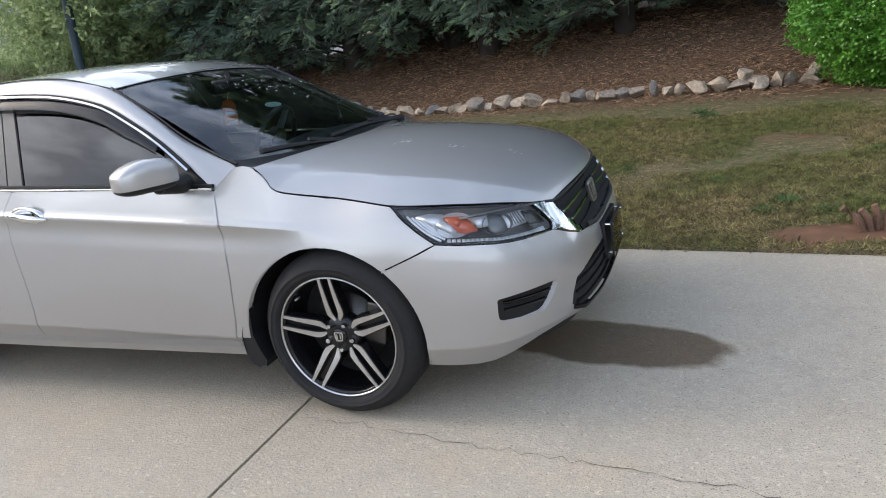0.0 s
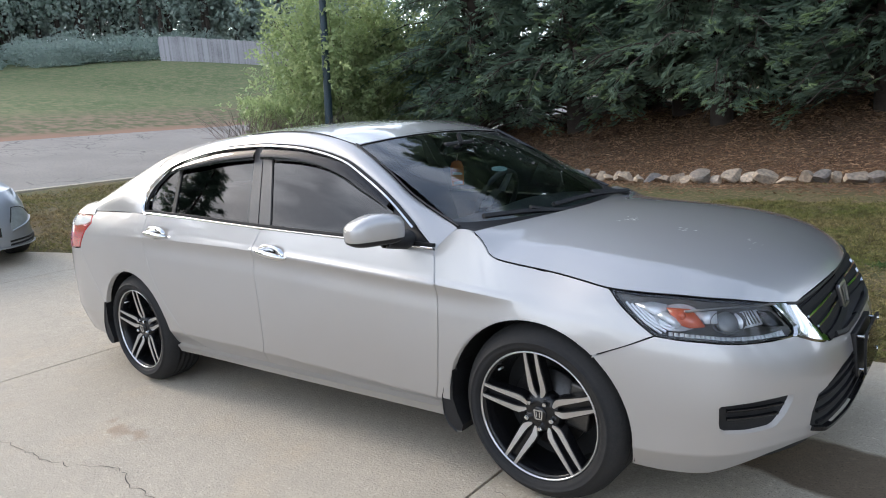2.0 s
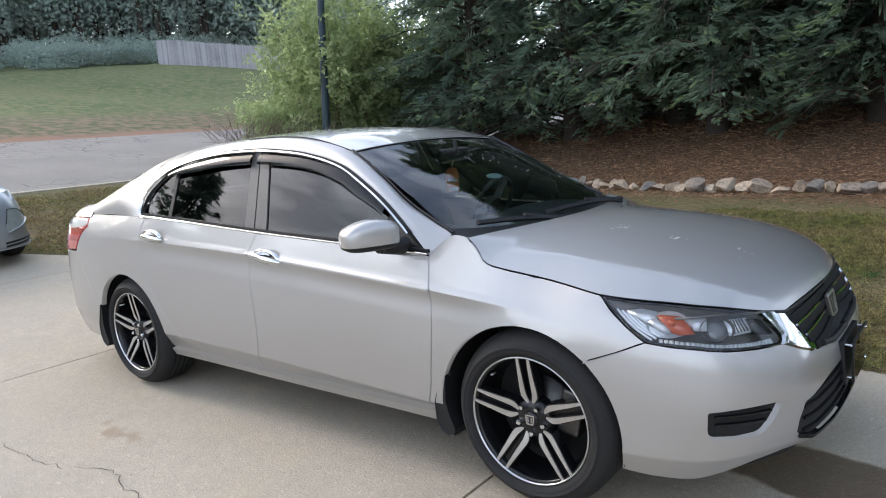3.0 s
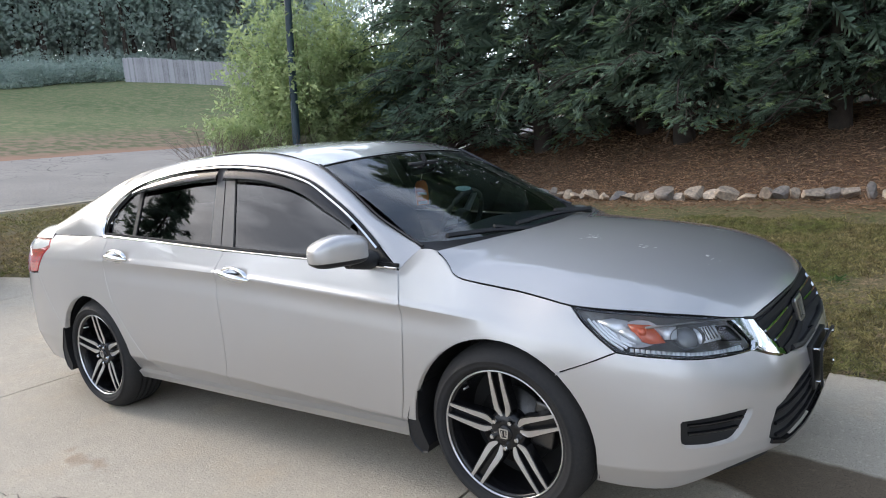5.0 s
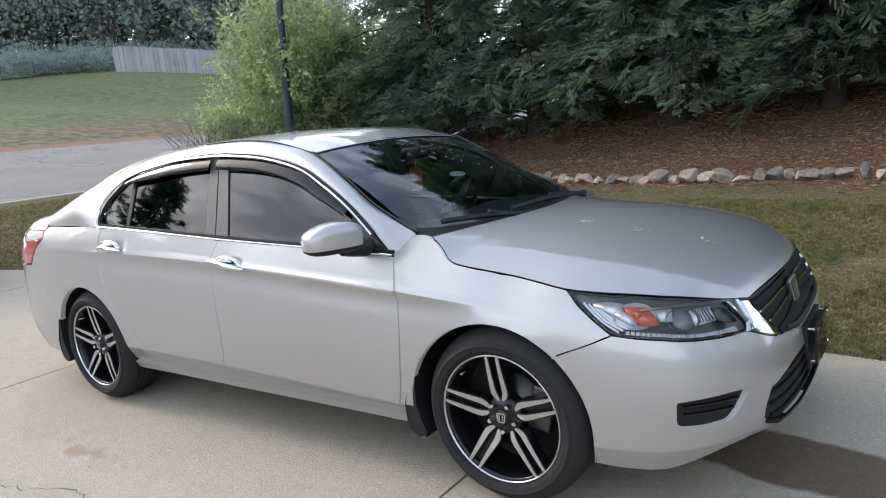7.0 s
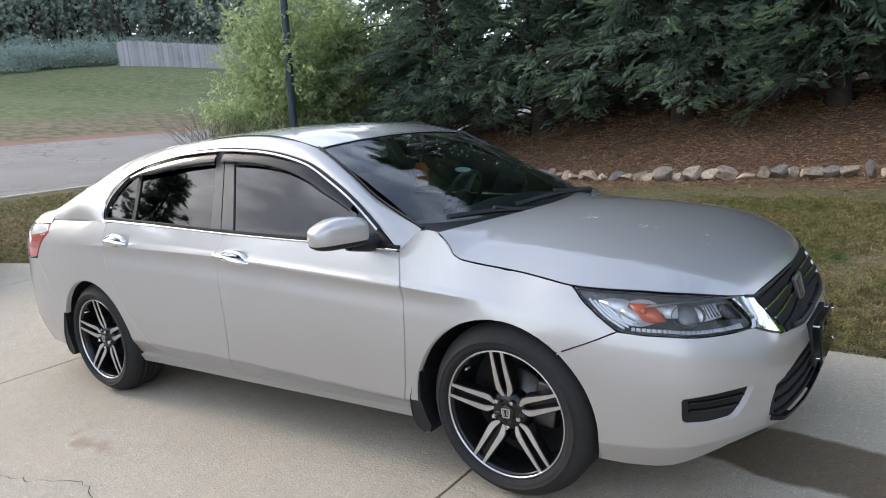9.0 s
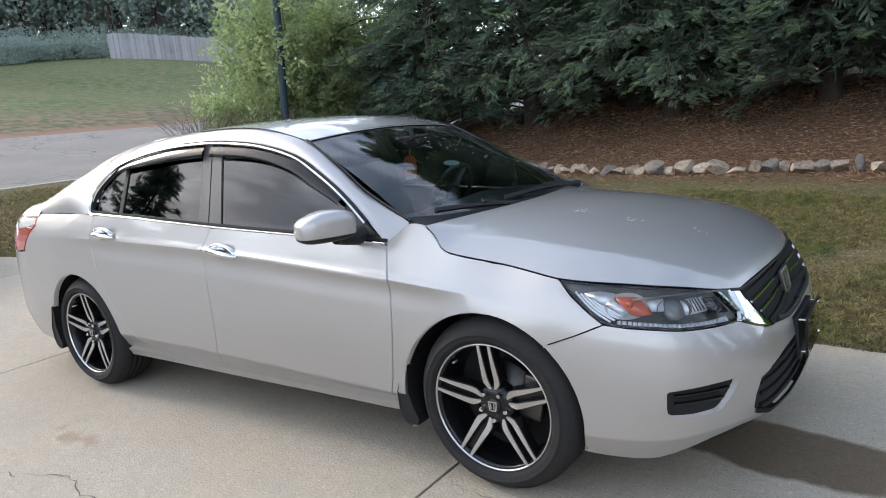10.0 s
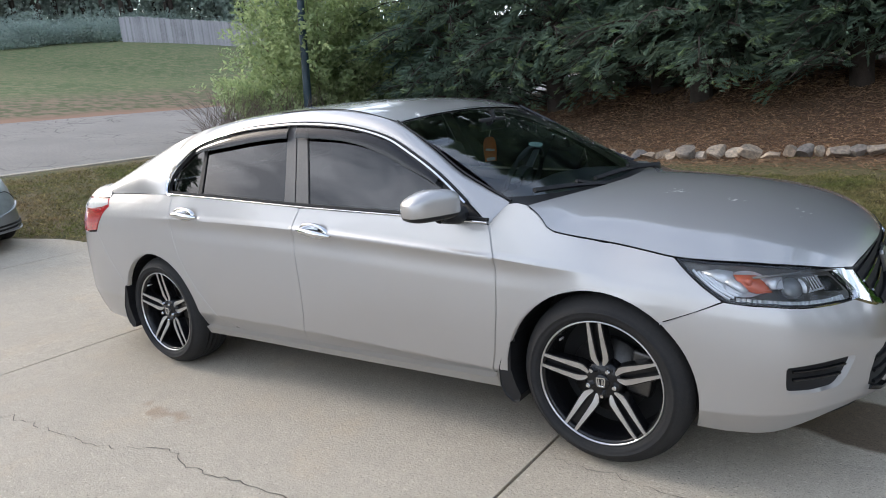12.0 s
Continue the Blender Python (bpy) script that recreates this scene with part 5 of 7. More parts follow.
def build_windows():
    fd, rd = front_doors, rear_doors
    # dark backing frames, panes, pillars, visors and chrome on both sides
    window_f = [(-1.535, 0.972), (-1.640, 1.345), (-1.599, 1.352), (-1.338, 1.320), (-1.100, 1.258), (-0.935, 1.182), (-0.790, 1.098), (-0.752, 1.06), (-0.755, 0.925)]
    window_r = [(-2.395, 1.012), (-2.405, 1.285), (-2.340, 1.314), (-2.071, 1.350), (-1.775, 1.357), (-1.700, 0.974)]
    quarter = [(-2.625, 1.035), (-2.655, 1.07), (-2.655, 1.12), (-2.610, 1.185), (-2.520, 1.250), (-2.430, 1.285), (-2.415, 1.020)]
    tri = [(-0.745, 0.925), (-0.742, 1.065), (-0.614, 0.985), (-0.515, 0.913)]
    panes_f = glass_sheet("window_pane", window_f, TINTED, fd[0], -0.004)
    panes_r = glass_sheet("window_pane", window_r, TINTED, rd[0], -0.004)
    panes_q = glass_sheet("quarter_pane", quarter, TINTED, rd[0], -0.004)
    film_f = glass_sheet("pillar_film", [(-1.530, 0.968), (-1.632, 1.352), (-1.700, 1.358), (-1.618, 0.968)], TRIM_GREY, fd[0], 0.004, 0.012)
    film_r = glass_sheet("pillar_film", [(-1.626, 0.968), (-1.708, 1.359), (-1.770, 1.362), (-1.702, 0.97)], TRIM_GREY, rd[0], 0.004, 0.012)
    bar = glass_sheet("division_bar", [(-2.380, 1.010), (-2.398, 1.292), (-2.424, 1.286), (-2.412, 1.015)], BLACK, rd[0], 0.003, 0.012)
    patch = glass_sheet("mirror_mount", tri, BLACK, fd[0], 0.003, 0.02)
    for group, doors in ((panes_f, fd), (film_f, fd), (patch, fd), (panes_r, rd), (panes_q, rd), (film_r, rd), (bar, rd)):
        for k in (0, 1):
            group[k].parent = doors[k]
    arc = smooth_line([(x, glass_y(x, z), z) for x, z in ARC], 90)
    for k, sgn in ((0, 1), (1, -1)):
        flip = np.array([1, sgn, 1])
        w = np.gradient(arc, axis=0)
        inner = arc + np.array([0, -0.002, 0])
        cen = np.array([-1.65, 0, 1.12])
        inn = unit(np.stack([w[:, 2], np.zeros(90), -w[:, 0]], 1))
        toward = np.sign(((cen - arc) * inn).sum(1))[:, None]
        # chrome round the windows, with a dark line outside it
        p = (arc + np.array([0, -0.021, 0]) + inn * toward * 0.005) * flip
        side = unit(np.stack([w[:, 2], np.zeros(90), -w[:, 0]], 1)) * flip
        ribbon("window_trim", p[:-5], ((-inn * toward + np.array([0, 0.8, 0])) * flip)[:-5], 0.012, 0.008, CHROME, car, "chrome strip round the side windows")
        outer = (arc + np.array([0, -0.014, 0]) - inn * toward * 0.005) * flip
        ribbon("trim_shadow_line", outer[:-5], side[:-5], 0.007, 0.008, BLACK, car)
        q = (inner + inn * toward * 0.016) * flip
        ribbon("window_seal", q, side, 0.022, 0.006, BLACK, car, "black rubber window seal")
        xs = np.linspace(-2.66, -0.495, 60)
        bp = np.array([body(x, top_z(x)) for x in xs]) + np.array([0, -0.004, 0.003])
        ribbon("belt_trim", bp * flip, [(0, -0.3 * sgn, 1)] * 60, 0.009, 0.005, CHROME, car, "chrome strip along the belt line")
        ribbon("belt_seal", (bp + np.array([0, 0.014, 0.010])) * flip, [(0, 0.3 * sgn, 1)] * 60, 0.014, 0.01, BLACK, car)
        # visors
        for a, b, nm in ((-2.47, -1.745, rd), (-1.690, -0.765, fd)):
            xs = np.linspace(a, b, 30)
            top = catmull_many([x for x, _ in ARC[5:]], [z for _, z in ARC[5:]], xs)
            drop = catmull_many((-2.47, -2.2, -1.75, -1.62, -1.3, -1.0, -0.765), (0.045, 0.068, 0.064, 0.064, 0.062, 0.066, 0.040), xs)
            rows = []
            for t in np.linspace(0, 1, 6):
                z = top - 0.006 - drop * t
                y = np.array([glass_y(x, zz) for x, zz in zip(xs, z)]) - 0.008 - 0.022 * math.sin(t * 2.2)
                rows.append(np.stack([xs, y * sgn, z], 1))
            g = np.array(rows)
            surface("window_visor", g if sgn > 0 else g[::-1], SMOKED, nm[k], "smoked rain visor over the window", 0.003)


build_windows()


# ---------------------------------------------------------------- lamps, grille and badge
def place(s, z, depth=0.0):
    """A frame on the skin: x along the car's outline, y inwards, z up."""
    p, n = skin(s, z, -depth)
    p, n = Vector(p[0]), Vector(n[0])
    inw = -n
    up = Vector((0, 0, 1))
    up = (up - inw * up.dot(inw)).normalized()
    alongv = inw.cross(up)
    m = Matrix((alongv, inw, up)).transposed().to_4x4()
    m.translation = p
    return m


def mirrored(m):
    f = Matrix.Diagonal((1, -1, 1, 1))
    return f @ m


def lamp_shape(name, builder, m, material, parent, sgn, label=""):
    bm = builder()
    bmesh.ops.transform(bm, matrix=m, verts=bm.verts)
    if sgn < 0:
        bmesh.ops.transform(bm, matrix=Matrix.Diagonal((1, -1, 1, 1)), verts=bm.verts)
        bmesh.ops.reverse_faces(bm, faces=bm.faces)
    return part(name, bm, material, parent, label, smooth=True)


def bowl(rx, rz, deep, rim=0.004):
    """A reflector bowl opening outwards."""
    def make():
        bm = bmesh.new()
        rows = []
        for t in np.linspace(1, 0.05, 8):
            rows.append([bm.verts.new((rx * t * math.cos(a), deep * (1 - t * t), rz * t * math.sin(a))) for a in np.linspace(0, 2 * math.pi, 25)[:-1]])
        for a, b in zip(rows, rows[1:]):
            for k in range(24):
                bm.faces.new((a[k], b[k], b[(k + 1) % 24], a[(k + 1) % 24]))
        bm.faces.new(rows[-1])
        return bm
    return make


def slab_shape(pts, thick):
    def make():
        bm = bmesh.new()
        a = [bm.verts.new((x, 0, z)) for x, z in pts]
        b = [bm.verts.new((x, thick, z)) for x, z in pts]
        bm.faces.new(a)
        bm.faces.new(b[::-1])
        for k in range(len(a)):
            j = (k + 1) % len(a)
            bm.faces.new((a[k], b[k], b[j], a[j]))
        bmesh.ops.recalc_face_normals(bm, faces=bm.faces)
        return bm
    return make


def ball(r, ry):
    def make():
        bm = bmesh.new()
        bmesh.ops.create_uvsphere(bm, u_segments=20, v_segments=12, radius=r, matrix=Matrix.Diagonal((1, ry, 1, 1)))
        return bm
    return make


LAMP = LAMP_TOP + LAMP_LOW
lenses = panel("headlight", LAMP, CLEAR, car, step=0.02, flange=0.004, gap=0.003, label="clear wraparound headlight with a chrome bowl and amber reflector")
for lens in lenses:
    lens.visible_shadow = False


def build_headlight(parent, sgn):
    flip = np.array([1, sgn, 1])
    v, f, rim = region(shrink(LAMP, 0.003), (), 0.02)
    p, n = skin(v[:, 0], v[:, 1], 0.0)
    deep = np.array([min(0.055, 1.2 * np.linalg.norm(nearest_on([LAMP], q) - q) + 0.012) for q in v])
    q = (p - n * deep[:, None]) * flip
    mesh_object("lamp_housing", q, [tuple(g) if sgn > 0 else tuple(g[::-1]) for g in f], DARK_BEZEL, parent, smooth=True)
    # dark edge all round the lens
    ring = smooth_line(shrink(LAMP, 0.006) + [shrink(LAMP, 0.006)[0]], 80)
    p, n = skin(ring[:, 0], ring[:, 1], -0.004)
    ribbon("lamp_rim", p * flip, unit(np.cross(np.gradient(p, axis=0), n)) * flip, 0.007, 0.004, GLOSS_BLACK, parent)
    # light guides at the rear corner
    for k in range(5):
        pts = np.array([(0.338 + 0.017 * k, 0.782 - 0.003 * k), (0.40 + 0.015 * k, 0.727), (0.462 + 0.014 * k, 0.690 + 0.006 * k)])
        line = smooth_line(pts, 8)
        p, n = skin(line[:, 0], line[:, 1], -0.016 - 0.004 * k)
        ribbon("light_guide", p * flip, n * flip, 0.010, 0.005, FACET, parent)
    # crystal strip along the bottom
    for s in np.linspace(0.49, 0.91, 25):
        z = float(np.interp(s, (0.45, 0.6, 0.7, 0.82, 0.92), (0.688, 0.674, 0.662, 0.655, 0.653)))
        lamp_shape("drl_crystal", slab_shape([(-0.0072, -0.009), (0.0072, -0.009), (0.006, 0.010), (-0.006, 0.010)], 0.012), place(s, z, 0.018), FACET, parent, sgn)
    # chrome facets, amber reflector, projector and a ribbed reflector box in a dark bezel
    def plate(name, pts, depth, material, under, label="", thick=0.008):
        cs, cz = (sum(p[i] for p in pts) / len(pts) for i in (0, 1))
        return lamp_shape(name, slab_shape([(s - cs, z - cz) for s, z in pts], thick), place(cs, cz, depth), material, under, sgn, label)

    plate("chrome_facet", [(0.374, 0.784), (0.425, 0.790), (0.474, 0.779), (0.470, 0.750), (0.440, 0.737)], 0.018, FACET, parent)
    turn = lamp_shape("turn_bowl", bowl(0.070, 0.046, 0.03), place(0.515, 0.738, 0.022), FACET, parent, sgn)
    plate("amber_reflector", [(0.484, 0.772), (0.555, 0.765), (0.576, 0.740), (0.596, 0.704), (0.550, 0.702), (0.515, 0.715), (0.498, 0.740)], 0.018, AMBER, turn, "orange-red amber side reflector")
    plate("chrome_facet", [(0.448, 0.744), (0.470, 0.758), (0.500, 0.738), (0.520, 0.712), (0.495, 0.707)], 0.014, FACET, turn)
    lamp_shape("amber_bulb", ball(0.013, 1.0), place(0.525, 0.742, 0.016), AMBER, turn, sgn)
    plate("chrome_facet", [(0.596, 0.757), (0.654, 0.754), (0.646, 0.712), (0.606, 0.716)], 0.018, FACET, parent)
    low_beam = lamp_shape("projector_bowl", bowl(0.062, 0.040, 0.035), place(0.696, 0.715, 0.016), DARK_BEZEL, parent, sgn)
    lamp_shape("projector_lens", ball(0.041, 0.45), place(0.699, 0.715, 0.032), LENS_GREY, low_beam, sgn, "smoky glass projector lens")
    box_ob = plate("high_beam_box", [(0.752, 0.745), (0.842, 0.738), (0.860, 0.688), (0.748, 0.690)], 0.022, FACET, parent)
    for k in range(5):
        plate("reflector_rib", [(0.766 + 0.014 * k, 0.739), (0.769 + 0.014 * k, 0.739), (0.767 + 0.016 * k, 0.694), (0.763 + 0.016 * k, 0.694)], 0.019, DARK_BEZEL, box_ob, "", 0.003)
    plate("dark_shroud", [(0.852, 0.736), (0.900, 0.728), (0.945, 0.690), (0.940, 0.664), (0.852, 0.684)], 0.020, GLOSS_BLACK, parent)
    plate("lens_strut", [(0.560, 0.768), (0.885, 0.742), (0.884, 0.736), (0.562, 0.760)], 0.012, DARK_BEZEL, parent, "", 0.004)


build_headlight(lenses[0], 1)
build_headlight(lenses[1], -1)

GRILLE = [(1.040, 0.716), (1.20, 0.716), (1.38, 0.720), (S_FRONT, 0.722), (S_FRONT, 0.556), (1.40, 0.560), (1.25, 0.566), (1.130, 0.586), (1.066, 0.650)]
WING = [(0.910, 0.736), (0.975, 0.725), (1.042, 0.714), (1.066, 0.655), (1.110, 0.608), (1.180, 0.568), (1.109, 0.582), (1.02, 0.609), (0.948, 0.635), (0.968, 0.660)]


def build_grille():
    grille = new("grille")
    grille.parent = car
    for sgn in (1, -1):
        flip = np.array([1, sgn, 1])
        v, f, rim = region(GRILLE, (), 0.02)
        p, n = skin(v[:, 0], v[:, 1], -0.002)
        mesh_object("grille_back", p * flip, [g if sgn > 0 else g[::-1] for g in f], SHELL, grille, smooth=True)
        for z, s0 in ((0.690, 1.055), (0.654, 1.075), (0.618, 1.105), (0.588, 1.14)):
            ss = np.linspace(s0, S_FRONT, 18)
            p, n = skin(ss, z + 0.010 * (ss - s0) / (S_FRONT - s0), 0.003)
            ribbon("grille_bar", p * flip, n * flip, 0.012, 0.016, MATT_BLACK, grille)
            if z in (0.654, 0.618):
                ss = np.linspace(s0, 1.40, 14)
                p, n = skin(ss, z + 0.012 + 0.010 * (ss - s0) / (S_FRONT - s0), 0.008)
                ribbon("grille_chrome", p * flip, n * flip, 0.006, 0.005, CHROME, grille, "thin chrome line on a grille bar")
        ss = np.linspace(1.20, S_FRONT, 16)
        p, n = skin(ss, np.interp(ss, (1.20, 1.30, S_FRONT), (0.580, 0.564, 0.558)), 0.002)
        ribbon("grille_frame", p * flip, n * flip, 0.03, 0.012, BLACK, grille)
        ss = np.linspace(0.985, S_FRONT, 20)
        p, n = skin(ss, np.interp(ss, (0.985, 1.06, 1.38, S_FRONT), (0.723, 0.712, 0.716, 0.718)), -0.006)
        ribbon("hood_seal", p * flip, n * flip, 0.03, 0.008, BLACK, grille)
    for ob in panel("chrome_wing", WING, CHROME, grille, lift=0.006, step=0.014, flange=0.02, gap=0.0015, label="bright chrome wing beside the headlight"):
        pass
    badge = new("badge")
    badge.parent = grille
    m = Matrix.Translation((0.828, 0, 0.640)) @ Matrix.Rotation(radians(-12), 4, "Y")
    outline = [(-0.046, -0.040), (0.046, -0.040), (0.056, 0.040), (-0.056, 0.040), (-0.046, -0.040)]
    line = []
    for (a, b), (c, d) in zip(outline, outline[1:]):
        line += [(a + (c - a) * t, b + (d - b) * t) for t in np.linspace(0.06, 0.94, 6)]
    line.append(line[0])
    path = [m @ Vector((0, a, b)) for a, b in line]
    ribbon("badge_ring", path, [m.to_3x3() @ Vector((1, 0, 0))] * len(path), 0.014, 0.008, SATIN, badge)
    for sgn in (-1, 1):
        ribbon("badge_bar", [m @ Vector((0.002, sgn * 0.020, -0.030)), m @ Vector((0.002, sgn * 0.026, 0.032))], [m.to_3x3() @ Vector((1, 0, 0))] * 2, 0.014, 0.010, SATIN, badge)
    # bracket and blank clear plate held by four standoff bolts
    bracket = box("plate_bracket", (0.022, 0.32, 0.165), pose(0.890, 0, 0.455, 0, -3, 0), BLACK, car, 0.006, "black number plate bracket")
    plate = box("plate", (0.004, 0.305, 0.152), pose(0.924, 0, 0.460, 0, -3, 0), ACRYLIC, bracket, 0.0, "clear plate held by chrome bolts")
    for y in (-0.138, 0.138):
        for z in (0.398, 0.522):
            v, f = tube([(0.896, y, z), (0.918, y, z), (0.919, y, z), (0.932, y, z)], [0.005, 0.005, 0.009, 0.009], 10)
            mesh_object("standoff_bolt", v, f, CHROME, bracket)
    rows = smooth_line([(0.926, -0.150, 0.386), (0.926, -0.155, 0.40), (0.926, -0.155, 0.53), (0.926, -0.145, 0.538), (0.926, 0.145, 0.538), (0.926, 0.155, 0.53)], 40)
    ribbon("plate_frame", rows, [(1, 0, 0)] * 40, 0.008, 0.006, BLACK, bracket)


build_grille()


# ---------------------------------------------------------------- mirrors, handles, wipers, antenna
def build_mirror(door, sgn, folded=False):
    root = new("wing_mirror")
    root.parent = door
    bm = bmesh.new()
    bmesh.ops.create_uvsphere(bm, u_segments=40, v_segments=24, radius=1.0)
    ax = Vector((-0.40, -0.916, 0)).normalized()
    fw = Vector((0.916, -0.40, 0))
    hub = Vector((-0.650, -0.972, 1.005))
    if folded:
        ax, fw, hub = Vector((-0.985, -0.17, 0)), Vector((0.17, -0.985, 0)), Vector((-0.80, -0.885, 1.0))
    for v in bm.verts:
        c = v.co
        k = [abs(a) ** e * (1 if a > 0 else -1) for a, e in zip(c, (0.55, 0.62, 0.48))]
        z = 0.070 * k[2] * (1 - 0.42 * max(k[0], 0) ** 1.4 - 0.10 * max(-k[0], 0)) if k[2] > 0 else 0.054 * k[2]
        f = k[1] * 0.075 * (1 - 0.12 * k[0])
        if k[1] < -0.35:
            f = -0.75 * 0.05
        v.co = hub + ax * k[0] * 0.118 + fw * f + Vector((0, 0, z))
    low = [f for f in bm.faces if f.calc_center_median().z < 0.962]
    for v in bm.verts:
        v.co.y *= sgn
    if sgn < 0:
        bmesh.ops.reverse_faces(bm, faces=bm.faces)
    shell = part("mirror_shell", bm, PAINT, root, smooth=True)
    shell.data.materials.append(BLACK)
    for f in shell.data.polygons:
        f.material_index = 1 if f.center.z < 0.977 else 0
    path = [(-0.640, -0.80 * sgn, 0.945), (-0.625, -0.86 * sgn, 0.950), (-0.640, -0.93 * sgn, 0.962)] if not folded else [(-0.66, 0.80, 0.945), (-0.68, 0.84, 0.95), (-0.72, 0.87, 0.96)]
    v, f = tube(smooth_line(path, 8), [0.052, 0.050, 0.048, 0.045, 0.042, 0.040, 0.038, 0.036], 12)
    mesh_object("mirror_arm", [(a[0], a[1], 0.95 + (a[2] - 0.95) * 0.8) for a in v], f, BLACK, root, "black plastic mirror arm", smooth=True)


build_mirror(front_doors[0], 1)
build_mirror(front_doors[1], -1, True)


def build_handle(door, s0, s1, z0, z1, sgn):
    ends, _ = skin([s0, s1], [z0, z1], 0.0)
    t = np.linspace(0, 1, 24)
    line = ends[0] + (ends[1] - ends[0]) * t[:, None]
    around, _ = skin(np.tile(np.linspace(s0, s1, 12), 3), np.concatenate([np.linspace(z0, z1, 12) + d for d in (-0.03, 0.0, 0.03)]), 0.0)
    face = float(around[:, 1].min()) + 0.004
    arch = np.clip(np.sin(t * math.pi), 0, 1)
    line[:, 1] = face - 0.006 - 0.026 * arch ** 0.55
    line[:, 2] -= 0.004 - 0.004 * arch
    tall = 0.010 + 0.021 * arch ** 0.7
    deep = 0.005 + 0.007 * arch
    ring = []
    for k in range(24):
        ring.append([line[k] + np.array([0, -deep[k] * math.cos(a), tall[k] / 2 * math.sin(a)]) for a in np.linspace(0, 2 * math.pi, 17)[:-1]])
    v = np.array(ring).reshape(-1, 3) * np.array([1, sgn, 1])
    f = grid_faces(24, 16, wrap=True)
    f += [tuple(range(16)), tuple(range(len(v) - 1, len(v) - 17, -1))]
    handle = mesh_object("door_handle", v, f, CHROME, door, "chrome pull handle", smooth=True)
    # dished chrome cup behind it, with a raised rim
    mid = (ends[0] + ends[1]) / 2
    slope = (ends[1][2] - ends[0][2]) / (ends[1][0] - ends[0][0])
    rows = []
    for r, out in ((0.0, 0.001), (0.45, 0.0015), (0.75, 0.003), (0.92, 0.0055), (1.0, 0.005), (1.05, -0.012)):
        rows.append([(mid[0] + 0.084 * r * math.cos(a), face - out - 0.004, mid[2] + 0.004 + 0.034 * r * math.sin(a) + slope * 0.084 * r * math.cos(a)) for a in np.linspace(0, 2 * math.pi, 37)[:-1]])
    g = np.array(rows).reshape(-1, 3) * np.array([1, sgn, 1])
    mesh_object("handle_cup", g, grid_faces(6, 36, wrap=True), CHROME, handle, smooth=True)


for k, sgn in ((0, 1), (1, -1)):
    build_handle(front_doors[k], -1.505, -1.285, 0.884, 0.858, sgn)
    build_handle(rear_doors[k], -2.520, -2.290, 0.944, 0.928, sgn)

for x, turned in ((0.0, 93), (-2.775, 90)):
    for side in (-1, 1):
        build_wheel(car, x, side, turned)


def build_wipers():
    for pts in ([(-0.235, -0.16, 0.962), (-0.30, -0.36, 0.985), (-0.38, -0.60, 0.998)], [(-0.205, 0.44, 0.975), (-0.26, 0.14, 0.990), (-0.30, -0.16, 0.985)]):
        line = smooth_line(pts, 14)
        wiper = ribbon("wiper_blade", line + np.array([0, 0, 0.014]), [(1, 0, 0.6)] * 14, 0.016, 0.012, BLACK, car, "black wiper blade resting on the cowl")
        arm = smooth_line([pts[0], (pts[0][0] - 0.04, (pts[0][1] + pts[1][1]) / 2, pts[0][2] + 0.03), (pts[1][0], pts[1][1], pts[1][2] + 0.03)], 8)
        ribbon("wiper_arm", arm, [(1, 0, 0.5)] * 8, 0.014, 0.010, BLACK, wiper)


build_wipers()


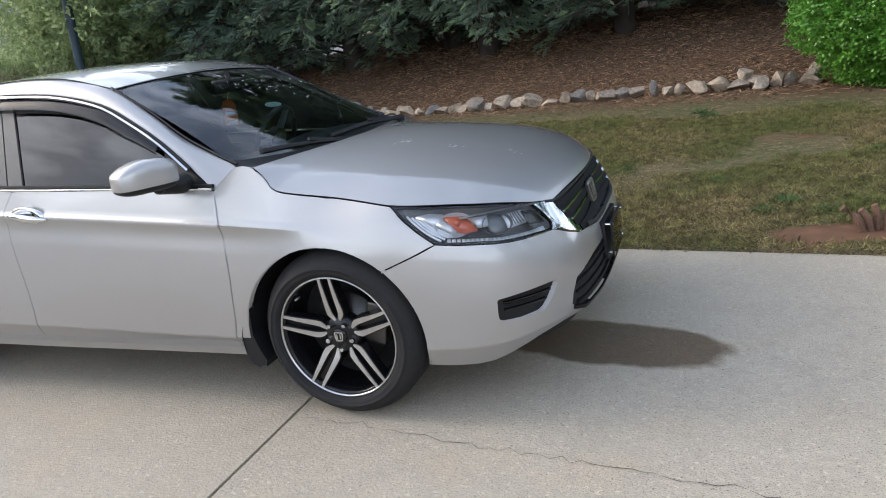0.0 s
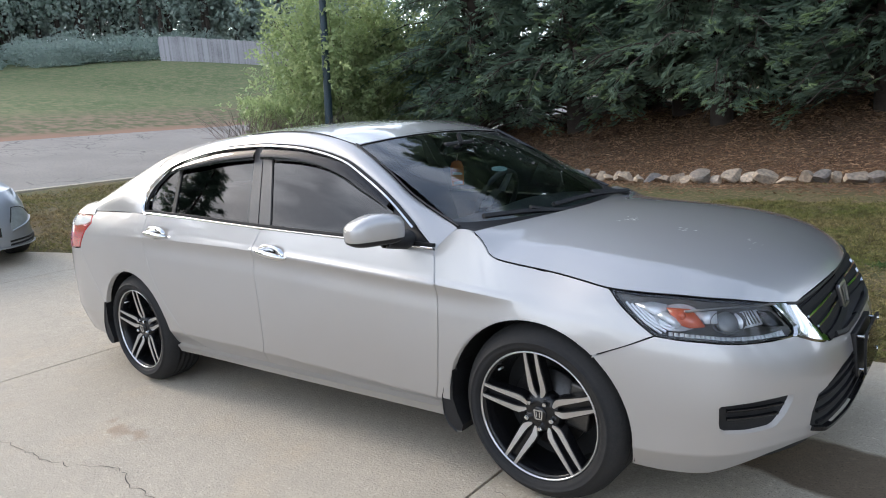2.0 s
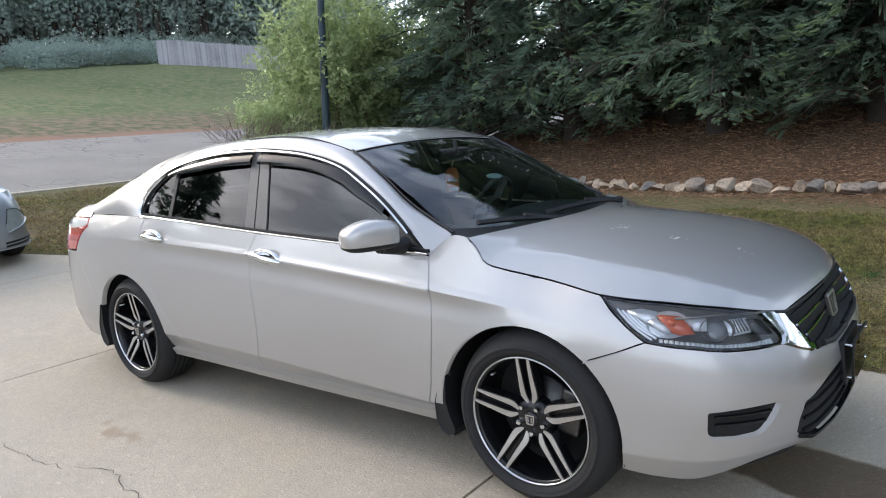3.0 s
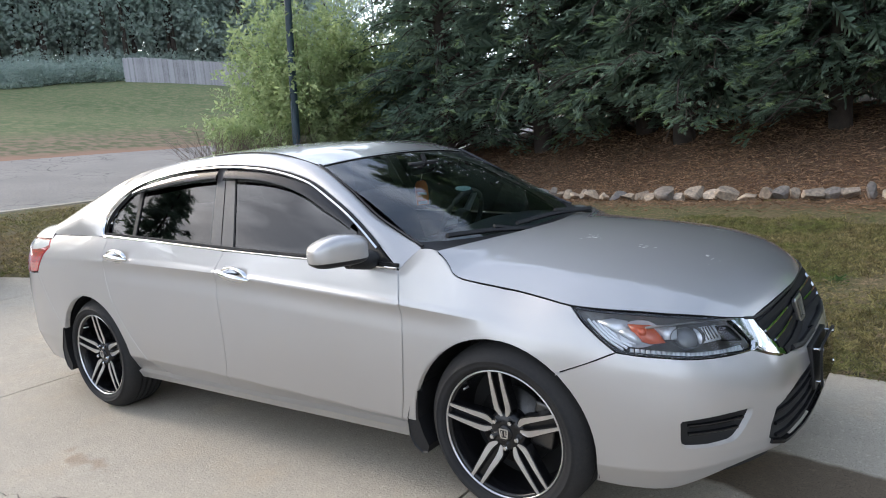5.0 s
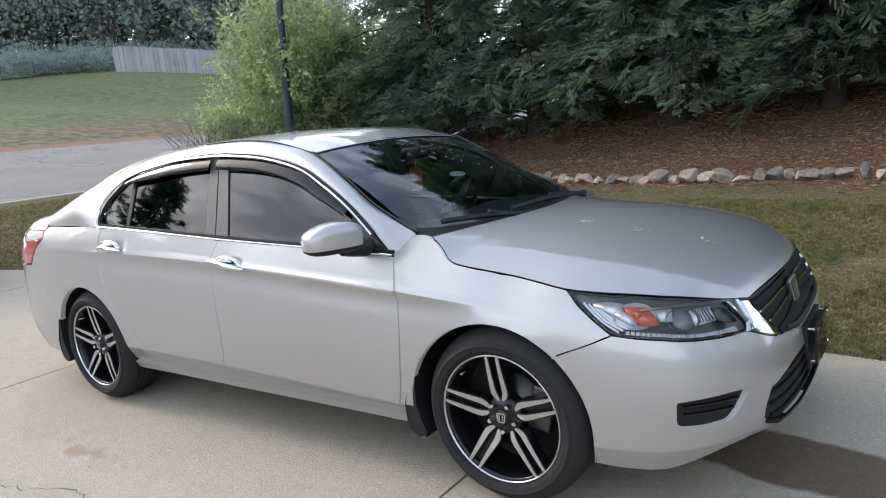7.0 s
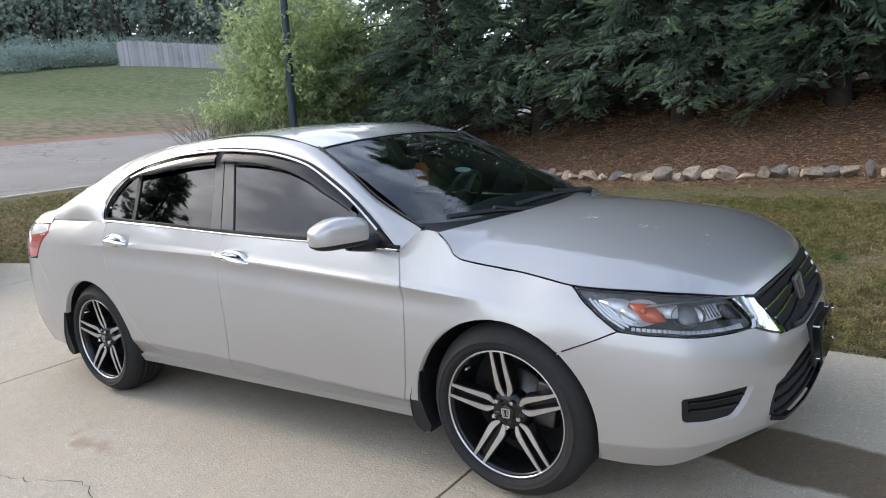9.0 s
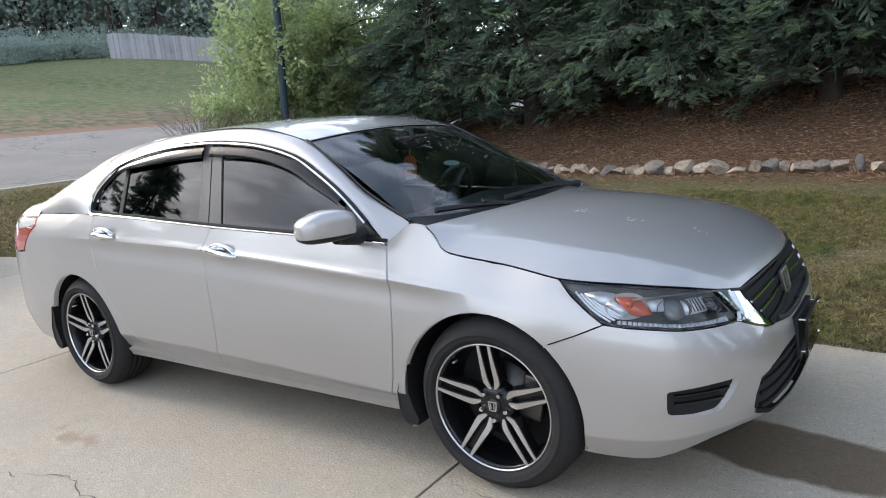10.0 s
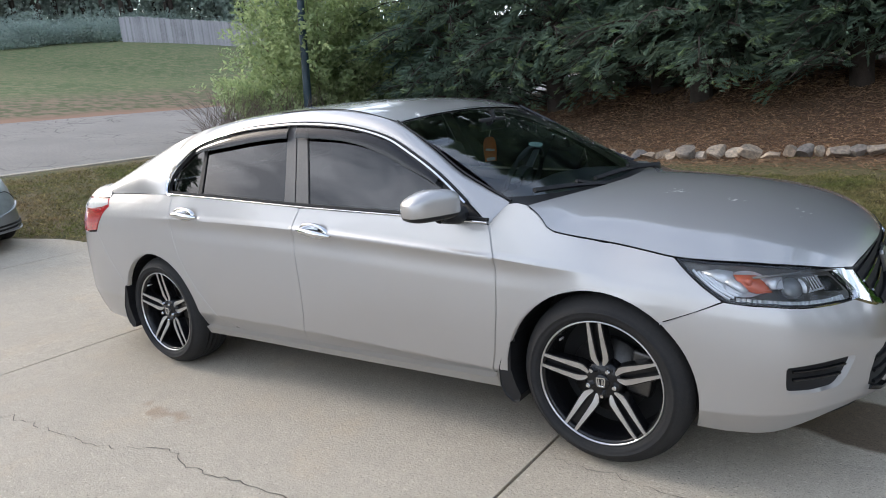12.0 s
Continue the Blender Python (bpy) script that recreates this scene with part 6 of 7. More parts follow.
# ---------------------------------------------------------------- inside the car
def build_cabin():
    rows = []
    for t in np.linspace(0, 1, 8):
        rows.append([(-0.30 - 0.62 * t, 0.70 * w, 0.905 + 0.02 * math.sin(t * 3) + 0.02 * math.exp(-((w - 0.5) / 0.3) ** 2) * math.sin(t * 3.1) - (0.16 * max(0, t - 0.8) / 0.2)) for w in np.linspace(-1, 1, 21)])
    surface("dashboard", np.array(rows), DASH, car, "dark soft dashboard", 0.03)
    box("cabin_floor", (2.7, 1.4, 0.02), pose(-1.75, 0, 0.34), SHELL, car)
    for x, y, w, h in ((-1.40, -0.36, 0.50, 0.64), (-1.40, 0.36, 0.50, 0.64), (-2.40, 0.0, 1.25, 0.58)):
        seat = new("seat")
        seat.parent = car
        box("cushion", (0.50, w, 0.16), pose(x + 0.22, y, 0.50, 0, -6, 0), CLOTH, seat, 0.05)
        box("backrest", (0.15, w, h), pose(x - 0.10, y, 0.84, 0, -18, 0), CLOTH, seat, 0.05)
        for yy in ((y,) if w < 1 else (-0.35, 0.35)):
            box("headrest", (0.10, 0.26, 0.18), pose(x - 0.21, yy, 1.235, 0, -10, 0), CLOTH, seat, 0.04)
    wheel = new("steering_wheel")
    wheel.parent = car
    m = Matrix.Translation((-0.97, 0.37, 0.945)) @ Matrix.Rotation(radians(-66), 4, "Y")
    v, f = tube([m @ Vector((0.185 * math.cos(a), 0.185 * math.sin(a), 0)) for a in np.linspace(0, 2 * math.pi, 33)], 0.015, 8)
    mesh_object("steering_rim", v, f, DASH, wheel, smooth=True)
    for a in (0.3, 2.84, 4.71):
        v, f = tube([m @ Vector((0.03 * math.cos(a), 0.03 * math.sin(a), 0)), m @ Vector((0.18 * math.cos(a), 0.18 * math.sin(a), 0))], [0.022, 0.016], 6)
        mesh_object("steering_spoke", v, f, HOUSING, wheel)
    v, f = tube([m @ Vector((0, 0, -0.02)), m @ Vector((0, 0, 0.03)), m @ Vector((0, 0, 0.035))], [0.07, 0.065, 0.02], 16)
    mesh_object("steering_hub", v, f, DASH, wheel, smooth=True)
    mirror = box("rear_view_mirror", (0.03, 0.24, 0.065), pose(-0.93, 0.0, 1.275, 0, 12, 0), BLACK, car, 0.012)
    v, f = tube([(-0.915, 0, 1.30), (-0.93, 0, 1.345)], [0.012, 0.012], 8)
    mesh_object("mirror_stalk", v, f, BLACK, mirror)


build_cabin()
ring = [(-0.647 + 0.052 * math.cos(a) * 0.45 - 0.006, -0.054 + 0.060 * math.sin(a), 1.174 - 0.052 * math.cos(a) * 0.22 - 0.012) for a in np.linspace(0, 2 * math.pi, 25)[:-1]]
mesh_object("windshield_sticker", ring, [tuple(range(24))], TEAL, windshield, "pale teal oval sticker inside the windshield")



def glass_specks():
    """Dried droplets, mostly towards the far upper part of the windshield."""
    rng = random.Random(21)
    for k in range(90):
        w = min(0.92, max(-0.75, rng.gauss(0.45, 0.28)))
        t = min(0.92, max(0.06, rng.gauss(0.34, 0.2)))
        a = np.array((-1.098 + 0.022 * (1 - w * w), 0.580 * w, 1.334 + 0.028 * (1 - w * w)))
        b = np.array((-0.448 + 0.205 * (1 - abs(w) ** 2.2), 0.694 * w, 0.980 - 0.022 * (1 - w ** 4)))
        c = a * (1 - t) + b * t + np.array((0.35, 0, 1.0)) * 0.018 * math.sin(t * math.pi) + np.array((0.0015, 0, 0.003))
        u, v2 = (b - a) / np.linalg.norm(b - a), np.array((0, 1.0, 0))
        r = rng.uniform(0.0012, 0.0042)
        yield [tuple(c + u * r * rng.uniform(0.7, 2.2) * math.cos(q) + v2 * r * rng.uniform(0.6, 1.2) * math.sin(q)) for q in np.linspace(0, 5.2, 6)], [tuple(range(6))]


v, f = joined(list(glass_specks()))
tagged(mesh_object("droplet_specks", v, f, DROPPING, windshield, "dried pale droplets on the windshield"), kind="stuff")

freshener = tagged(new("hanging_card"), "orange bottle-shaped card hanging from the car mirror", "air freshener")
outline = [(-0.026, -0.065), (0.026, -0.065), (0.030, -0.02), (0.030, 0.03), (0.022, 0.055), (0.010, 0.062), (-0.010, 0.062), (-0.022, 0.055), (-0.030, 0.03), (-0.030, -0.02)]
m = Matrix.Translation((-0.955, 0.0, 1.145)) @ Matrix.Rotation(radians(48), 4, "Z")
v = [m @ Vector((a * 1.15, -0.002, b)) for a, b in outline] + [m @ Vector((a * 1.15, 0.002, b)) for a, b in outline]
mesh_object("card", v, [tuple(range(10)), tuple(range(19, 9, -1))] + [(i, i + 10, (i + 1) % 10 + 10, (i + 1) % 10) for i in range(10)], ORANGE, freshener)
v = [m @ Vector((a, -0.0045, b)) for a, b in ((-0.024, -0.062), (0.024, -0.062), (0.024, -0.045), (-0.024, -0.045))]
mesh_object("pale_band", v, [(0, 1, 2, 3)], PALE, freshener)
v = [m @ Vector((a, -0.0045, b)) for a, b in ((-0.024, -0.008), (0.024, -0.014), (0.024, -0.002), (-0.024, 0.004))]
mesh_object("text_bar", v, [(0, 1, 2, 3)], PALE, freshener)
v, f = tube([m @ Vector((0, 0, 0.06)), (-0.935, 0.0, 1.262)], 0.0015, 5)
mesh_object("cord", v, f, PALE, freshener)

# ---------------------------------------------------------------- the second car, behind on the driveway
def build_second_car():
    root = tagged(new("car"), "grey-silver sedan with hazy headlights parked behind on the driveway", "car")
    plan_pts = smooth_line([(0.90, 0.0), (0.885, 0.25), (0.84, 0.48), (0.74, 0.68), (0.56, 0.80), (0.30, 0.86), (-0.2, 0.888), (-1.4, 0.893), (-2.6, 0.885), (-3.3, 0.85), (-3.72, 0.70), (-3.86, 0.40), (-3.90, 0.0)], 70)
    tang = np.gradient(plan_pts, axis=0)
    inw = unit(np.stack([-tang[:, 1], tang[:, 0]], 1))
    inw[(inw * (np.array([[-1.4, 0.0]]) - plan_pts)).sum(1) < 0] *= -1
    zs = [0.235, 0.255, 0.29, 0.36, 0.46, 0.55, 0.63, 0.70, 0.80, 0.88]
    side_d = [0.05, 0.03, 0.005, 0.0, 0.0, 0.004, 0.008, 0.015, 0.05, 0.11]
    nose_d = [0.03, 0.005, -0.01, -0.005, 0.01, 0.03, 0.06, 0.09, 0.16, 0.24]

    def at(i, z, lift=0.0):
        x, y = (np.interp(i, np.arange(70), plan_pts[:, k]) for k in (0, 1))
        nx, ny = (np.interp(i, np.arange(70), inw[:, k]) for k in (0, 1))
        w = smooth01(0.1, 0.75, x)
        d = np.interp(z, zs, side_d) * (1 - w) + np.interp(z, zs, nose_d) * w
        return np.array([x + nx * (d - lift), y + ny * (d - lift), z])

    for sgn in (1, -1):
        rows = [[at(i, z) * np.array([1, sgn, 1]) for i in range(70)] for z in zs]
        g = np.array(rows)
        keep = []
        a = g.reshape(-1, 3)
        for f in grid_faces(len(zs), 70, flip=sgn > 0):
            c = a[list(f)].mean(0)
            if min(math.hypot(c[0], c[2] - 0.32), math.hypot(c[0] + 2.85, c[2] - 0.32)) > 0.35:
                keep.append(f)
        mesh_object("body_side", a, keep, PAINT_GREY, root, smooth=True)
        # hazy headlight, chrome line below it, slats in the bumper
        rows = []
        us = np.linspace(5.6, 11.0, 16)
        lows = np.interp(us, (5.6, 11.0), (0.455, 0.560))
        tops = np.interp(us, (5.6, 6.7, 8.6, 10.0, 11.0), (0.545, 0.705, 0.700, 0.655, 0.585))
        for u, lo, hi in zip(us, lows, tops):
            rows.append([at(u, lo + (hi - lo) * k / 6, 0.008) * np.array([1, sgn, 1]) for k in range(7)])
        g = np.array(rows)
        lamp = surface("headlight", g if sgn > 0 else g[::-1], HAZY, root, "hazy clear headlight", 0.01)
        line = np.array([at(u, z - 0.012, 0.012) * np.array([1, sgn, 1]) for u, z in zip(us, lows)])
        ribbon("lamp_edge", line, [(0, 0, 1)] * len(line), 0.022, 0.010, PAINT_GREY, lamp)
        line = np.array([at(u, z, 0.010) * np.array([1, sgn, 1]) for u, z in zip(us, tops)])
        ribbon("lamp_gap", line, [(0, 0, 1)] * len(line), 0.008, 0.006, BLACK, lamp)
        for z in (0.285, 0.325):
            line = np.array([at(u, z + 0.022 * (u - 5) / 6, 0.004) * np.array([1, sgn, 1]) for u in np.linspace(5, 11.5, 20)])
            ribbon("bumper_slot", line, [(0, 0, 1)] * len(line), 0.022, 0.008, BLACK, root)
        line = np.array([at(i, 0.258, 0.020) * np.array([1, sgn, 1]) for i in range(2, 14)])
        ribbon("bumper_ledge", line, [(0, 0, 1)] * len(line), 0.016, 0.014, PAINT_GREY, root)
        for z, tall in ((0.60, 0.07), (0.45, 0.10)):
            line = np.array([at(i, z, 0.008) * np.array([1, sgn, 1]) for i in range(0, 5)])
            ribbon("grille_mesh", line, [(0, 0, 1)] * 5, tall, 0.008, BLACK, root)
            for dz in (-tall / 2, tall / 2):
                ribbon("grille_trim", line + np.array([0.004, 0, dz]), [(0, 0, 1)] * 5, 0.014, 0.012, CHROME, root)
        for x in (0.0, -2.85):
            w = new("wheel")
            w.parent = root
            w.location, w.rotation_euler = (x, 0.88 * sgn, 0.32), (0, 0, math.pi if sgn > 0 else 0)
            lathe("tyre", [(0.20, 0.01), (0.24, -0.006), (0.29, -0.006), (0.315, 0.02), (0.32, 0.05), (0.32, 0.17), (0.31, 0.20), (0.24, 0.215)], (0, 0, 0), RUBBER, w, 48)
            lathe("rim", [(0.0, 0.03), (0.06, 0.025), (0.17, 0.035), (0.20, 0.012), (0.215, 0.004)], (0, 0, 0), SATIN, w, 40)
    # hood, windows and roof as one sweep of cross sections
    def sweep(name, stations, material, thick=0.01):
        rows = []
        for x, half, ze, zc in stations:
            rows.append([(x + (0.10 * (1 - w * w) if x > 0.4 else 0.04 * (1 - w * w)), half * w, ze + (zc - ze) * (1 - abs(w) ** 2.4)) for w in np.linspace(-1, 1, 17)])
        return surface(name, np.array(rows)[::-1], material, root, thick=thick)
    sweep("hood", [(0.60, 0.60, 0.745, 0.80), (0.50, 0.70, 0.80, 0.87), (0.25, 0.76, 0.865, 0.945), (-0.1, 0.79, 0.90, 0.99), (-0.42, 0.80, 0.93, 1.015)], PAINT_GREY)
    sweep("windshield", [(-0.40, 0.76, 0.93, 1.01), (-0.75, 0.70, 1.15, 1.21), (-1.08, 0.63, 1.36, 1.42)], TINTED)
    sweep("roof", [(-1.07, 0.63, 1.36, 1.425), (-1.6, 0.61, 1.41, 1.465), (-2.3, 0.61, 1.38, 1.44), (-2.6, 0.61, 1.34, 1.40)], PAINT_GREY)
    sweep("rear_window", [(-2.58, 0.61, 1.34, 1.40), (-3.25, 0.66, 1.05, 1.09)], TINTED)
    sweep("trunk_lid", [(-3.22, 0.70, 1.03, 1.08), (-3.75, 0.66, 0.98, 1.04)], PAINT_GREY)
    for sgn in (1, -1):
        rows = []
        for t in np.linspace(0, 1, 16):
            x = -0.40 - 2.85 * t
            top = np.interp(x, (-3.25, -2.6, -1.6, -1.07, -0.40), (1.06, 1.35, 1.41, 1.36, 0.94))
            yy = np.interp(x, (-3.25, -2.6, -1.07, -0.40), (0.66, 0.61, 0.63, 0.77))
            rows.append([(x, sgn * (0.80 + (yy - 0.80) * k / 4), 0.88 + (top - 0.88) * k / 4) for k in range(5)])
        g = np.array(rows)
        surface("side_glass", g if sgn > 0 else g[::-1], TINTED, root, thick=0.01)
    mesh_object("underbody", [(0.7, -0.6, 0.26), (0.7, 0.6, 0.26), (-3.6, 0.6, 0.26), (-3.6, -0.6, 0.26)], [(0, 1, 2, 3)], SHELL, root)
    x = -8.72
    slope = math.atan2(along(x - 2.85) - along(x), 2.85)
    root.matrix_basis = Matrix.Translation((x, -0.17, along(x))) @ Matrix.Rotation(slope, 4, "Y")


build_second_car()

# ---------------------------------------------------------------- plants
def spray_mesh(name, base, way, up, length, template, material, parent=None, label=""):
    """Many copies of one small twig of leaves, each an island: template rows are (along, across, out) in twig lengths."""
    t = np.asarray(template, float)
    y = unit(np.asarray(way, float))
    z = np.asarray(up, float)
    z = unit(z - y * (z * y).sum(1)[:, None])
    x = np.cross(y, z)
    ln = np.asarray(length, float)[:, None, None]
    v = np.asarray(base, float)[:, None] + ln * (t[None, :, 0:1] * y[:, None] + t[None, :, 1:2] * x[:, None] + t[None, :, 2:3] * z[:, None])
    quads = np.asarray(TWIG_QUADS[len(t)], np.int32)
    ids = (np.arange(len(v), dtype=np.int32)[:, None, None] * len(t) + quads[None]).ravel()
    me = bpy.data.meshes.new(name)
    me.vertices.add(v.shape[0] * v.shape[1])
    me.vertices.foreach_set("co", v.astype(np.float32).ravel())
    me.loops.add(len(ids))
    me.loops.foreach_set("vertex_index", ids)
    me.polygons.add(len(ids) // 4)
    me.polygons.foreach_set("loop_start", np.arange(0, len(ids), 4, dtype=np.int32))
    me.update(calc_edges=True)
    me.materials.append(material)
    ob = new(name, me)
    if parent:
        ob.parent = parent
    if label:
        tagged(ob, label)
    return ob


TWIG_QUADS = {}


def feather(n, reach, slant):
    """A flat cedar spray: a spine with tapered leaflets on both sides and one at its end."""
    pts, quads = [], []
    for i in range(n + 1):
        pts.append((0.8 * i / n, 0.0, -0.10 * (i / n) ** 2))
    for i in range(n):
        for sgn in (-1, 1):
            k = i / (n - 1)
            out = reach * (0.45 + 0.75 * k) if k < 0.5 else reach * (0.825 - 0.95 * (k - 0.5))
            j = 0.8 * (i + 0.5 + 0.22 * sgn) / n
            a = len(pts)
            pts += [(j + slant * out + 0.05, sgn * out, -0.10 * k * k - 0.25 * out), (j + slant * out - 0.03, sgn * out * 0.92, -0.10 * k * k - 0.22 * out)]
            quads.append((i, i + 1, a, a + 1))
    a = len(pts)
    pts += [(1.0, 0.03, -0.16), (1.0, -0.03, -0.16), (0.8, 0.04, -0.10)]
    quads.append((n, a + 2, a, a + 1))
    TWIG_QUADS[len(pts)] = quads
    return pts


def leafy(n, size):
    """A twig with pointed broad leaves turned different ways."""
    rng = random.Random(n)
    pts, quads = [(0.85 * i / n, 0.0, 0.04 * math.sin(2.2 * i)) for i in range(n + 1)], []
    for i in range(n + 1):
        turn = 2.4 * i
        side = Vector((0.55, math.cos(turn), 0.8 * math.sin(turn))).normalized()
        flat = Vector((rng.uniform(-0.6, 0.6), -math.sin(turn), math.cos(turn)))
        flat = (flat - side * flat.dot(side)).normalized()
        root, ln = Vector(pts[i]), size * rng.uniform(0.75, 1.2)
        a = len(pts)
        pts += [tuple(root + side * ln * 0.45 + flat * ln * 0.25), tuple(root + side * ln), tuple(root + side * ln * 0.45 - flat * ln * 0.25)]
        quads.append((i, a, a + 1, a + 2))
    for i in range(n):
        a = len(pts)
        pts += [(pts[i][0], 0.012, pts[i][2]), (pts[i + 1][0], 0.012, pts[i + 1][2])]
        quads.append((i, i + 1, a + 1, a))
    TWIG_QUADS[len(pts)] = quads
    return pts


FEATHER = feather(4, 0.36, 0.85)
LEAFY = leafy(5, 0.42)


def build_conifer(seed, height, radius, density=1.0, first=0.28):
    """A cedar with low, drooping, overlapping limbs: trunk, limbs and a crown of feathery sprays."""
    rng = np.random.default_rng(seed)
    root = new("cedar_tree")
    bend = rng.normal(0, 0.12, (2,))
    path = [(bend[0] * t * t, bend[1] * t * t, -0.3 + (height + 0.3) * t) for t in np.linspace(0, 1, 8)]
    v, f = tube(path, [0.21 * (1 - t) + 0.02 for t in np.linspace(0, 1, 8)], 9)
    mesh_object("trunk", v, f, BARK, root, smooth=True)
    limbs, base, way, up, length, tips = [], [], [], [], [], []
    z = first
    while z < height - 0.3:
        low = z < 4.6
        t = z / height
        reach = radius * min(1.0, 0.74 + 0.9 * t if t < 0.22 else 1.18 * (1 - t) ** 0.75)
        for k in range(3):
            a = rng.uniform(0, 2 * math.pi)
            r = reach * rng.uniform(0.70, 1.14)
            drop = rng.uniform(0.10, 0.36) * r if low else -0.10 * r
            d = np.array([math.cos(a), math.sin(a), 0.0])
            pts = [np.array([0, 0, z]) + d * r * s + np.array([0, 0, 0.20 * r * math.sin(s * 2.2) - drop * s * s]) for s in np.linspace(0.03, 1, 6)]
            if low:
                limbs.append(tube(pts, [0.035 * (1 - s) + 0.006 for s in np.linspace(0, 1, 6)], 4))
                for q in range(7):
                    g = pts[rng.integers(1, 5)]
                    e = g + d * rng.uniform(0.1, 0.4) + rng.normal(0, 0.22, 3) + np.array([0, 0, -0.1])
                    limbs.append(tube([g, (g + e) / 2 + rng.normal(0, 0.02, 3), e], [0.009, 0.006, 0.003], 3))
            # side shoots, each a bough of sprays that hang together
            lat = np.array([-d[1], d[0], 0.0])
            c = np.array(pts)
            for b in range(8 if low else 4):
                s = rng.uniform(0.30, 1.0)
                at = np.array([np.interp(s, np.linspace(0.03, 1, 6), c[:, i]) for i in range(3)])
                sgn = rng.choice((-1, 1))
                wide = (0.25 + 0.6 * (1 - abs(s - 0.55))) * 0.30 * r
                bd = d * rng.uniform(0.5, 1.1) + lat * sgn * rng.uniform(0.1, 1.0) + np.array([0, 0, rng.uniform(-0.30, 0.10)])
                bd = bd / np.linalg.norm(bd)
                bl = wide * rng.uniform(0.6, 1.3)
                count = max(3, int((12 if low else 6) * density))
                u = rng.uniform(0.0, 1.0, count)
                p = at + bd * (bl * u)[:, None] + rng.normal(0, 0.05, (count, 3)) + np.array([0, 0, -0.10]) * (u ** 2)[:, None] * bl
                bs = np.cross(bd, (0, 0, 1.0))
                w = bd * 0.9 + bs * rng.normal(0, 0.55, count)[:, None] + np.stack([rng.normal(0, .15, count), rng.normal(0, .15, count), rng.uniform(-0.40, 0.22, count)], 1)
                n = np.array([0, 0, 0.75]) + d * 0.55 + rng.normal(0, 0.28, (count, 3))
                base.append(p)
                way.append(w)
                up.append(n)
                length.append(rng.uniform(0.11, 0.22, count) * (1.0 if low else 2.8))
                tips.append(np.full(count, s > 0.80) & (u > 0.45) & (rng.random(count) < 0.6))
        z += (rng.uniform(0.10, 0.16) if z < 1.8 else rng.uniform(0.15, 0.22)) if low else rng.uniform(0.2, 0.3)
    # older, larger sprays close the inside of the crown
    count = 1300
    zz = first + 0.6 + (height - first - 1.2) * rng.random(count) ** 1.3
    rr = radius * np.minimum(1.0, 1.18 * (1 - zz / height) ** 0.75) * rng.uniform(0.08, 0.5, count)
    aa = rng.uniform(0, 2 * math.pi, count)
    ray = np.stack([np.cos(aa), np.sin(aa), rng.uniform(-0.7, 0.2, count)], 1)
    spray_mesh("inner_sprays", np.stack([rr * np.cos(aa), rr * np.sin(aa), zz], 1), ray + rng.normal(0, 0.3, (count, 3)), rng.normal(0, 0.5, (count, 3)) + np.array([0, 0, 0.6]), rng.uniform(0.40, 0.80, count), FEATHER, CEDAR, root)
    v, f = joined(limbs)
    mesh_object("branchwork", v, f, BARK, root)
    base, way, up, length, tips = (np.concatenate(a) for a in (base, way, up, length, tips))
    spray_mesh("crown", base[~tips], way[~tips], up[~tips], length[~tips], FEATHER, CEDAR, root)
    spray_mesh("young_growth", base[tips], way[tips], up[tips], length[tips], FEATHER, CEDAR_TIPS, root, "lighter green young sprays")
    return tagged(root, "dark green cedar with low drooping limbs on a mulched bank", "tree", "cedars along the bank")


def on_ground(x, y, turn=0.0, s=1.0):
    return Matrix.Translation((x, y, ground_height(x, y))) @ Matrix.Rotation(turn, 4, "Z") @ Matrix.Diagonal((s, s, s, 1))


def place_copy(ob, x, y, turn, s):
    c = copy_thing(ob, Matrix.Identity(4))
    c.matrix_basis = on_ground(x, y, turn, s)
    return c


cedars = [build_conifer(11, 11.9, 3.4), build_conifer(23, 12.5, 3.6), build_conifer(37, 11.6, 3.3)]
spots = [(-9.4, 12.3, 0.2, 0.92), (-6.9, 12.8, 1.9, 1.06), (-4.4, 13.2, 4.0, 1.14), (-1.7, 12.6, 2.6, 1.12), (0.9, 12.9, 5.2, 1.08), (3.4, 12.4, 0.9, 1.0),
         (6.0, 12.6, 3.3, 1.05), (-11.2, 14.4, 3.0, 0.55), (-0.3, 11.6, 3.9, 0.9), (4.8, 11.5, 2.9, 0.9), (-3.2, 12.0, 1.4, 1.02), (-5.6, 14.6, 1.1, 1.10), (-2.9, 14.8, 2.2, 1.12), (2.2, 11.9, 0.2, 0.9)]
for i, (x, y, a, s) in enumerate(spots):
    if i < 3:
        cedars[i].matrix_basis = on_ground(x, y, a, s)
    else:
        place_copy(cedars[i % 3], x, y, a, s)


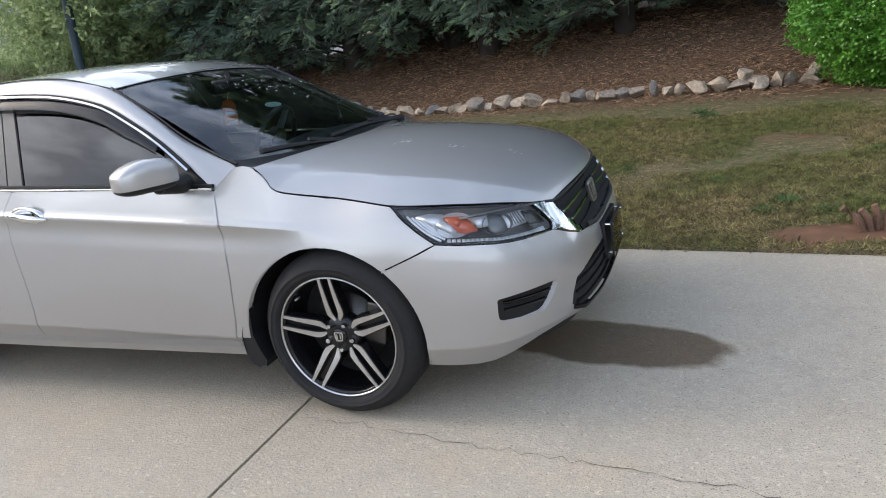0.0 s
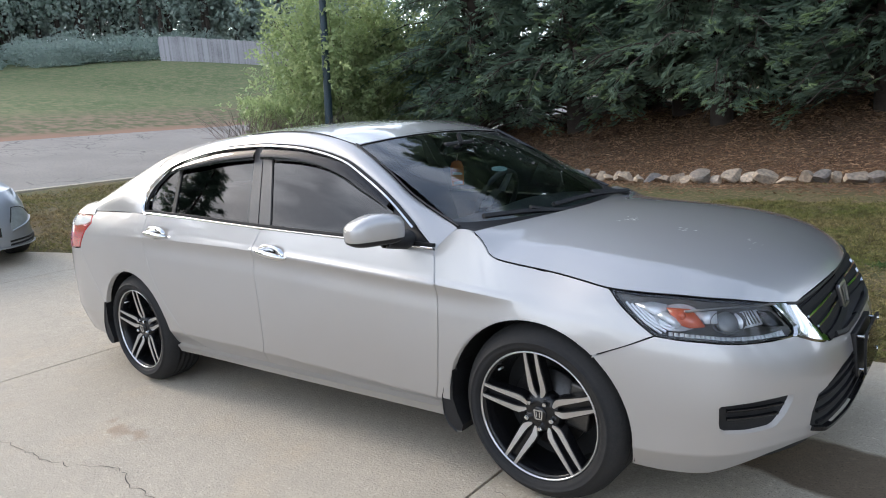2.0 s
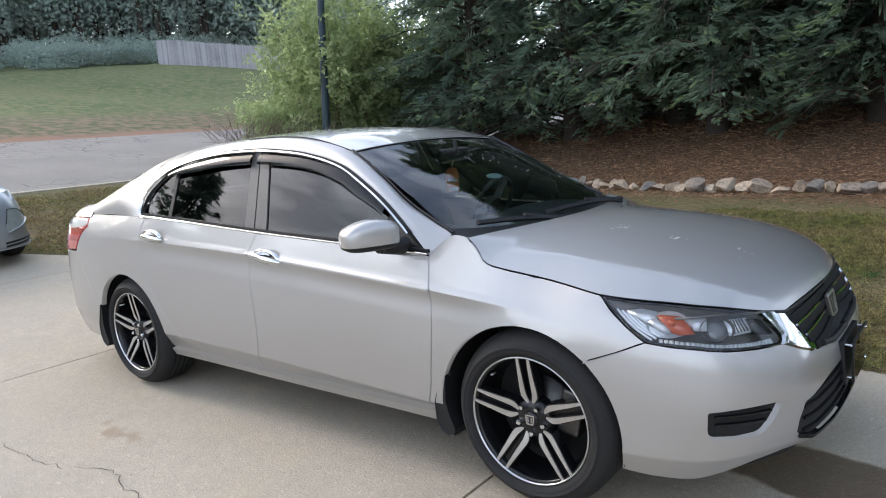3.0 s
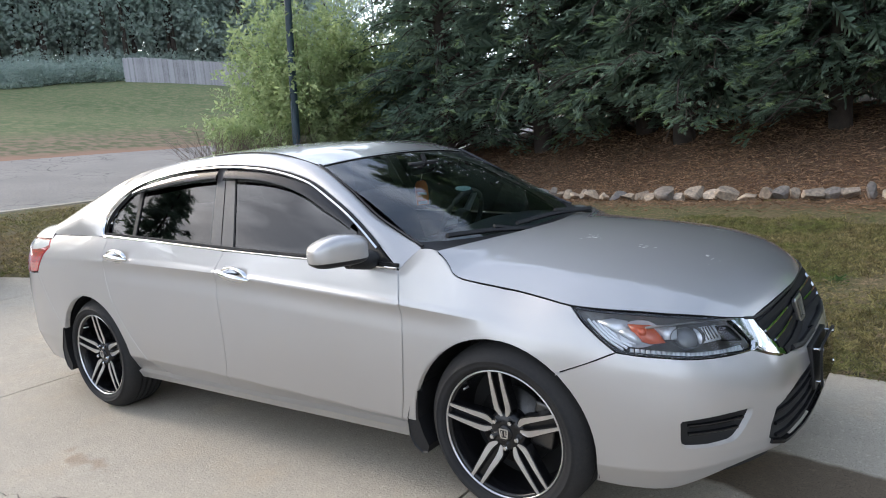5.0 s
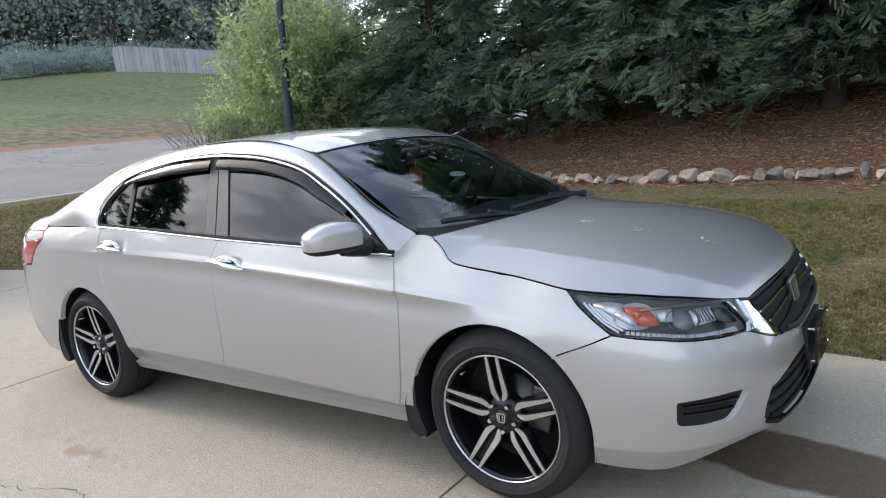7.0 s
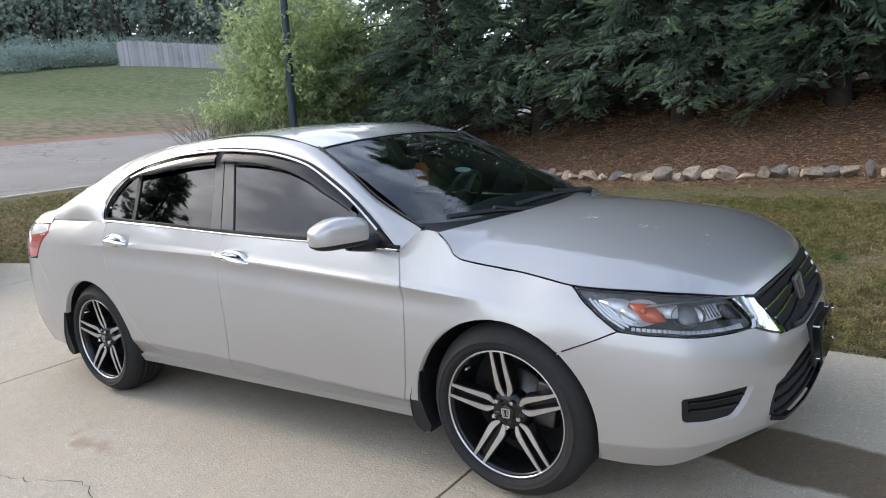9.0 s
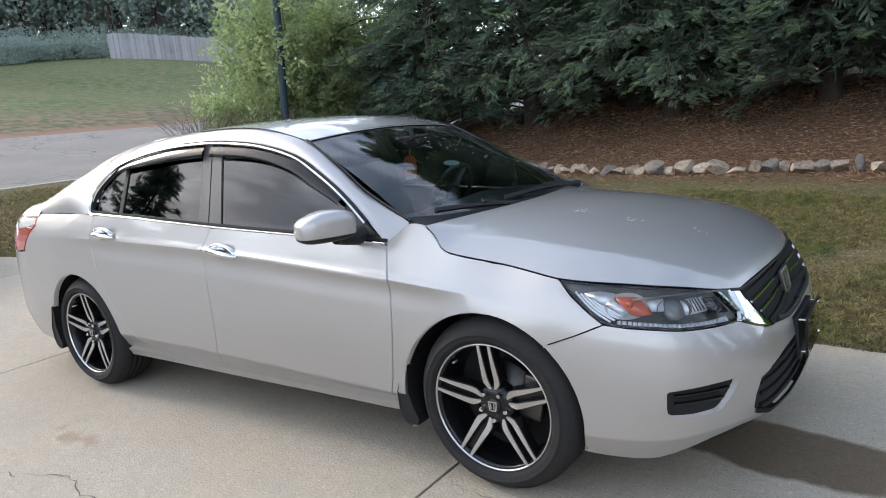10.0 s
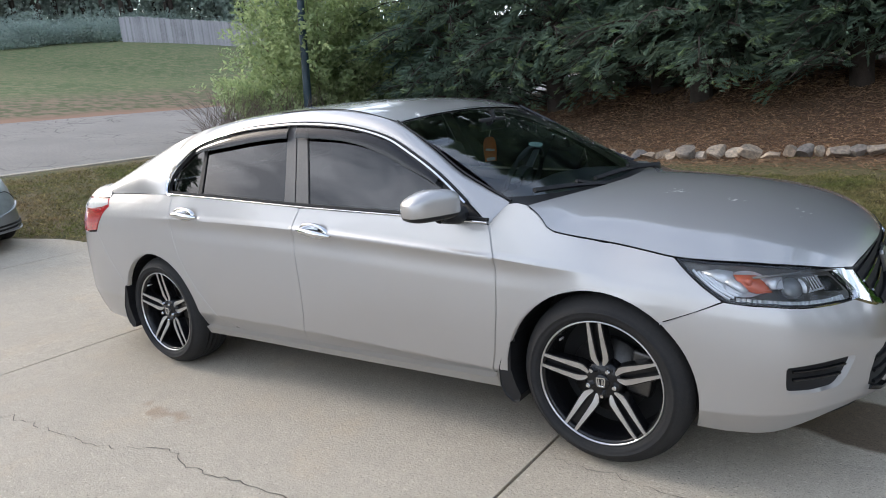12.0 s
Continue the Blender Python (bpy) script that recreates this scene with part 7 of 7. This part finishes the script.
def build_bush(seed, name, stems, height, radius, leaves, size, material, label, spread=0.9, up=0.5, clear=0.1):
    """A loose shrub: arching stems, twigs and leaves clustered along them."""
    rng = np.random.default_rng(seed)
    root = new(name)
    pieces, base, way = [], [], []
    per = leaves // stems
    for k in range(stems):
        a, r = rng.uniform(0, 2 * math.pi), radius * rng.uniform(0.15, 1.0) ** 0.6
        h = height * rng.uniform(0.42, 1.06) * (1.08 - 0.45 * (r / radius) ** 2)
        end = np.array([math.cos(a) * r, math.sin(a) * r, h])
        knee = np.array([math.cos(a) * r * 0.35, math.sin(a) * r * 0.35, h * 0.62])
        ts = np.linspace(0, 1, 7)
        pts = np.array([2 * t * (1 - t) * knee + t * t * end for t in ts])
        pts += rng.normal(0, 0.03, pts.shape) * ts[:, None]
        pieces.append(tube(pts, [0.022 * (1 - t) + 0.004 for t in ts], 4))
        count = max(6, per)
        s = clear + (1 - clear) * rng.uniform(0, 1, count) ** 0.7
        p = np.stack([np.interp(s, ts, pts[:, i]) for i in range(3)], 1)
        clump = rng.normal(0, 1, (max(3, count // 22), 3)) * (0.16 * spread)
        p = p + clump[rng.integers(0, len(clump), count)] + rng.normal(0, 0.075 * spread, (count, 3))
        base.append(p)
        out = unit(p - np.array([0, 0, h * 0.35]))
        way.append(out * 0.6 + rng.normal(0, 0.6, (count, 3)) + np.array([0, 0, up * 0.4]))
    v, f = joined(pieces)
    mesh_object("stem_mass", v, f, TWIG, root)
    base, way = np.concatenate(base), np.concatenate(way)
    n = len(base)
    keep = base[:, 2] > 0.10
    base, way = base[keep], way[keep]
    n = len(base)
    spray_mesh("leaves", base, way, rng.normal(0, 0.6, (n, 3)) + np.array([0, 0, 0.6]), rng.uniform(0.7, 1.3, n) * size, LEAFY, material, root)
    return tagged(root, label, "bush")


bush = build_bush(5, "tall_bush", 64, 4.5, 2.75, 9000, 0.32, BUSH, "tall loose light green bush beside the street", 1.75)
bush.matrix_basis = on_ground(-13.2, 11.1, 0.4)
bush_b = build_bush(6, "tall_bush", 70, 3.9, 2.0, 5000, 0.32, BUSH, "tall green bush between the street and the cedars", 1.5)
bush_b.matrix_basis = on_ground(-12.2, 13.4, 2.0)


def build_shrub(seed, height, radius):
    """A dense clipped shrub: stems inside, leafy twigs over a lumpy dome that reaches the ground."""
    rng = np.random.default_rng(seed)
    root = new("evergreen_shrub")
    stems = []
    for k in range(26):
        a, r = rng.uniform(0, 2 * math.pi), radius * rng.uniform(0.2, 0.8)
        stems.append(tube([(0.1 * math.cos(a), 0.1 * math.sin(a), -0.05), (0.5 * r * math.cos(a), 0.5 * r * math.sin(a), 0.5 * height * rng.uniform(0.6, 1)), (r * math.cos(a), r * math.sin(a), 0.75 * height * rng.uniform(0.4, 1))], [0.025, 0.016, 0.006], 5))
    v, f = joined(stems)
    mesh_object("stem_mass", v, f, TWIG, root)
    n = 11000
    d = unit(rng.normal(0, 1, (n, 3)))
    lump = np.array([1 + 0.13 * noise.noise(Vector(tuple(q * 2.6))) + 0.06 * noise.noise(Vector(tuple(q * 7.0))) for q in d])
    deep = 1 - 0.30 * rng.random(n) ** 2
    p = d * (lump * deep)[:, None] * np.array([radius, radius, height * 0.56]) + np.array([0, 0, height * 0.47])
    p = p[p[:, 2] > 0.03]
    d = unit(p - np.array([0, 0, height * 0.4]))
    m = len(p)
    spray_mesh("leaves", p, d * 0.7 + rng.normal(0, 0.45, (m, 3)) + np.array([0, 0, 0.35]), rng.normal(0, 0.6, (m, 3)) + np.array([0, 0, 0.6]), rng.uniform(0.10, 0.17, m), LEAFY, SHRUB, root)
    return tagged(root, "dense bright green glossy-leaved shrub at the end of the stones", "bush")


shrub = build_shrub(8, 2.2, 1.35)
shrub.matrix_basis = on_ground(3.62, 7.1, 0.0)


def build_twigs(seed):
    rng = np.random.default_rng(seed)
    pieces = []
    for k in range(130):
        a = rng.uniform(0, 2 * math.pi)
        d = np.array([math.cos(a), math.sin(a), 0]) * rng.uniform(0.2, 1.3)
        h = rng.uniform(0.7, 1.6)
        b = np.array([rng.normal(0, 0.35), rng.normal(0, 0.35), -0.05])
        ts = np.linspace(0, 1, 5)
        pts = [b + d * t ** 1.5 + np.array([0, 0, h * t]) + rng.normal(0, 0.03, 3) for t in ts]
        pieces.append(tube(pts, [0.009 * (1 - t) + 0.003 for t in ts], 3))
        for q in range(3):
            s = pts[rng.integers(1, 4)]
            e = s + d * rng.uniform(0.1, 0.4) + rng.normal(0, 0.14, 3) + np.array([0, 0, 0.25])
            pieces.append(tube([s, (s + e) / 2 + rng.normal(0, 0.02, 3), e], [0.005, 0.004, 0.002], 3))
    v, f = joined(pieces)
    root = new("bare_shrub")
    mesh_object("twig_mass", v, f, TWIG, root)
    return tagged(root, "bare grey-brown twiggy shrub in front of the green bush", "bush")


twigs = build_twigs(3)
twigs.matrix_basis = on_ground(-12.9, 7.7)
place_copy(twigs, -12.4, 8.9, 2.0, 0.95)


def build_far_woods():
    """The wooded hill beyond the field: trunks and ragged crowns in one mass."""
    rng = np.random.default_rng(77)
    base, way, size, trunks = [], [], [], []
    for k in range(190):
        full = k < 110
        az = radians(rng.uniform(-80, -43) if full else rng.uniform(-100, 14))
        d = rng.uniform(69, 84) if full else rng.uniform(78, 115)
        x, y = d * math.sin(az), -3 + d * math.cos(az)
        z = ground_height(x, y)
        h, r = rng.uniform(12, 22), rng.uniform(3.5, 6.0)
        trunks.append(tube([(x, y, z - 0.5), (x, y, z + h * 0.5), (x + rng.normal(0, .5), y, z + h * 0.9)], [0.25, 0.18, 0.05], 5))
        blobs = rng.normal(0, 1, (26, 3))
        blobs = unit(blobs) * rng.uniform(0.35, 1.0, (26, 1)) * np.array([r, r, h * 0.48]) + np.array([x, y, z + h * 0.47])
        n = 2100 if full else 400
        c = blobs[rng.integers(0, len(blobs), n)]
        p = c + rng.normal(0, 0.8, (n, 3))
        p[:, 2] = np.maximum(p[:, 2], z + 0.2)
        base.append(p)
        way.append(rng.normal(0, 1, (n, 3)))
        size.append(rng.uniform(0.25, 0.48, n) if full else rng.uniform(0.5, 0.95, n))
    for k in range(170):
        az = radians(rng.uniform(-84, -50))
        d = rng.uniform(61, 68) if az < radians(-58.5) else rng.uniform(66, 70)
        x, y = d * math.sin(az), -3 + d * math.cos(az)
        z = ground_height(x, y)
        n = 520
        wide = rng.uniform(0.7, 1.9)
        p = np.array([x, y, z]) + unit(rng.normal(0, 1, (n, 3))) * rng.uniform(0.7, 1.05, (n, 1)) * np.array([wide, wide, wide * rng.uniform(0.5, 1.0)]) + np.array([0, 0, rng.uniform(0.3, 1.0)])
        p[:, 2] = np.maximum(p[:, 2], z + 0.05)
        base.append(p)
        way.append(rng.normal(0, 1, (n, 3)))
        size.append(rng.uniform(0.12, 0.26, n))
    base, way, size = np.concatenate(base), np.concatenate(way), np.concatenate(size)
    root = tagged(new("far_woods"), "hazy green woods and undergrowth beyond the field", "woods", kind="stuff")
    v, f = joined(trunks)
    mesh_object("trunks", v, f, BARK, root)
    # leaf colour already carries the distance haze
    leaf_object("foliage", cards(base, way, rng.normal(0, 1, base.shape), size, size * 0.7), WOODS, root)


build_far_woods()


def build_fence():
    rng = np.random.default_rng(9)
    root = tagged(new("board_fence"), "weathered grey wooden board fence at the edge of the field", "fence")
    pieces = []
    n = 120
    for k in range(n):
        az = radians(-58.3 + 13.5 * k / n)
        d = 60 - 2.0 * k / n
        x, y = d * math.sin(az), -3 + d * math.cos(az)
        z = ground_height(x, y) - 0.1
        h = 1.98 + rng.normal(0, 0.03)
        t = np.array([math.cos(az), -math.sin(az), 0]) * 0.056
        o = np.array([math.sin(az), math.cos(az), 0]) * 0.012
        c = np.array([x, y, z])
        up = np.array([0, 0, 1.0])
        prof = [(-1, 0), (1, 0), (1, h - 0.06), (0.5, h), (-0.5, h), (-1, h - 0.06)]
        v = [c + t * a + up * b + o for a, b in prof] + [c + t * a + up * b - o for a, b in prof]
        f = [(0, 1, 2, 3, 4, 5), (11, 10, 9, 8, 7, 6)] + [(i, 6 + i, 6 + (i + 1) % 6, (i + 1) % 6) for i in range(6)]
        pieces.append((v, f))
    v, f = joined(pieces)
    tagged(mesh_object("picket_run", v, f, FENCE, root), kind="stuff")


build_fence()


def build_pole():
    root = new("street_light_pole")
    zs = np.linspace(-0.3, 6.2, 10)
    v, f = tube([(0.055 * z, 0.0, z) for z in zs], [0.105 - 0.004 * z for z in zs], 14)
    mesh_object("shaft", v, f, POLE, root, smooth=True)
    v, f = tube([(0, 0, -0.3), (0, 0, 0.02), (0, 0, 0.05)], [0.2, 0.2, 0.13], 14)
    mesh_object("footing", v, f, POLE, root)
    v, f = tube([(0.34, 0, 6.1), (0.36, 0.1, 6.5), (0.36, 0.9, 6.75), (0.36, 1.6, 6.7)], [0.045, 0.045, 0.04, 0.035], 8)
    mesh_object("arm", v, f, POLE, root, smooth=True)
    root.matrix_basis = on_ground(-12.0, 9.3, radians(42))
    tagged(root, "dark painted round steel street light pole", "pole")


build_pole()


# stones along the foot of the bank
def build_stones():
    rng = random.Random(4)
    x, count = -6.4, 0
    spots = []
    while x < 2.45:
        w = rng.choice((0.18, 0.21, 0.25, 0.29, 0.33))
        spots.append((x + w / 2, stone_line(x + w / 2), w, 0.0))
        x += w * rng.uniform(0.80, 0.98)
    spots += [(1.72, stone_line(1.72) + 0.20, 0.24, 0.10), (1.85, stone_line(1.85) - 0.16, 0.2, 0.0), (2.42, stone_line(2.4) - 0.22, 0.26, 0.0), (2.62, 7.72, 0.24, 0.05)]
    for x, y, w, lift in spots:
        bm = bmesh.new()
        bmesh.ops.create_icosphere(bm, subdivisions=3, radius=0.5)
        for k in range(9):
            a = Vector((rng.gauss(0, 1), rng.gauss(0, 1), rng.gauss(0, 0.8))).normalized()
            d = rng.uniform(0.17, 0.32)
            for v in bm.verts:
                over = v.co.dot(a) - d
                if over > 0:
                    v.co -= a * over
        hgt = rng.uniform(0.13, 0.185)
        for v in bm.verts:
            v.co = Vector((v.co.x * w * 1.45, v.co.y * w * 1.2, v.co.z * hgt * 1.45))
        low = min(v.co.z for v in bm.verts)
        ob = part("border_stone", bm, ROCK)
        ob.location = (x, y + rng.uniform(-0.06, 0.06), ground_height(x, y) - low - 0.02 + lift)
        ob.rotation_euler = (rng.uniform(-0.15, 0.15), rng.uniform(-0.15, 0.15), rng.uniform(0, 6.28))
        pale = w > 0.24
        tagged(ob, "pale rough quartz-like rock at the edge of the mulch" if pale else "small rough grey-tan rock in the mulch edging", "stone", "stones edging the bank")


build_stones()


# grass, weeds and litter
def scatter(count, x0, x1, y0, y1, seed, ok):
    rng = np.random.default_rng(seed)
    pts = np.stack([rng.uniform(x0, x1, count), rng.uniform(y0, y1, count)], 1)
    out = []
    for x, y in pts:
        if ok(x, y):
            out.append((x, y, ground_height(x, y) + wavy(x, y) * min(1, max(0, (y - drive_edge(x)) / 1.5))))
    return np.array(out), rng


def lawn_here(x, y):
    e, s = drive_edge(x), stone_line(x)
    if not e - 0.015 < y < s - 0.1:
        return False
    bare = noise.noise(Vector((x * 0.75, y * 0.75, 3))) + 0.35 * noise.noise(Vector((x * 3, y * 3, 1)))
    if ((x - 1.98) / 0.42) ** 2 + ((y - 1.27) / 0.17) ** 2 < 0.6 + 0.6 * random.random():
        return False
    thin = 0.16 - 0.95 * smooth01(s - 2.4, s - 0.6, y)
    return bare < thin + 0.30 * random.random() or y < e + 0.12


def build_grass():
    for name, span, n, seed, big in (("lawn_grass", (-2.5, 4.5, 0.6, 8.0), 300000, 1, 1.0), ("lawn_grass", (-13.5, -2.5, 0.0, 9.0), 80000, 2, 1.7)):
        p, rng = scatter(n, span[0], span[1], span[2], span[3], seed, lawn_here)
        k = len(p)
        w = rng.normal(0, 0.75, (k, 3))
        w[:, 2] = rng.uniform(0.15, 0.9, k)
        v = cards(p, w, rng.normal(0, 1, (k, 3)), rng.uniform(0.020, 0.058, k) * big, rng.uniform(0.004, 0.009, k) * big)
        tagged(leaf_object(name, v, BLADE), "short dry yellow-green lawn grass", "grass", kind="stuff")


def bank_here(x, y):
    return y > stone_line(x) - 1.5 + 1.5 * random.random() ** 0.6


def build_litter():
    p, rng = scatter(90000, -9.5, 5.5, 6.0, 14.0, 5, bank_here)
    k = len(p)
    w = rng.normal(0, 1, (k, 3))
    w[:, 2] = rng.uniform(-0.05, 0.30, k)
    s = rng.normal(0, 0.4, (k, 3))
    s[:, 2] += 0.3
    v = cards(p + np.array([0, 0, 0.008]), w, rng.normal(0, 1, (k, 3)), rng.uniform(0.04, 0.13, k), rng.uniform(0.006, 0.020, k))
    tagged(leaf_object("mulch_litter", v, STRAW), "brown pine straw and dead leaves over the bank", "mulch", kind="stuff")


def build_weed(x, y, s, seed):
    rng = np.random.default_rng(seed)
    n = 80
    a = rng.uniform(0, 6.28, n)
    w = np.stack([np.cos(a), np.sin(a), rng.uniform(0.15, 0.9, n)], 1)
    v = cards(w * 0.01 + rng.normal(0, 0.03, (n, 3)) * np.array([1, 1, 0.2]), w, rng.normal(0, 1, (n, 3)), rng.uniform(0.025, 0.06, n) * s, rng.uniform(0.006, 0.012, n) * s)
    ob = leaf_object("weed", v, WEED)
    ob.location = (x, y, ground_height(x, y) + wavy(x, y) * min(1, max(0, (y - drive_edge(x)) / 1.5)))
    tagged(ob, "low tuft of green weeds in the thin lawn", "weed", "weeds in the lawn")


build_grass()
build_litter()
for i, (x, y, s) in enumerate(((1.75, 1.95, 1.5), (1.58, 1.75, 1.2), (1.95, 1.72, 1.1), (1.35, 2.6, 0.9), (2.95, 1.35, 1.2), (1.25, 5.6, 1.9), (1.15, 5.9, 1.7), (2.5, 3.4, 1.0), (0.6, 3.2, 1.0), (-1.2, 4.2, 1.1))):
    build_weed(x, y, s, 60 + i)


# trees behind the one who films, seen in the car's windows
back = build_conifer(51, 11.0, 3.2, 0.5)
back.matrix_basis = on_ground(-31.0, -12.5, 0.3, 1.25)
tagged(back, "dark tree across the yard mirrored in the car windows", "tree", "trees across the yard")
for x, y, a, s in ((-30.5, -16.5, 2.0, 1.12), (-29.5, -20.5, 4.1, 0.98), (-34.0, -8.0, 5.0, 1.3)):
    place_copy(back, x, y, a, s)


# trees beyond the end of the driveway, mirrored in the chrome beside the grille
for x, y, a, s in ((16.5, -8.0, 0.7, 1.0), (18.0, -3.5, 2.9, 1.15), (17.0, 1.5, 4.6, 1.05), (15.5, 5.5, 1.1, 1.0), (14.0, 9.5, 3.7, 1.1)):
    tagged(place_copy(back, x, y, a, s), "green tree beyond the driveway mirrored in the chrome", "tree", "trees across the yard")


# cracks in the concrete
def build_crack(points, width, seed):
    rng = random.Random(seed)
    path = []
    for (x0, y0), (x1, y1) in zip(points, points[1:]):
        n = max(3, int(math.hypot(x1 - x0, y1 - y0) / 0.035))
        for i in range(n):
            t = i / n
            path.append((x0 + (x1 - x0) * t + rng.gauss(0, 0.006), y0 + (y1 - y0) * t + rng.gauss(0, 0.012)))
    path.append(points[-1])
    verts, faces = [], []
    for i, (x, y) in enumerate(path):
        w = width * rng.uniform(0.3, 1.3)
        verts += [(x, y - w, along(x) + 0.0025), (x, y + w, along(x) + 0.0025)]
    faces = [(2 * i, 2 * i + 2, 2 * i + 3, 2 * i + 1) for i in range(len(path) - 1)]
    ob = mesh_object("crack", verts, faces, CRACK, drive)
    return ob


build_crack([(-0.22, -0.92), (0.27, -0.99), (0.81, -1.05), (1.21, -1.10), (1.52, -1.14), (2.3, -1.3)], 0.0014, 1)
build_crack([(-3.7, -1.86), (-3.06, -1.78), (-2.06, -1.73), (-1.78, -1.60), (-1.58, -1.66), (-1.28, -1.64), (-0.99, -1.63), (-0.45, -1.75)], 0.0022, 2)


def build_stump():
    """What is left of a cut shrub: a few ribbed, broken stems in bare earth."""
    rng = random.Random(12)
    root = tagged(new("stump"), "ribbed red-brown stump of a cut shrub in bare earth", "stump")
    for k in range(6):
        a = 0.35 * (k - 2.5) + rng.gauss(0, 0.06)
        x0 = 0.035 * (k - 2.5)
        h = rng.uniform(0.10, 0.17)
        v, f = tube([(x0, rng.gauss(0, 0.015), -0.03), (x0 + 0.4 * h * math.sin(a), 0, h * 0.6), (x0 + h * math.sin(a), 0, h)], [0.020, 0.022, 0.017], 9)
        mesh_object("stem", v, f, STUMP_BARK, root)
    root.matrix_basis = on_ground(2.17, 1.30, 0.2)


build_stump()
